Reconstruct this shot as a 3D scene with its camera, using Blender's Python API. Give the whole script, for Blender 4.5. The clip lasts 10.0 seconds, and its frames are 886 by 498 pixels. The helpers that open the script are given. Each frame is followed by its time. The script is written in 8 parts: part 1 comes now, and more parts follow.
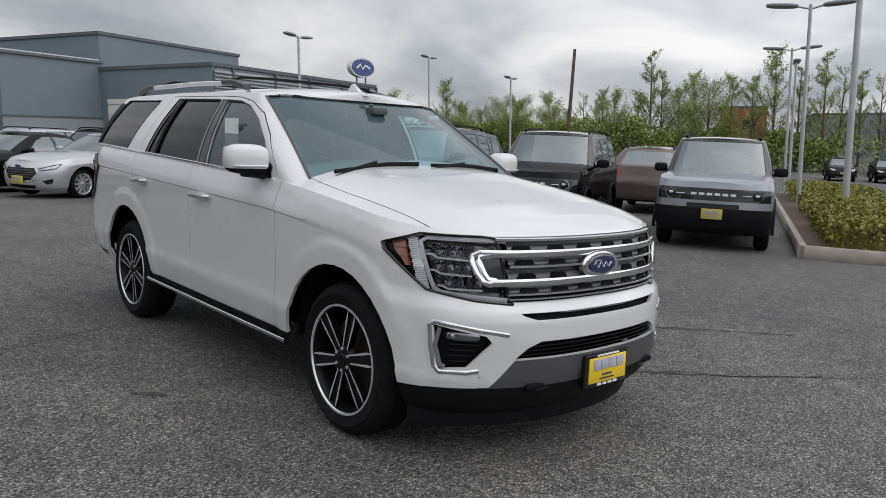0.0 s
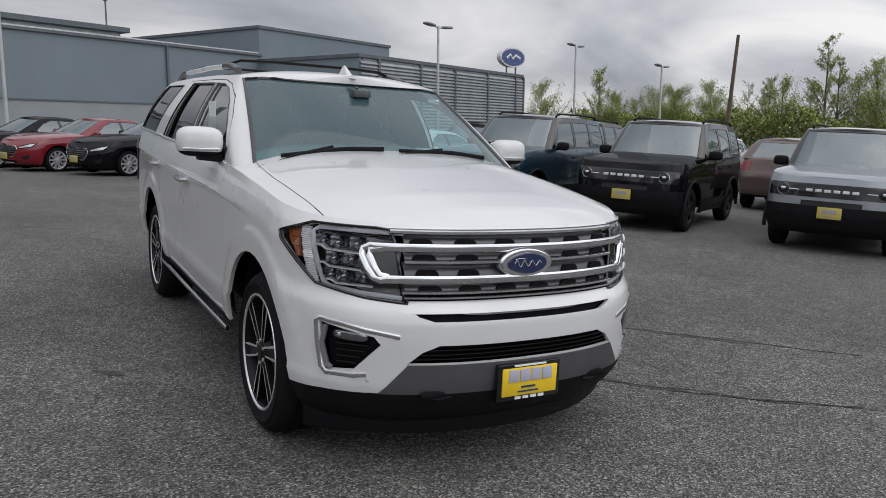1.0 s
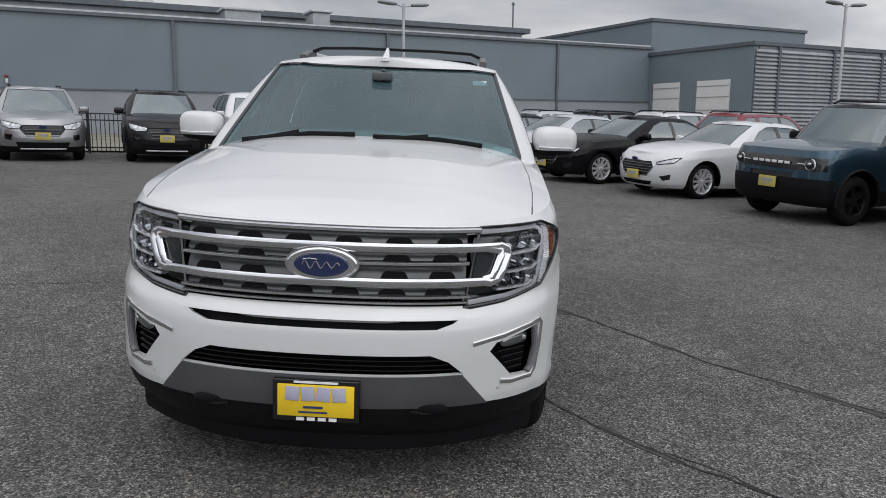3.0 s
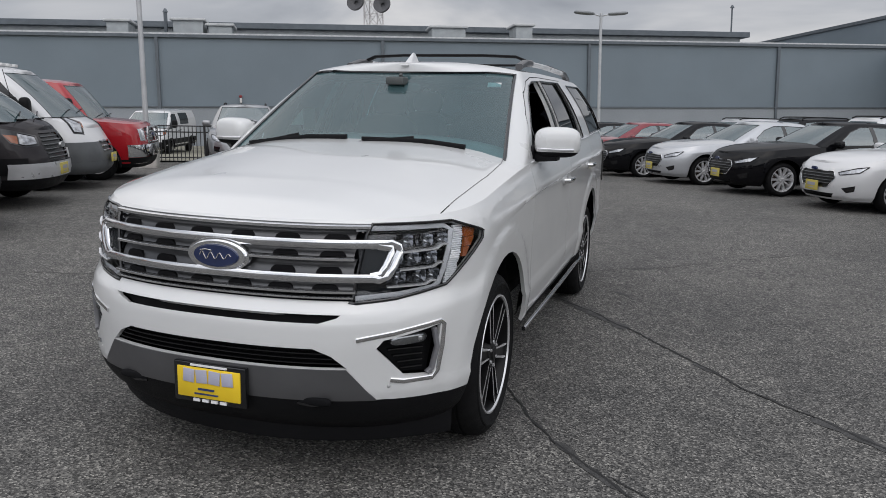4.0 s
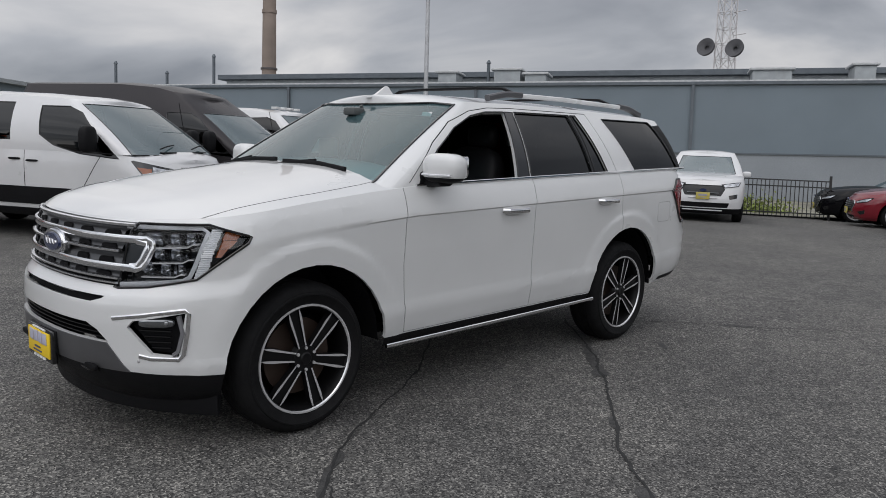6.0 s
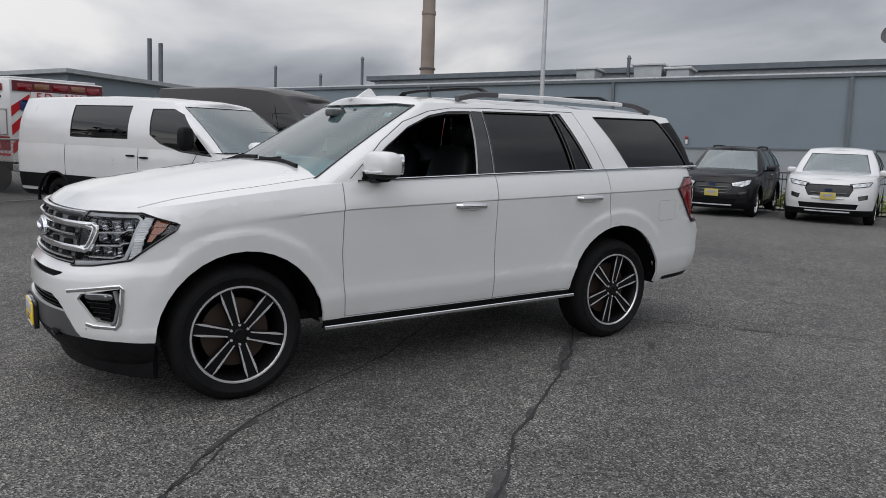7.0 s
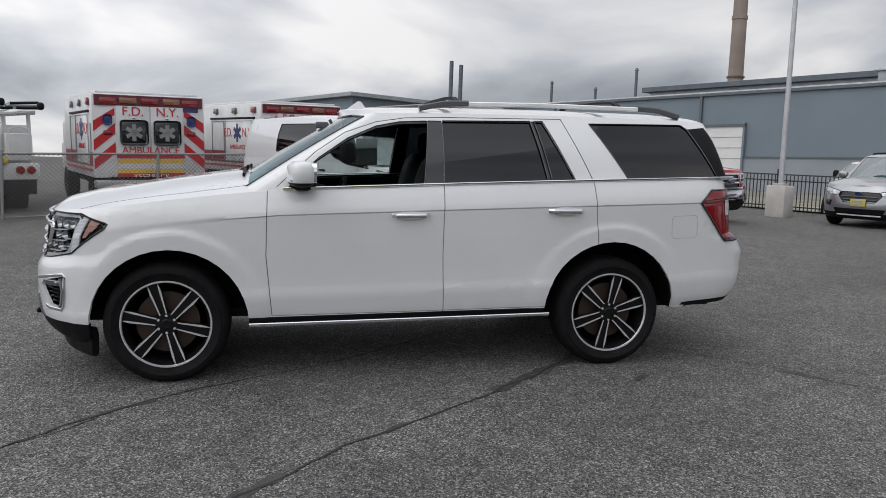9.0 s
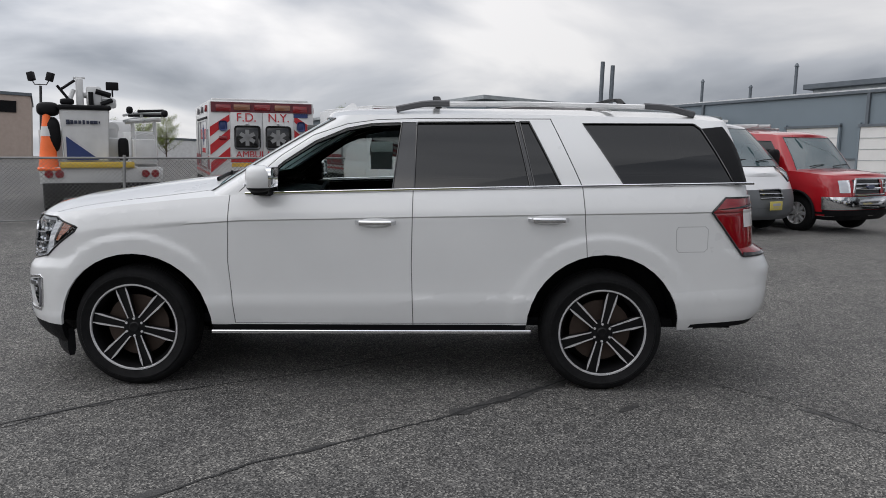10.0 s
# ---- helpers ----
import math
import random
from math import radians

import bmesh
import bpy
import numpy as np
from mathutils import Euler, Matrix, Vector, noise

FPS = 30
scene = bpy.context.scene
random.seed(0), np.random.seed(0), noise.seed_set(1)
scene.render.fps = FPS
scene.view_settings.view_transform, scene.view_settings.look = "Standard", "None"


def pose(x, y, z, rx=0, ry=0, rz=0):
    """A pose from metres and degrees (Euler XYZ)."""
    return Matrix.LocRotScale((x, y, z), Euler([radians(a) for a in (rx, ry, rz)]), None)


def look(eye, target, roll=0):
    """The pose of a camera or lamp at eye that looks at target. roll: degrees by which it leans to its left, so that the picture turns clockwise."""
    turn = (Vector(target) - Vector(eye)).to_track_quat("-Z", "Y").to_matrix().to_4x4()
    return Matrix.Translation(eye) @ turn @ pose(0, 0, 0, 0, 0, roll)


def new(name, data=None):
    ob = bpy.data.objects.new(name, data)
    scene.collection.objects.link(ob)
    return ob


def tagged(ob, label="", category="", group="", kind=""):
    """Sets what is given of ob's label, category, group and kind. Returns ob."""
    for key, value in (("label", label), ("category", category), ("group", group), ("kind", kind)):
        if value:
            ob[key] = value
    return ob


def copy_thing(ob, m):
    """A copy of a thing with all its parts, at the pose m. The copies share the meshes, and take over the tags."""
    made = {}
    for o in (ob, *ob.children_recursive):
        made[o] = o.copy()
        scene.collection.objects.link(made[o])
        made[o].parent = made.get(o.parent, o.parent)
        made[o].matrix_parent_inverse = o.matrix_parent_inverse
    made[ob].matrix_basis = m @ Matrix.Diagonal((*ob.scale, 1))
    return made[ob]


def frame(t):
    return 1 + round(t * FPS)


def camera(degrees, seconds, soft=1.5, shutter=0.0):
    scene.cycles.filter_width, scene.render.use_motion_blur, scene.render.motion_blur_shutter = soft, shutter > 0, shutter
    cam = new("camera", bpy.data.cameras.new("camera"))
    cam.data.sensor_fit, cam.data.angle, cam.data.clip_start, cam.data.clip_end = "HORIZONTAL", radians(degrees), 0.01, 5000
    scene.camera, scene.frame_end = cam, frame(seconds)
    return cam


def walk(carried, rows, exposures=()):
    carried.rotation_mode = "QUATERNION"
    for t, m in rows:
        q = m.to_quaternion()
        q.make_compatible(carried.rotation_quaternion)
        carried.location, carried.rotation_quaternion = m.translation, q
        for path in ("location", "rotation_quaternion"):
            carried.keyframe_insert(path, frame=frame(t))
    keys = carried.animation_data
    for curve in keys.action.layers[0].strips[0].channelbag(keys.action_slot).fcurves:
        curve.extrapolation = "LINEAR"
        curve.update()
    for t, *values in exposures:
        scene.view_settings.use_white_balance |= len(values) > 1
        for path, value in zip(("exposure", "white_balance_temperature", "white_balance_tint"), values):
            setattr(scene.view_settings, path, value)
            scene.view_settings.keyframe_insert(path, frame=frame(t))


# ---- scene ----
cam = camera(59.9, 10.0, soft=0.9)
# the lot falls away: the subject stands square on a slope of about two and a half degrees
SLOPE = Vector((-0.037, 0.027, 1.0)).rotation_difference(Vector((0, 0, 1))).to_matrix().to_4x4()
PATH = [
    (0, (-3.125, -3.262, 1.544), (-1.821, -1.771, 1.27), 2.6),
    (0.5, (-2.592, -3.43, 1.553), (-1.429, -1.831, 1.252), 2.7),
    (1, (-1.995, -3.665, 1.561), (-1.022, -1.946, 1.244), 3.0),
    (1.5, (-1.387, -3.74, 1.543), (-0.636, -1.915, 1.212), 3.0),
    (2, (-0.752, -3.856, 1.575), (-0.255, -1.949, 1.234), 3.4),
    (2.5, (-0.142, -3.844, 1.584), (0.092, -1.891, 1.222), 3.0),
    (2.7, (0.114, -3.804, 1.604), (0.244, -1.843, 1.231), 2.9),
    (3.8, (1.569, -3.612, 1.579), (1.064, -1.712, 1.212), 1.3),
    (4, (1.799, -3.523, 1.584), (1.197, -1.651, 1.22), 1.3),
    (4.5, (2.44, -3.318, 1.57), (1.604, -1.532, 1.232), 1.5),
    (5, (3.006, -3.004, 1.537), (1.962, -1.326, 1.232), 1.7),
    (5.5, (3.624, -2.702, 1.537), (2.405, -1.141, 1.256), 2.1),
    (6, (4.144, -2.344, 1.544), (2.775, -0.913, 1.271), 2.1),
    (6.2, (4.345, -2.181, 1.573), (2.921, -0.804, 1.296), 2.2),
    (7.3, (5.487, -1.218, 1.605), (3.788, -0.205, 1.31), 1.6),
    (7.5, (5.619, -1.009, 1.614), (3.881, -0.064, 1.319), 1.5),
    (8, (5.963, -0.471, 1.62), (4.142, 0.302, 1.33), 1.4),
    (8.5, (6.121, 0.128, 1.629), (4.231, 0.719, 1.344), 1.2),
    (9, (6.15, 0.774, 1.627), (4.21, 1.175, 1.35), 1.1),
    (9.5, (6.059, 1.382, 1.629), (4.088, 1.586, 1.354), 0.9),
    (10, (5.929, 2.05, 1.641), (3.948, 2.049, 1.366), 0.7),
]
walk(cam, [(t, SLOPE @ look(eye, target, roll)) for t, eye, target, roll in PATH],
     exposures=((0, 0.30), (1, 0.24), (2.5, 0.28), (4, 0.28), (4.5, 0.27), (5.3, 0.15), (6.2, 0.17), (7.3, 0.30), (8.5, 0.36), (10, 0.32)))

# ---- world, sun ----
AXIS = 27.5                      # the lot's grid is turned by this against the subject
GU = Vector((math.cos(radians(AXIS)), math.sin(radians(AXIS)), 0))
GV = Vector((-math.sin(radians(AXIS)), math.cos(radians(AXIS)), 0))
DOWN = SLOPE.to_3x3() @ Vector((0, 0, 1))


def ease(d):
    a = abs(d)
    return d if a < 45 else math.copysign(45 + 25 * (1 - math.exp(-(a - 45) / 25)), d)


def gz(x, y):
    """Height of the ground: an even slope, a little steeper towards the fence, that flattens out far away."""
    d = min(max(0.0, y * math.cos(radians(AXIS)) - x * math.sin(radians(AXIS)) - 10.0), 20.0)
    return -(DOWN.x * ease(x) + DOWN.y * ease(y)) / DOWN.z - 0.03 * d * d / (d + 2)


def xy(u, v):
    p = GU * u + GV * v
    return p.x, p.y


def on_lot(u, v, heading=0.0, lift=0.0):
    """Pose of a vehicle on the slope; heading in degrees from the grid's long axis, the way its nose points."""
    x, y = xy(u, v)
    return Matrix.Translation((x, y, gz(x, y) + lift)) @ SLOPE @ pose(0, 0, 0, 0, 0, heading + AXIS + 90)


def upright(u, v, turn=0.0, lift=0.0):
    """Pose of a thing that stands plumb; its x runs along the grid."""
    x, y = xy(u, v)
    return Matrix.Translation((x, y, gz(x, y) + lift)) @ pose(0, 0, 0, 0, 0, turn + AXIS)


world = bpy.data.worlds.new("sky")
scene.world = world
world.use_nodes = True
wn, wl = world.node_tree.nodes, world.node_tree.links
wn.clear()
wout = wn.new("ShaderNodeOutputWorld")
wbg = wn.new("ShaderNodeBackground")
wsky = wn.new("ShaderNodeTexSky")
wsky.sky_type, wsky.sun_disc = "NISHITA", False
wsky.sun_elevation, wsky.sun_rotation = radians(53.4), radians(156.6)
wtc = wn.new("ShaderNodeTexCoord")
wsep = wn.new("ShaderNodeSeparateXYZ")
wl.new(wtc.outputs["Generated"], wsep.inputs[0])


def wmath(op, a, b):
    n = wn.new("ShaderNodeMath")
    n.operation = op
    for k, q in enumerate((a, b)):
        if isinstance(q, (int, float)):
            n.inputs[k].default_value = q
        else:
            wl.new(q, n.inputs[k])
    return n.outputs[0]


# cloud deck: the view ray meets a flat layer, so the clouds foreshorten towards the horizon
wz = wmath("ADD", wmath("MAXIMUM", wsep.outputs[2], 0.0), 0.30)
wcomb = wn.new("ShaderNodeCombineXYZ")
wl.new(wmath("DIVIDE", wsep.outputs[0], wz), wcomb.inputs[0])
wl.new(wmath("DIVIDE", wsep.outputs[1], wz), wcomb.inputs[1])
wcl = wn.new("ShaderNodeTexNoise")
wcl.inputs["Scale"].default_value, wcl.inputs["Detail"].default_value = 1.15, 6
wcl.inputs["Roughness"].default_value, wcl.inputs["Distortion"].default_value = 0.47, 0.5
wl.new(wcomb.outputs[0], wcl.inputs["Vector"])
wramp = wn.new("ShaderNodeValToRGB")
wr = wramp.color_ramp
wr.elements[0].position, wr.elements[0].color = 0.32, (0.235, 0.25, 0.285, 1)
wr.elements[1].position, wr.elements[1].color = 0.64, (0.80, 0.785, 0.785, 1)
e = wr.elements.new(0.48)
e.color = (0.455, 0.468, 0.505, 1)
wl.new(wcl.outputs[0], wramp.inputs[0])
wscale = wn.new("ShaderNodeVectorMath")
wscale.operation = "SCALE"
wl.new(wsky.outputs[0], wscale.inputs[0])
wscale.inputs["Scale"].default_value = 0.1
wmix = wn.new("ShaderNodeMix")
wmix.data_type = "RGBA"
wmix.inputs["Factor"].default_value = 0.93
wl.new(wscale.outputs[0], wmix.inputs["A"])
wl.new(wramp.outputs[0], wmix.inputs["B"])
wl.new(wmix.outputs["Result"], wbg.inputs[0])
# a veiled sun: the deck is brighter overhead and round the sun's side of the sky
SUN_WAY = Vector((1.3, -3.0, 4.4)).normalized()
wdot = wn.new("ShaderNodeVectorMath")
wdot.operation = "DOT_PRODUCT"
wl.new(wtc.outputs["Generated"], wdot.inputs[0])
wdot.inputs[1].default_value = SUN_WAY
wglow = wmath("MULTIPLY", wmath("POWER", wmath("MULTIPLY_ADD", wdot.outputs["Value"], 0.5), 2.0), 1.3)
wglow.node.inputs[0].links[0].from_node.inputs[0].links[0].from_node.inputs[2].default_value = 0.5
wup = wmath("ADD", wmath("MULTIPLY_ADD", wmath("POWER", wmath("MAXIMUM", wsep.outputs[2], 0.0), 3.0), 0.3), wglow)
wup.node.inputs[0].links[0].from_node.inputs[2].default_value = 0.68
wl.new(wup, wbg.inputs[1])
wl.new(wbg.outputs[0], wout.inputs[0])

sun = new("sun", bpy.data.lights.new("sun", "SUN"))
sun.data.energy, sun.data.angle, sun.data.color = 0.65, radians(110), (1.0, 0.985, 0.965)
sun.matrix_world = look(SUN_WAY * 30, (0, 0, 0))

# ---- materials ----
MATS = {}


def mat(name, colour, rough=0.5, metal=0.0, coat=0.0, vary=0.12, size=3.0, grain=0.0, grain_size=200.0, bump=0.0, bump_size=60.0, spec=0.5, coords="Object", per_piece=0.0):
    """A principled surface with large stains and fine grain."""
    if name in MATS:
        return MATS[name]
    m = bpy.data.materials.new(name)
    m.use_nodes = True
    n, l = m.node_tree.nodes, m.node_tree.links
    b = n["Principled BSDF"]
    b.inputs["Roughness"].default_value, b.inputs["Metallic"].default_value = rough, metal
    b.inputs["Coat Weight"].default_value, b.inputs["Coat Roughness"].default_value = coat, 0.04
    b.inputs["Specular IOR Level"].default_value = spec
    tc = n.new("ShaderNodeTexCoord")

    def nz(scale, detail=4.0):
        t = n.new("ShaderNodeTexNoise")
        t.inputs["Scale"].default_value, t.inputs["Detail"].default_value = scale, detail
        l.new(tc.outputs[coords], t.inputs["Vector"])
        return t.outputs[0]

    def mapped(s, lo, hi):
        r = n.new("ShaderNodeMapRange")
        r.inputs["From Min"].default_value, r.inputs["From Max"].default_value = 0.3, 0.7
        r.inputs["To Min"].default_value, r.inputs["To Max"].default_value = lo, hi
        l.new(s, r.inputs["Value"])
        return r.outputs[0]

    def times(a, c):
        t = n.new("ShaderNodeMath")
        t.operation = "MULTIPLY"
        l.new(a, t.inputs[0])
        l.new(c, t.inputs[1])
        return t.outputs[0]

    f = mapped(nz(size), 1 - vary, 1 + vary)
    if grain:
        f = times(f, mapped(nz(grain_size, 2.0), 1 - grain, 1 + grain))
    if per_piece:
        oi = n.new("ShaderNodeObjectInfo")
        r = n.new("ShaderNodeMapRange")
        r.inputs["To Min"].default_value, r.inputs["To Max"].default_value = 1 - per_piece, 1 + per_piece
        l.new(oi.outputs["Random"], r.inputs["Value"])
        f = times(f, r.outputs[0])
    v = n.new("ShaderNodeVectorMath")
    v.operation = "SCALE"
    v.inputs[0].default_value = colour[:3]
    l.new(f, v.inputs["Scale"])
    l.new(v.outputs[0], b.inputs["Base Color"])
    l.new(mapped(nz(size * 2.3), rough * 0.85, min(1.0, rough * 1.15)), b.inputs["Roughness"])
    if bump:
        bp = n.new("ShaderNodeBump")
        bp.inputs["Strength"].default_value, bp.inputs["Distance"].default_value = bump, 0.01
        l.new(nz(bump_size, 3.0), bp.inputs["Height"])
        l.new(bp.outputs[0], b.inputs["Normal"])
    MATS[name] = m
    return m


def paint(name, colour, flake=0.0):
    return mat("paint " + name, colour, rough=0.32, metal=flake, coat=1.0 if max(colour) > 0.06 else 0.45, vary=0.03, size=1.5, spec=0.5 if min(colour) > 0.3 else (0.2 if max(colour) > 0.06 else 0.0), grain=0.02 if flake else 0.0, grain_size=900.0)


def glass(name, tint, gloss=1.0, film=0.0, ior=1.6):
    """Thin tinted glazing: a tinted pass-through under a mirror-like reflection."""
    if name in MATS:
        return MATS[name]
    m = bpy.data.materials.new(name)
    m.use_nodes = True
    n, l = m.node_tree.nodes, m.node_tree.links
    n.remove(n["Principled BSDF"])
    tr, gl, mx, fr = (n.new("ShaderNode" + k) for k in ("BsdfTransparent", "BsdfGlossy", "MixShader", "Fresnel"))
    tr.inputs[0].default_value = (*tint, 1)
    gl.inputs["Roughness"].default_value = 0.02
    gl.inputs["Color"].default_value = (gloss, gloss, gloss, 1)
    fr.inputs[0].default_value = ior
    l.new(fr.outputs[0], mx.inputs[0])
    if film:
        # a pale teal diffuse share painted in for sky glare and haze on the glass
        df, m2 = n.new("ShaderNodeBsdfDiffuse"), n.new("ShaderNodeMixShader")
        df.inputs[0].default_value = (0.26, 0.46, 0.50, 1)
        m2.inputs[0].default_value = film
        l.new(tr.outputs[0], m2.inputs[1])
        l.new(df.outputs[0], m2.inputs[2])
        l.new(m2.outputs[0], mx.inputs[1])
    else:
        l.new(tr.outputs[0], mx.inputs[1])
    l.new(gl.outputs[0], mx.inputs[2])
    l.new(mx.outputs[0], n["Material Output"].inputs[0])
    MATS[name] = m
    return m


def asphalt():
    m = bpy.data.materials.new("worn asphalt")
    m.use_nodes = True
    n, l = m.node_tree.nodes, m.node_tree.links
    b = n["Principled BSDF"]
    tc = n.new("ShaderNodeTexCoord")

    def tex(kind, scale, **kw):
        t = n.new(kind)
        t.inputs["Scale"].default_value = scale
        for k, q in kw.items():
            t.inputs[k].default_value = q
        l.new(tc.outputs["Object"], t.inputs["Vector"])
        return t

    def ramp(s, stops):
        r = n.new("ShaderNodeValToRGB")
        r.color_ramp.elements[0].position, r.color_ramp.elements[1].position = stops[0][0], stops[-1][0]
        for e, q in zip((r.color_ramp.elements[0], r.color_ramp.elements[1]), (stops[0], stops[-1])):
            e.color = (*q[1], 1)
        for p, c in stops[1:-1]:
            r.color_ramp.elements.new(p).color = (*c, 1)
        l.new(s, r.inputs[0])
        return r.outputs[0]

    def mul(a, c):
        x = n.new("ShaderNodeMix")
        x.data_type, x.blend_type = "RGBA", "MULTIPLY"
        x.inputs["Factor"].default_value = 1
        l.new(a, x.inputs["A"])
        l.new(c, x.inputs["B"])
        return x.outputs["Result"]

    stones = tex("ShaderNodeTexVoronoi", 112.0)
    chips = n.new("ShaderNodeSeparateColor")
    l.new(stones.outputs["Color"], chips.inputs[0])
    base = ramp(chips.outputs[0], [(0.0, (0.022, 0.022, 0.022)), (0.5, (0.090, 0.088, 0.085)), (0.85, (0.165, 0.161, 0.154)), (1.0, (0.33, 0.32, 0.30))])
    patch = ramp(tex("ShaderNodeTexNoise", 0.55, Detail=6.0, Roughness=0.6).outputs[0], [(0.3, (0.80, 0.80, 0.81)), (0.7, (1.15, 1.14, 1.12))])
    stain = ramp(tex("ShaderNodeTexNoise", 0.13, Detail=5.0, Roughness=0.65).outputs[0], [(0.33, (0.86, 0.86, 0.86)), (0.6, (1.06, 1.06, 1.05))])
    mottle = ramp(tex("ShaderNodeTexNoise", 5.0, Detail=7.0, Roughness=0.7).outputs[0], [(0.32, (0.76, 0.76, 0.765)), (0.68, (1.22, 1.21, 1.19))])
    l.new(mul(mul(base, patch), mul(stain, mottle)), b.inputs["Base Color"])
    b.inputs["Roughness"].default_value = 0.82
    b.inputs["Specular IOR Level"].default_value = 0.35
    bp = n.new("ShaderNodeBump")
    bp.inputs["Strength"].default_value, bp.inputs["Distance"].default_value = 0.7, 0.006
    l.new(stones.outputs["Distance"], bp.inputs["Height"])
    l.new(bp.outputs[0], b.inputs["Normal"])
    return m


ASPHALT = asphalt()
WHITE = paint("pearl white", (0.615, 0.618, 0.616))
BLACK_PLASTIC = mat("black moulded plastic", (0.007, 0.007, 0.008), 0.55, grain=0.1, grain_size=500, bump=0.15, bump_size=700, spec=0.14)
BLACK_GLOSS = mat("gloss black trim", (0.006, 0.006, 0.007), 0.12, coat=0.6)
RUBBER = mat("tyre rubber", (0.008, 0.008, 0.0085), 0.75, vary=0.2, size=8, bump=0.2, bump_size=300, spec=0.14)
CHROME = mat("chrome", (0.78, 0.78, 0.79), 0.08, 1.0, vary=0.02)
ALU = mat("satin aluminium", (0.58, 0.585, 0.60), 0.3, 0.55)
SATIN = mat("satin grey skid plate", (0.13, 0.13, 0.135), 0.38, 0.6)
MACHINED = mat("machined alloy", (0.70, 0.70, 0.71), 0.25, 0.6, vary=0.04)
WHEEL_BLACK = mat("satin black wheel paint", (0.005, 0.005, 0.0055), 0.4, spec=0.2)
STEEL = mat("galvanised steel", (0.42, 0.43, 0.43), 0.45, 0.7, grain=0.08, grain_size=60)
# also put into openings and recess backs, as the colour of their shade
INTERIOR = mat("dark trim and shaded recess", (0.006, 0.006, 0.007), 0.85, spec=0.15)
GLASS_CLEAR = glass("clear windscreen", (0.42, 0.66, 0.68), film=0.15, ior=1.6)
GLASS_SIDE = glass("light door glass", (0.62, 0.70, 0.68), film=0.06, ior=2.0)
GLASS_DARK = glass("privacy glass", (0.014, 0.015, 0.018), gloss=0.92, ior=1.57)
GLASS_BG = glass("tinted car glass", (0.24, 0.30, 0.30), film=0.15, ior=2.35)
LENS = glass("clear lamp lens", (0.93, 0.94, 0.95), gloss=0.8, ior=1.28)
AMBER = mat("amber reflector", (0.24, 0.060, 0.012), 0.15, coat=1.0)
RED_LAMP = mat("red tail lamp", (0.20, 0.004, 0.008), 0.12, coat=1.0)
LAMP_IN = mat("lamp reflector", (0.74, 0.75, 0.77), 0.2, 0.7)
YELLOW = mat("yellow plate", (0.80, 0.55, 0.02), 0.5)
WALL_GREY = mat("grey painted wall", (0.146, 0.180, 0.207), 0.6, vary=0.06, size=0.35, grain=0.03, grain_size=40)
WALL_BAND = mat("pale grey block base", (0.235, 0.255, 0.275), 0.75, vary=0.07, size=0.5, grain=0.05, grain_size=20)
COPING = mat("metal coping", (0.10, 0.115, 0.13), 0.5, 0.3)
ROOF_METAL = mat("metal roof edge", (0.30, 0.32, 0.33), 0.5, 0.3)
DOOR_WHITE = mat("white roller door", (0.62, 0.61, 0.60), 0.6, vary=0.03)
CONCRETE = mat("kerb concrete", (0.28, 0.25, 0.215), 0.85, vary=0.2, size=2.5, grain=0.15, grain_size=90, bump=0.4, bump_size=80)
BLACK_IRON = mat("black fence paint", (0.015, 0.015, 0.016), 0.45)
LEAF_HEDGE = mat("hedge leaves", (0.19, 0.185, 0.028), 0.6, vary=0.45, size=4.0, grain=0.4, grain_size=60)
LEAF_TREE = mat("spring leaves", (0.20, 0.245, 0.06), 0.65, vary=0.45, size=0.5, grain=0.4, grain_size=10)
BARK = mat("bark", (0.10, 0.075, 0.055), 0.9, vary=0.3, size=4)
GRASS = mat("grass", (0.07, 0.12, 0.025), 0.9, vary=0.4, size=1.0, grain=0.4, grain_size=30)
BRICK_FAR = mat("red brick wall", (0.30, 0.10, 0.07), 0.85, vary=0.2, size=0.4)
PANEL_WHITE = mat("white vehicle panel", (0.58, 0.58, 0.575), 0.4, coat=0.3, vary=0.08)
RED_STRIPE = mat("red reflective film", (0.44, 0.014, 0.020), 0.35)
GOLD_STRIPE = mat("gold reflective film", (0.70, 0.42, 0.05), 0.35)
BLUE_MARK = mat("blue marking", (0.022, 0.040, 0.14), 0.4)
ORANGE = mat("orange cone plastic", (0.90, 0.16, 0.03), 0.5)


# ---- mesh helpers ----
def part(name, bm, material, parent=None, label="", angle=38, flat=False):
    me = bpy.data.meshes.new(name)
    bm.to_mesh(me)
    bm.free()
    for q in material if isinstance(material, (list, tuple)) else (material,):
        me.materials.append(q)
    if not flat:
        me.shade_smooth()
        me.set_sharp_from_angle(angle=radians(angle))
    ob = new(name, me)
    if parent:
        ob.parent = parent
    if label:
        ob["label"] = label
    return ob


def thing(name, label, category, m=None, group="", kind=""):
    ob = new(name, None)
    ob.empty_display_size = 0.1
    tagged(ob, label, category, group, kind)
    if m is not None:
        ob.matrix_world = m
    return ob


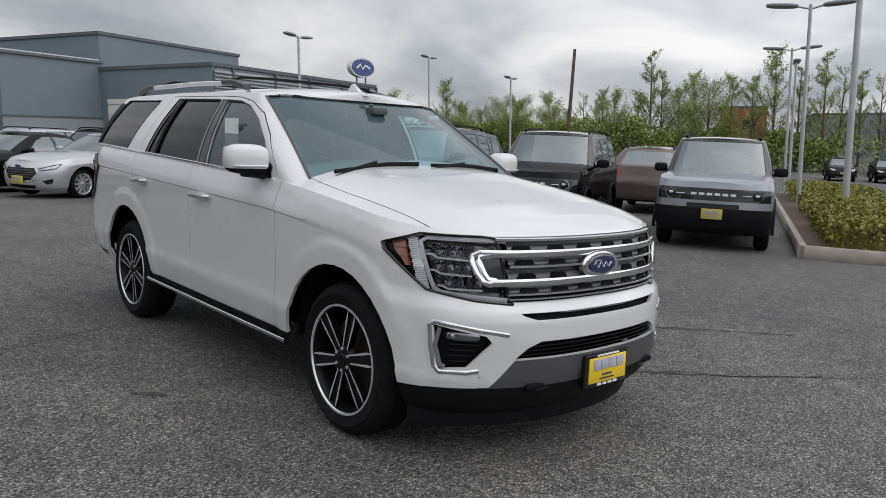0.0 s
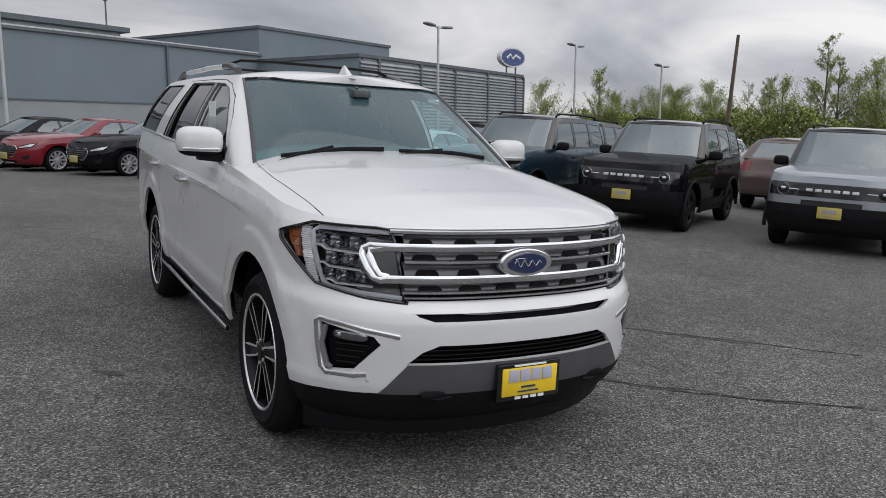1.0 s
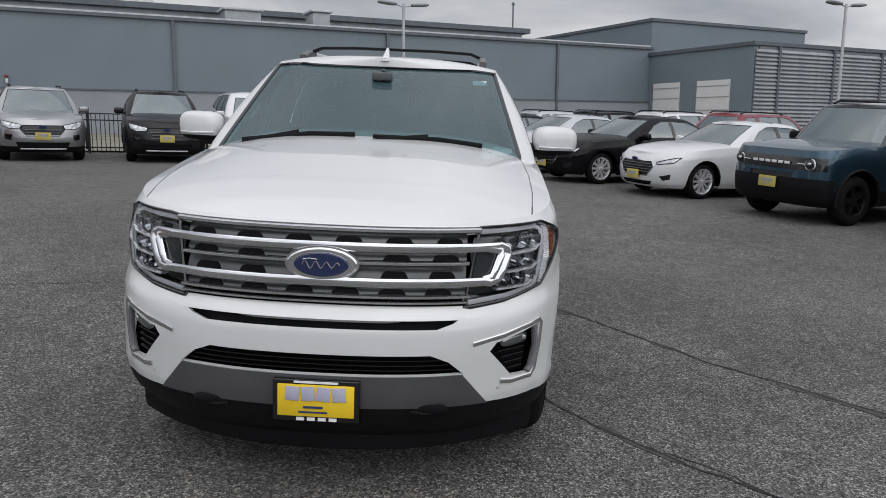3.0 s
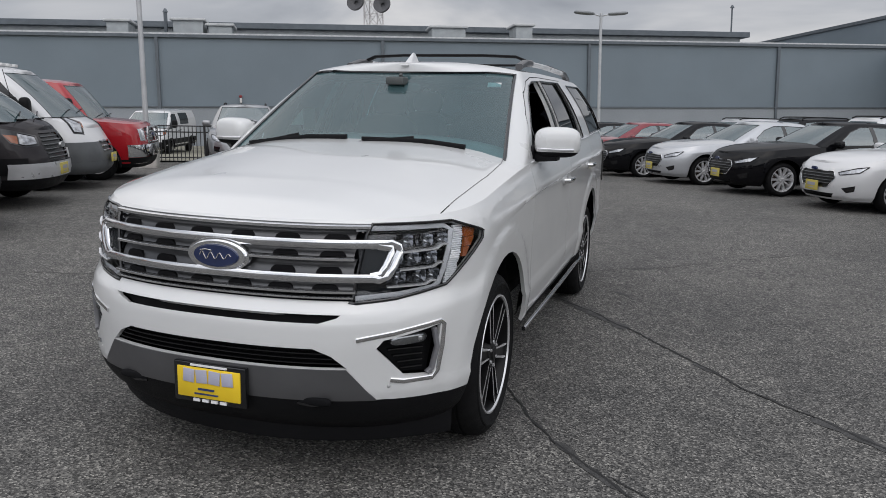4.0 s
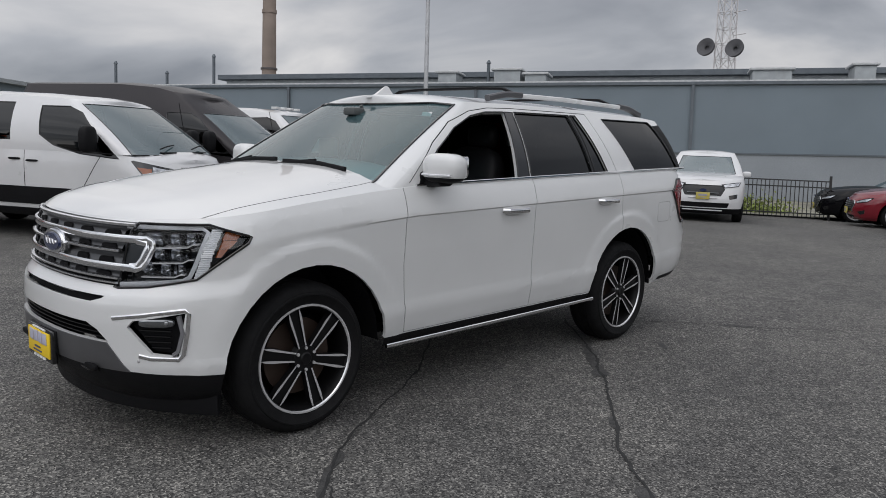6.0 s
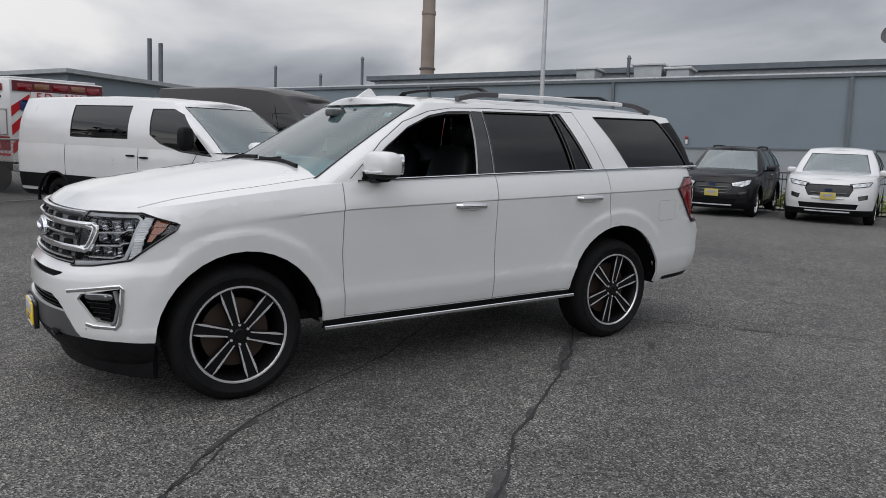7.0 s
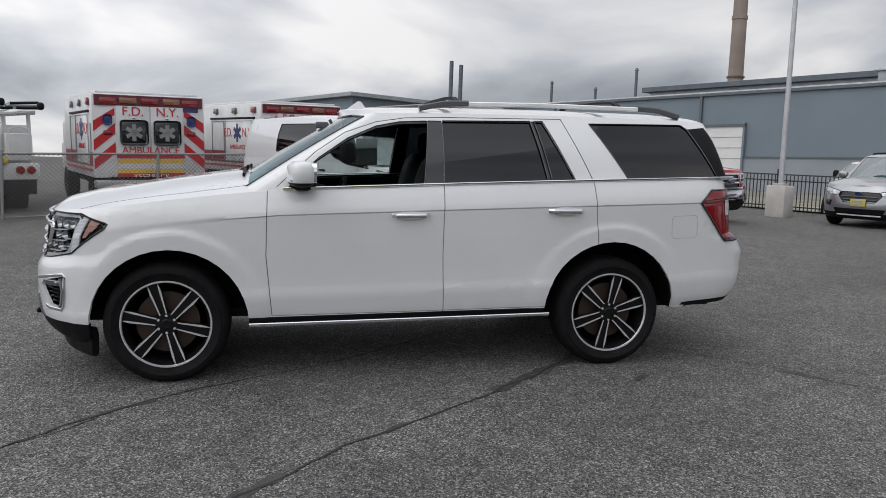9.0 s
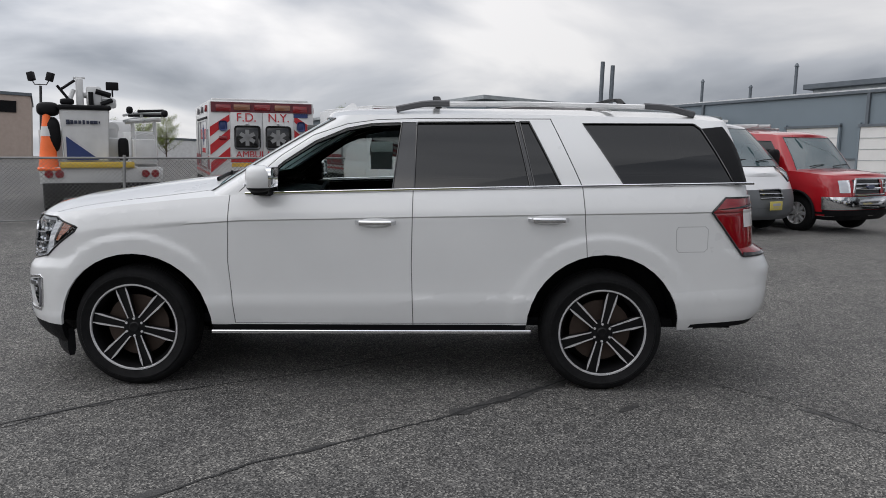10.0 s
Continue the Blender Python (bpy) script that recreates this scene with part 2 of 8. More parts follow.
def box(bm, c, size, bevel=0.0, m=None, mi=0):
    r = bmesh.ops.create_cube(bm, size=1.0)
    vs = r["verts"]
    mt = Matrix.Translation(c) @ (m or Matrix()) @ Matrix.Diagonal((*size, 1))
    bmesh.ops.transform(bm, matrix=mt, verts=vs)
    fs = {f for q in vs for f in q.link_faces}
    for f in fs:
        f.material_index = mi
    if bevel:
        es = {e for q in vs for e in q.link_edges}
        bmesh.ops.bevel(bm, geom=list(es), offset=bevel, segments=2, affect="EDGES", profile=0.5)
    return bm


def rod(bm, a, b, r, r2=None, n=10, mi=0):
    a, b = Vector(a), Vector(b)
    d = b - a
    res = bmesh.ops.create_cone(bm, cap_ends=True, segments=n, radius1=r, radius2=r if r2 is None else r2, depth=d.length)
    bmesh.ops.transform(bm, matrix=Matrix.Translation((a + b) / 2) @ d.to_track_quat("Z", "Y").to_matrix().to_4x4(), verts=res["verts"])
    for f in {f for q in res["verts"] for f in q.link_faces}:
        f.material_index = mi
    return bm


def lathe(bm, profile, n=48, axis="X", mi=0):
    """Turn a profile of (along, radius) about the axis."""
    rows = []
    for a, r in profile:
        row = []
        for k in range(n):
            t = 2 * math.pi * k / n
            row.append(bm.verts.new((a, r * math.cos(t), r * math.sin(t)) if axis == "X" else (r * math.cos(t), r * math.sin(t), a)))
        rows.append(row)
    for p, q in zip(rows, rows[1:]):
        for k in range(n):
            f = bm.faces.new((p[k], p[(k + 1) % n], q[(k + 1) % n], q[k]))
            f.material_index = mi
    return bm


def prism(bm, poly, depth, to=None, mi=0):
    """A flat outline (a, b) made depth thick; to maps it into place."""
    lo = [bm.verts.new((a, b, 0)) for a, b in poly]
    hi = [bm.verts.new((a, b, depth)) for a, b in poly]
    fs = [bm.faces.new(list(reversed(lo))), bm.faces.new(hi)]
    for k in range(len(poly)):
        fs.append(bm.faces.new((lo[k], lo[(k + 1) % len(poly)], hi[(k + 1) % len(poly)], hi[k])))
    for f in fs:
        f.material_index = mi
    if to is not None:
        bmesh.ops.transform(bm, matrix=to, verts=lo + hi)
    bmesh.ops.recalc_face_normals(bm, faces=fs)
    return bm


def B():
    return bmesh.new()

# ---- vehicle bodies: nose towards -y, left side +x, front axle at y = 0 ----
AX, AY, AZ = Vector((1, 0, 0)), Vector((0, 1, 0)), Vector((0, 0, 1))
DIAG_L, DIAG_R = Vector((1, 1, 0)).normalized(), Vector((-1, 1, 0)).normalized()


def curve(pts):
    xs, ys = [p[0] for p in pts], [p[1] for p in pts]
    return lambda q: float(np.interp(q, xs, ys))


def skin(S):
    """The closed shell of a body from its profiles. Face layer 'zone': 0 lower, 1 bonnet, 2 cabin, 3 roof, 4 deck."""
    bm = B()
    zone = bm.faces.layers.int.new("zone")
    step = S.get("step", 0.07)
    yf, yr, wid, zt, zb = (curve(S[k]) for k in ("nose", "tail", "width", "top", "bottom"))
    plan, crown = curve(S["plan"]), curve(S["crown"])
    a, b, n1, n2 = S["cap_front"], S["cap_rear"], S.get("n_front", 2.6), S.get("n_rear", 3.2)
    nf, nr = S.get("nf", 16), S.get("nr", 9)
    ns = max(12, int((S["tail"][0][1] - S["nose"][0][1] - a - b) / step))

    def half(front, rear, w, aa, bb, m1, m2):
        out = []
        for i in range(nf + 1):
            t = math.pi / 2 * i / nf
            out.append((w * math.sin(t) ** (2 / m1), front + aa * (1 - math.cos(t) ** (2 / m1))))
        for i in range(1, ns):
            q = i / ns
            out.append((w, front + aa + (rear - bb - front - aa) * q))
        for i in range(nr + 1):
            t = math.pi / 2 * (1 - i / nr)
            out.append((w * math.sin(t) ** (2 / m2), rear - bb * (1 - math.cos(t) ** (2 / m2))))
        return out

    def ring(pts):
        left = [bm.verts.new(p) for p in pts]
        right = [bm.verts.new((-p[0], p[1], p[2])) for p in pts[1:-1]]
        return left + right[::-1]

    def sheet(r1, r2, z):
        n = len(r1)
        for k in range(n):
            q = (r1[k], r1[(k + 1) % n], r2[(k + 1) % n], r2[k])
            bm.faces.new(q)[zone] = z

    def across(edge, lift, m, z, p):
        """Bridge the left and right edges of a ring from i0 on with a crowned skin."""
        rows = []
        for le, ri in edge:
            if le is ri:
                rows.append([le])
                continue
            row = [le]
            xe = le.co.x
            for k in range(1, m):
                q = 1 - 2 * k / m
                q = math.copysign(abs(q) ** 0.85, q)
                row.append(bm.verts.new((xe * q, le.co.y, le.co.z + lift(le.co.y, xe) * (1 - abs(q) ** p))))
            row.append(ri)
            rows.append(row)
        for r1, r2 in zip(rows, rows[1:]):
            for k in range(m):
                if len(r1) == 1:
                    f = bm.faces.new((r1[0], r2[k + 1], r2[k]))
                elif len(r2) == 1:
                    f = bm.faces.new((r1[k], r1[k + 1], r2[0]))
                else:
                    f = bm.faces.new((r1[k], r1[k + 1], r2[k + 1], r2[k]))
                f[zone] = z

    levels = S.get("levels", [i / 14 for i in range(15)])
    rings = []
    for k in levels:
        pts = []
        for x, y in half(yf(k), yr(k), wid(k), a, b, n1, n2):
            pts.append((x * plan(y), y, zb(y) + (zt(y) - zb(y)) * k))
        rings.append(ring(pts))
    for p, q in zip(rings, rings[1:]):
        sheet(p, q, 0)
    top = rings[-1]
    nh = nf + ns + nr + 1

    def pair(r, i):
        return (r[i], r[i] if i in (0, nh - 1) else r[-i])

    cowl = S["cowl"]
    ih = max(i for i in range(nh) if top[i].co.y < cowl + 0.35)
    across([pair(top, i) for i in range(ih + 1)], lambda y, xe: crown(y), 14, 1, S.get("hood_p", 4.0))
    if "deck" in S:
        i0 = min(i for i in range(nh) if top[i].co.y > S["deck"] - 0.35)
        dc = S.get("deck_crown", 0.07)
        across([pair(top, i) for i in range(i0, nh)], lambda y, xe: dc, 10, 4, 3.0)
    # cabin
    gw, rw = S["belt_w"], S["roof_w"]
    gf, rf, gr, rr = cowl, S["roof_front"], S["back_base"], S["roof_rear"]
    ga, gb = S.get("glass_bow", 0.26), S.get("back_bow", 0.16)
    roof = curve(S["roof"])
    gplan = curve(S.get("cabin_plan", [(-9, 1), (9, 1)]))
    base = half(gf - ga * 0.55, gr, gw, ga, gb, 2.3, 3.5)
    topo = half(rf - ga * 0.35, rr, rw, ga * 0.8, gb, 2.5, 3.5)
    crings = []
    ng = S.get("ng", 9)
    for j in range(ng + 1):
        g = j / ng
        pts = []
        for (x1, y1), (x2, y2) in zip(base, topo):
            x1, x2 = x1 * gplan(y1), x2 * gplan(y2)
            bulge = S.get("bulge", 0.03) * math.sin(math.pi * g)
            z0, z1 = zt(min(max(y1, S["belt_from"]), gr)) - 0.02 + S.get("cowl_lift", 0.02), roof(y2)
            w = x1 / gw
            pts.append((x1 + (x2 - x1) * g + bulge * w ** 3, y1 + (y2 - y1) * g - bulge * 0.8 * (1 - w ** 2) * (1 if y1 < (gf + gr) / 2 else -0.5), z0 + (z1 - z0) * g))
        crings.append(ring(pts))
    for p, q in zip(crings, crings[1:]):
        sheet(p, q, 2)
    rc = S.get("roof_crown", 0.06)
    across([pair(crings[-1], i) for i in range(nh)], lambda y, xe: rc, 12, 3, 2.6)
    for fy, fz, r0, r1, amount in S.get("flares", ()):
        # raised bands round the wheel openings
        for v in {v for f in bm.faces if f[zone] == 0 for v in f.verts}:
            d = math.hypot(v.co.y - fy, v.co.z - fz)
            if r0 * 0.5 < d < r1 and abs(v.co.x) > 0.7:
                q = min(1.0, (r1 - d) / (r1 - r0))
                v.co.x += math.copysign(amount * q * q * (3 - 2 * q), v.co.x)
    bmesh.ops.recalc_face_normals(bm, faces=bm.faces[:])
    return bm, zone


def cut(bm, faces, A, Bv, poly):
    """Cut a convex outline, seen along A x B, into these faces; returns the faces inside it."""
    area = sum(p[0] * q[1] - q[0] * p[1] for p, q in zip(poly, poly[1:] + poly[:1]))
    if area < 0:
        poly = poly[::-1]
    cur = list(faces)
    for p, q in zip(poly, poly[1:] + poly[:1]):
        if not cur:
            break
        no = (A * -(q[1] - p[1]) + Bv * (q[0] - p[0])).normalized()
        co = A * p[0] + Bv * p[1]
        es = {e for f in cur for e in f.edges}
        vs = {v for f in cur for v in f.verts}
        r = bmesh.ops.bisect_plane(bm, geom=[*cur, *es, *vs], dist=1e-5, plane_co=co, plane_no=no)
        d = co.dot(no)
        cur = [f for f in r["geom"] if isinstance(f, bmesh.types.BMFace) and f.calc_center_median().dot(no) > d]
    return cur


def strip(p, q, w=0.006):
    d = (Vector((q[0], q[1])) - Vector((p[0], p[1]))).normalized() * (w / 2)
    n = Vector((-d.y, d.x))
    return [(p[0] - d.x - n.x, p[1] - d.y - n.y), (q[0] + d.x - n.x, q[1] + d.y - n.y), (q[0] + d.x + n.x, q[1] + d.y + n.y), (p[0] - d.x + n.x, p[1] - d.y + n.y)]


def lift_off(bm, faces, offset=0.0, rim=0.0):
    """A copy of some faces as a mesh of its own, moved along the normals; rim gives it a turned-in edge."""
    out = B()
    vs, order = {}, []
    nor = {}
    for f in faces:
        for v in f.verts:
            nor[v] = nor.get(v, Vector()) + f.normal
    for f in faces:
        c = []
        for v in f.verts:
            if v not in vs:
                vs[v] = out.verts.new(v.co + nor[v].normalized() * offset)
            c.append(vs[v])
        try:
            out.faces.new(c)
        except ValueError:
            pass
    if rim:
        edges = [e for e in out.edges if len(e.link_faces) == 1]
        back = {v: k for k, v in vs.items()}
        r = bmesh.ops.extrude_edge_only(out, edges=edges)
        made = [g for g in r["geom"] if isinstance(g, bmesh.types.BMVert)]
        for v in made:
            src = min((o.other_vert(v) for o in v.link_edges if o.other_vert(v) in back), key=lambda w: (w.co - v.co).length, default=None)
            if src is not None:
                v.co = src.co - nor[back[src]].normalized() * rim
    return out


class Body:
    """A shell being divided into named panels."""

    def __init__(self, S):
        self.S = S
        self.bm, self.zone = skin(S)
        self.tag = self.bm.faces.layers.int.new("tag")
        self.names = [""]

    def faces(self, want):
        return [f for f in self.bm.faces if want(f, f.calc_center_median(), f[self.zone], self.names[f[self.tag]])]

    def mark(self, name, want, A, Bv, poly):
        if name not in self.names:
            self.names.append(name)
        got = cut(self.bm, self.faces(want), A, Bv, poly)
        for f in got:
            f[self.tag] = self.names.index(name)
        self.bm.normal_update()
        return got

    def rename(self, name, want):
        if name not in self.names:
            self.names.append(name)
        for f in self.faces(want):
            f[self.tag] = self.names.index(name)

    def get(self, name, offset=0.0, rim=0.0, want=None):
        k = self.names.index(name)
        fs = [f for f in self.bm.faces if f[self.tag] == k and (want is None or want(f.calc_center_median()))]
        return lift_off(self.bm, fs, offset, rim)


def arch(y0, z0, r, n=18, flat=1.0, low=0.0):
    pts = [(y0 + r * math.cos(t), z0 + r * flat * math.sin(t)) for t in (math.pi * k / n for k in range(n + 1))]
    return pts + [(y0 - r, low), (y0 + r, low)]


def wheel_mesh(parent, x, y, r, rim_r, width, style, detail=True, phase=90):
    """A wheel as a part with its tyre, rim and spokes; x is the outer face, its sign the side."""
    s = 1 if x > 0 else -1
    n = 56 if detail else 28
    bm = B()
    sw = r - rim_r
    prof = [(-width, rim_r), (-width, rim_r + sw * 0.45), (-width + 0.02, r - 0.025), (-width + 0.05, r - 0.004), (-width / 2, r), (-0.05, r - 0.004), (-0.022, r - 0.02), (-0.004, r - sw * 0.35), (0.0, rim_r + sw * 0.42), (-0.006, rim_r + 0.012), (-0.018, rim_r)]
    if detail:
        # tread grooves and a raised ring on the sidewall
        tread = [(q + o, r - h) for q in (-0.2, -0.14, -0.09) for o, h in ((-0.006, 0.0), (-0.004, 0.008), (0.004, 0.008), (0.006, 0.0))]
        prof = prof[:4] + tread + prof[5:8] + [(-0.004, rim_r + sw * 0.57), (0.003, rim_r + sw * 0.53), (0.003, rim_r + sw * 0.47), (-0.002, rim_r + sw * 0.44)] + prof[9:]
    lathe(bm, prof, n)
    tyre = part("tyre", bm, RUBBER, parent, angle=50)
    here = Matrix.Translation((x, y, r * 0.985)) @ Matrix.Diagonal((s, 1, 1, 1))
    tyre.matrix_local = here
    bm = B()
    lathe(bm, [(-0.016, rim_r + 0.010), (-0.004, rim_r + 0.006), (-0.004, rim_r - 0.002), (-0.012, rim_r - 0.007)], n, mi=1)
    lathe(bm, [(-0.012, rim_r - 0.007), (-0.05, rim_r - 0.028), (-0.2, rim_r - 0.03)], n, mi=0)
    spokes, twin, face_w, dark = style
    for k in range(spokes):
        for side in (-1, 1) if twin else (0,):
            t = 2 * math.pi * k / spokes + radians(phase)
            rot = Matrix.Rotation(t, 4, "X")
            if detail:
                # a thin bright edge that swells outward, on a black spoke
                prof_s = [(0.062, 0.021, 0.008), (0.10, 0.023, 0.009), (0.16, 0.027, 0.011), (0.215, 0.031, 0.014), (0.245, 0.032, 0.011), (rim_r - 0.012, 0.032, 0.003)]
                last = None
                for rr, cc, ww in prof_s:
                    row = [bm.verts.new(rot @ Vector((xx, side * cc + ww * e, rr))) for xx, e in ((-0.055, -0.6), (-0.014 - (rim_r - rr) * 0.03, -0.5), (-0.014 - (rim_r - rr) * 0.03, 0.5), (-0.055, 0.6))]
                    if last:
                        for i in range(3):
                            bm.faces.new((last[i], last[i + 1], row[i + 1], row[i])).material_index = 1 if i == 1 else 0
                    last = row
                if side == 1:
                    web = [bm.verts.new(rot @ Vector((-0.026, yy, rr))) for yy, rr in ((-0.022, 0.05), (0.022, 0.05), (0.030, rim_r - 0.012), (-0.030, rim_r - 0.012))]
                    bm.faces.new(web).material_index = 0
                continue
            off, spread = side * face_w * (1.15 if detail else 0.75), side * face_w * ((0.75 if detail else 1.05) if twin else 0)
            lo, hi = 0.05, rim_r - 0.006
            # face in bright metal, flanks in dark paint
            q = [(-0.022, off - face_w * 0.42, lo), (-0.022, off + face_w * 0.42, lo), (-0.012, off + spread + face_w * 0.5, hi), (-0.012, off + spread - face_w * 0.5, hi)]
            vs = [bm.verts.new(rot @ Vector((p[0], p[1], p[2]))) for p in q]
            vb = [bm.verts.new(rot @ Vector((p[0] - 0.05, p[1] * 1.0 + (0.01 if i in (1, 2) else -0.01), p[2]))) for i, p in enumerate(q)]
            f = bm.faces.new(vs)
            f.material_index = 1
            for i in range(4):
                bm.faces.new((vs[i], vs[(i + 1) % 4], vb[(i + 1) % 4], vb[i])).material_index = 0
    lathe(bm, [(-0.014, 0.0005), (-0.012, 0.028), (-0.018, 0.036), (-0.02, 0.07), (-0.05, 0.085)], 24, mi=0)
    if detail:
        for k in range(6):
            t = 2 * math.pi * (k + 0.5) / 6
            rod(bm, (-0.03, 0.058 * math.cos(t), 0.058 * math.sin(t)), (-0.012, 0.058 * math.cos(t), 0.058 * math.sin(t)), 0.009, n=6, mi=1)
    bmesh.ops.recalc_face_normals(bm, faces=bm.faces[:])
    rim = part("rim", bm, [WHEEL_BLACK if dark else MACHINED, MACHINED if style[3] != 2 else WHEEL_BLACK], parent, angle=30)
    rim.matrix_local = here
    bm = B()
    lathe(bm, [(-0.10, 0.001), (-0.10, rim_r * 0.72), (-0.115, rim_r * 0.72), (-0.125, 0.001)], 32)
    disc = part("brake_disc", bm, mat("brake disc", (0.055, 0.038, 0.030), 0.5, 0.5), parent)
    disc.matrix_local = here
    bm = B()
    lathe(bm, [(-width + 0.01, 0.001), (-width + 0.01, rim_r)], 24)
    back = part("wheel_back", bm, INTERIOR, parent)
    back.matrix_local = here


def wheels_for(car, S, style, detail=False):
    for y in (0.0, S["wheelbase"]):
        for s in (1, -1):
            w = new("wheel")
            w.empty_display_size = 0.1
            w.parent = car
            wheel_mesh(w, s * S["track_face"], y, S["tyre_r"], S["rim_r"], S.get("tyre_w", 0.24), style, detail, (17 if y == 0 else -13) if detail else 90)


def liners(S, car):
    """Dark wheel housings and floor, each a part."""
    for y in (0.0, S["wheelbase"]):
        for s in (1, -1):
            bm = B()
            w = S["tyre_r"] + 0.13
            pr = [(y + w * math.cos(t), S["tyre_r"] + w * math.sin(t)) for t in (math.pi * k / 12 for k in range(13))]
            a = [bm.verts.new((s * (S["track_face"] + S.get("liner_out", -0.06)), p[0], p[1])) for p in pr]
            b2 = [bm.verts.new((s * (S["track_face"] - 0.42), p[0], p[1])) for p in pr]
            for k in range(12):
                bm.faces.new((a[k], a[k + 1], b2[k + 1], b2[k]))
            bm.faces.new(b2)
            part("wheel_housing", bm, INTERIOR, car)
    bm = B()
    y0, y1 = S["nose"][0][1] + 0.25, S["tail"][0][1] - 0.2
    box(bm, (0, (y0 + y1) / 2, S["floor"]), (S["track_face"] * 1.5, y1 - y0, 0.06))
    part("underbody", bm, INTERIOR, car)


def sweep(bm, pts, w, d, up=None, mi=0, closed=False):
    """A bar of rectangular section w x d with softened edges along points."""
    n = len(pts)
    rows = []
    for i in range(n):
        p = Vector(pts[i])
        q0 = Vector(pts[(i - 1) % n if closed else max(i - 1, 0)])
        q1 = Vector(pts[(i + 1) % n if closed else min(i + 1, n - 1)])
        t = (q1 - q0).normalized()
        u = Vector(up) if up is not None else AZ
        s = t.cross(u)
        s = s.normalized() if s.length > 1e-4 else AX
        v = s.cross(t).normalized()
        sec = [(-0.5, -0.3), (-0.3, -0.5), (0.3, -0.5), (0.5, -0.3), (0.5, 0.3), (0.3, 0.5), (-0.3, 0.5), (-0.5, 0.3)]
        rows.append([bm.verts.new(p + s * d * a + v * w * b) for a, b in sec])
    for i in range(n if closed else n - 1):
        r1, r2 = rows[i], rows[(i + 1) % n]
        for k in range(8):
            bm.faces.new((r1[k], r1[(k + 1) % 8], r2[(k + 1) % 8], r2[k])).material_index = mi
    if not closed:
        bm.faces.new(rows[0][::-1]).material_index = mi
        bm.faces.new(rows[-1]).material_index = mi
    return bm


def outline(src, keep=None):
    """Ordered boundary loops of a mesh, as lists of points."""
    es = [e for e in src.edges if len(e.link_faces) == 1]
    nxt = {}
    for e in es:
        for a, b in (e.verts, reversed(e.verts)):
            nxt.setdefault(a, []).append(b)
    loops, seen = [], set()
    for v in nxt:
        if v in seen:
            continue
        loop, cur = [v], v
        seen.add(v)
        while True:
            k = [w for w in nxt[cur] if w not in seen]
            if not k:
                break
            cur = k[0]
            seen.add(cur)
            loop.append(cur)
        if len(loop) > 3:
            pts = [loop[0].co.copy()]
            for q in loop[1:]:
                if (q.co - pts[-1]).length > 0.012:
                    pts.append(q.co.copy())
            loops.append(pts)
    return loops


def surround(src, w, d, up=AZ):
    bm = B()
    for pts in outline(src):
        c = sum(pts, Vector()) / len(pts)
        sweep(bm, pts, w, d, up=Vector((1 if c.x > 0 else -1, -0.3, 0)), closed=True)
    bmesh.ops.recalc_face_normals(bm, faces=bm.faces[:])
    return bm


def blob(bm, c, size, m=None, mi=0, p=0.5):
    """A soft rounded block."""
    r = bmesh.ops.create_uvsphere(bm, u_segments=20, v_segments=12, radius=1.0)
    for v in r["verts"]:
        v.co = Vector([math.copysign(abs(q) ** p, q) for q in v.co])
    bmesh.ops.transform(bm, matrix=Matrix.Translation(c) @ (m or Matrix()) @ Matrix.Diagonal((*[q / 2 for q in size], 1)), verts=r["verts"])
    for f in {f for v in r["verts"] for f in v.link_faces}:
        f.material_index = mi
    return bm


def seat(bm, x, y, z, w=0.52):
    blob(bm, (x, y, z + 0.1), (w, 0.5, 0.2), p=0.6)
    blob(bm, (x, y + 0.28, z + 0.42), (w, 0.2, 0.62), Matrix.Rotation(radians(-14), 4, "X"), p=0.6)
    blob(bm, (x, y + 0.40, z + 0.80), (0.27, 0.11, 0.19), p=0.7)
    for s in (-0.06, 0.06):
        rod(bm, (x + s, y + 0.36, z + 0.66), (x + s, y + 0.39, z + 0.76), 0.008, n=6)


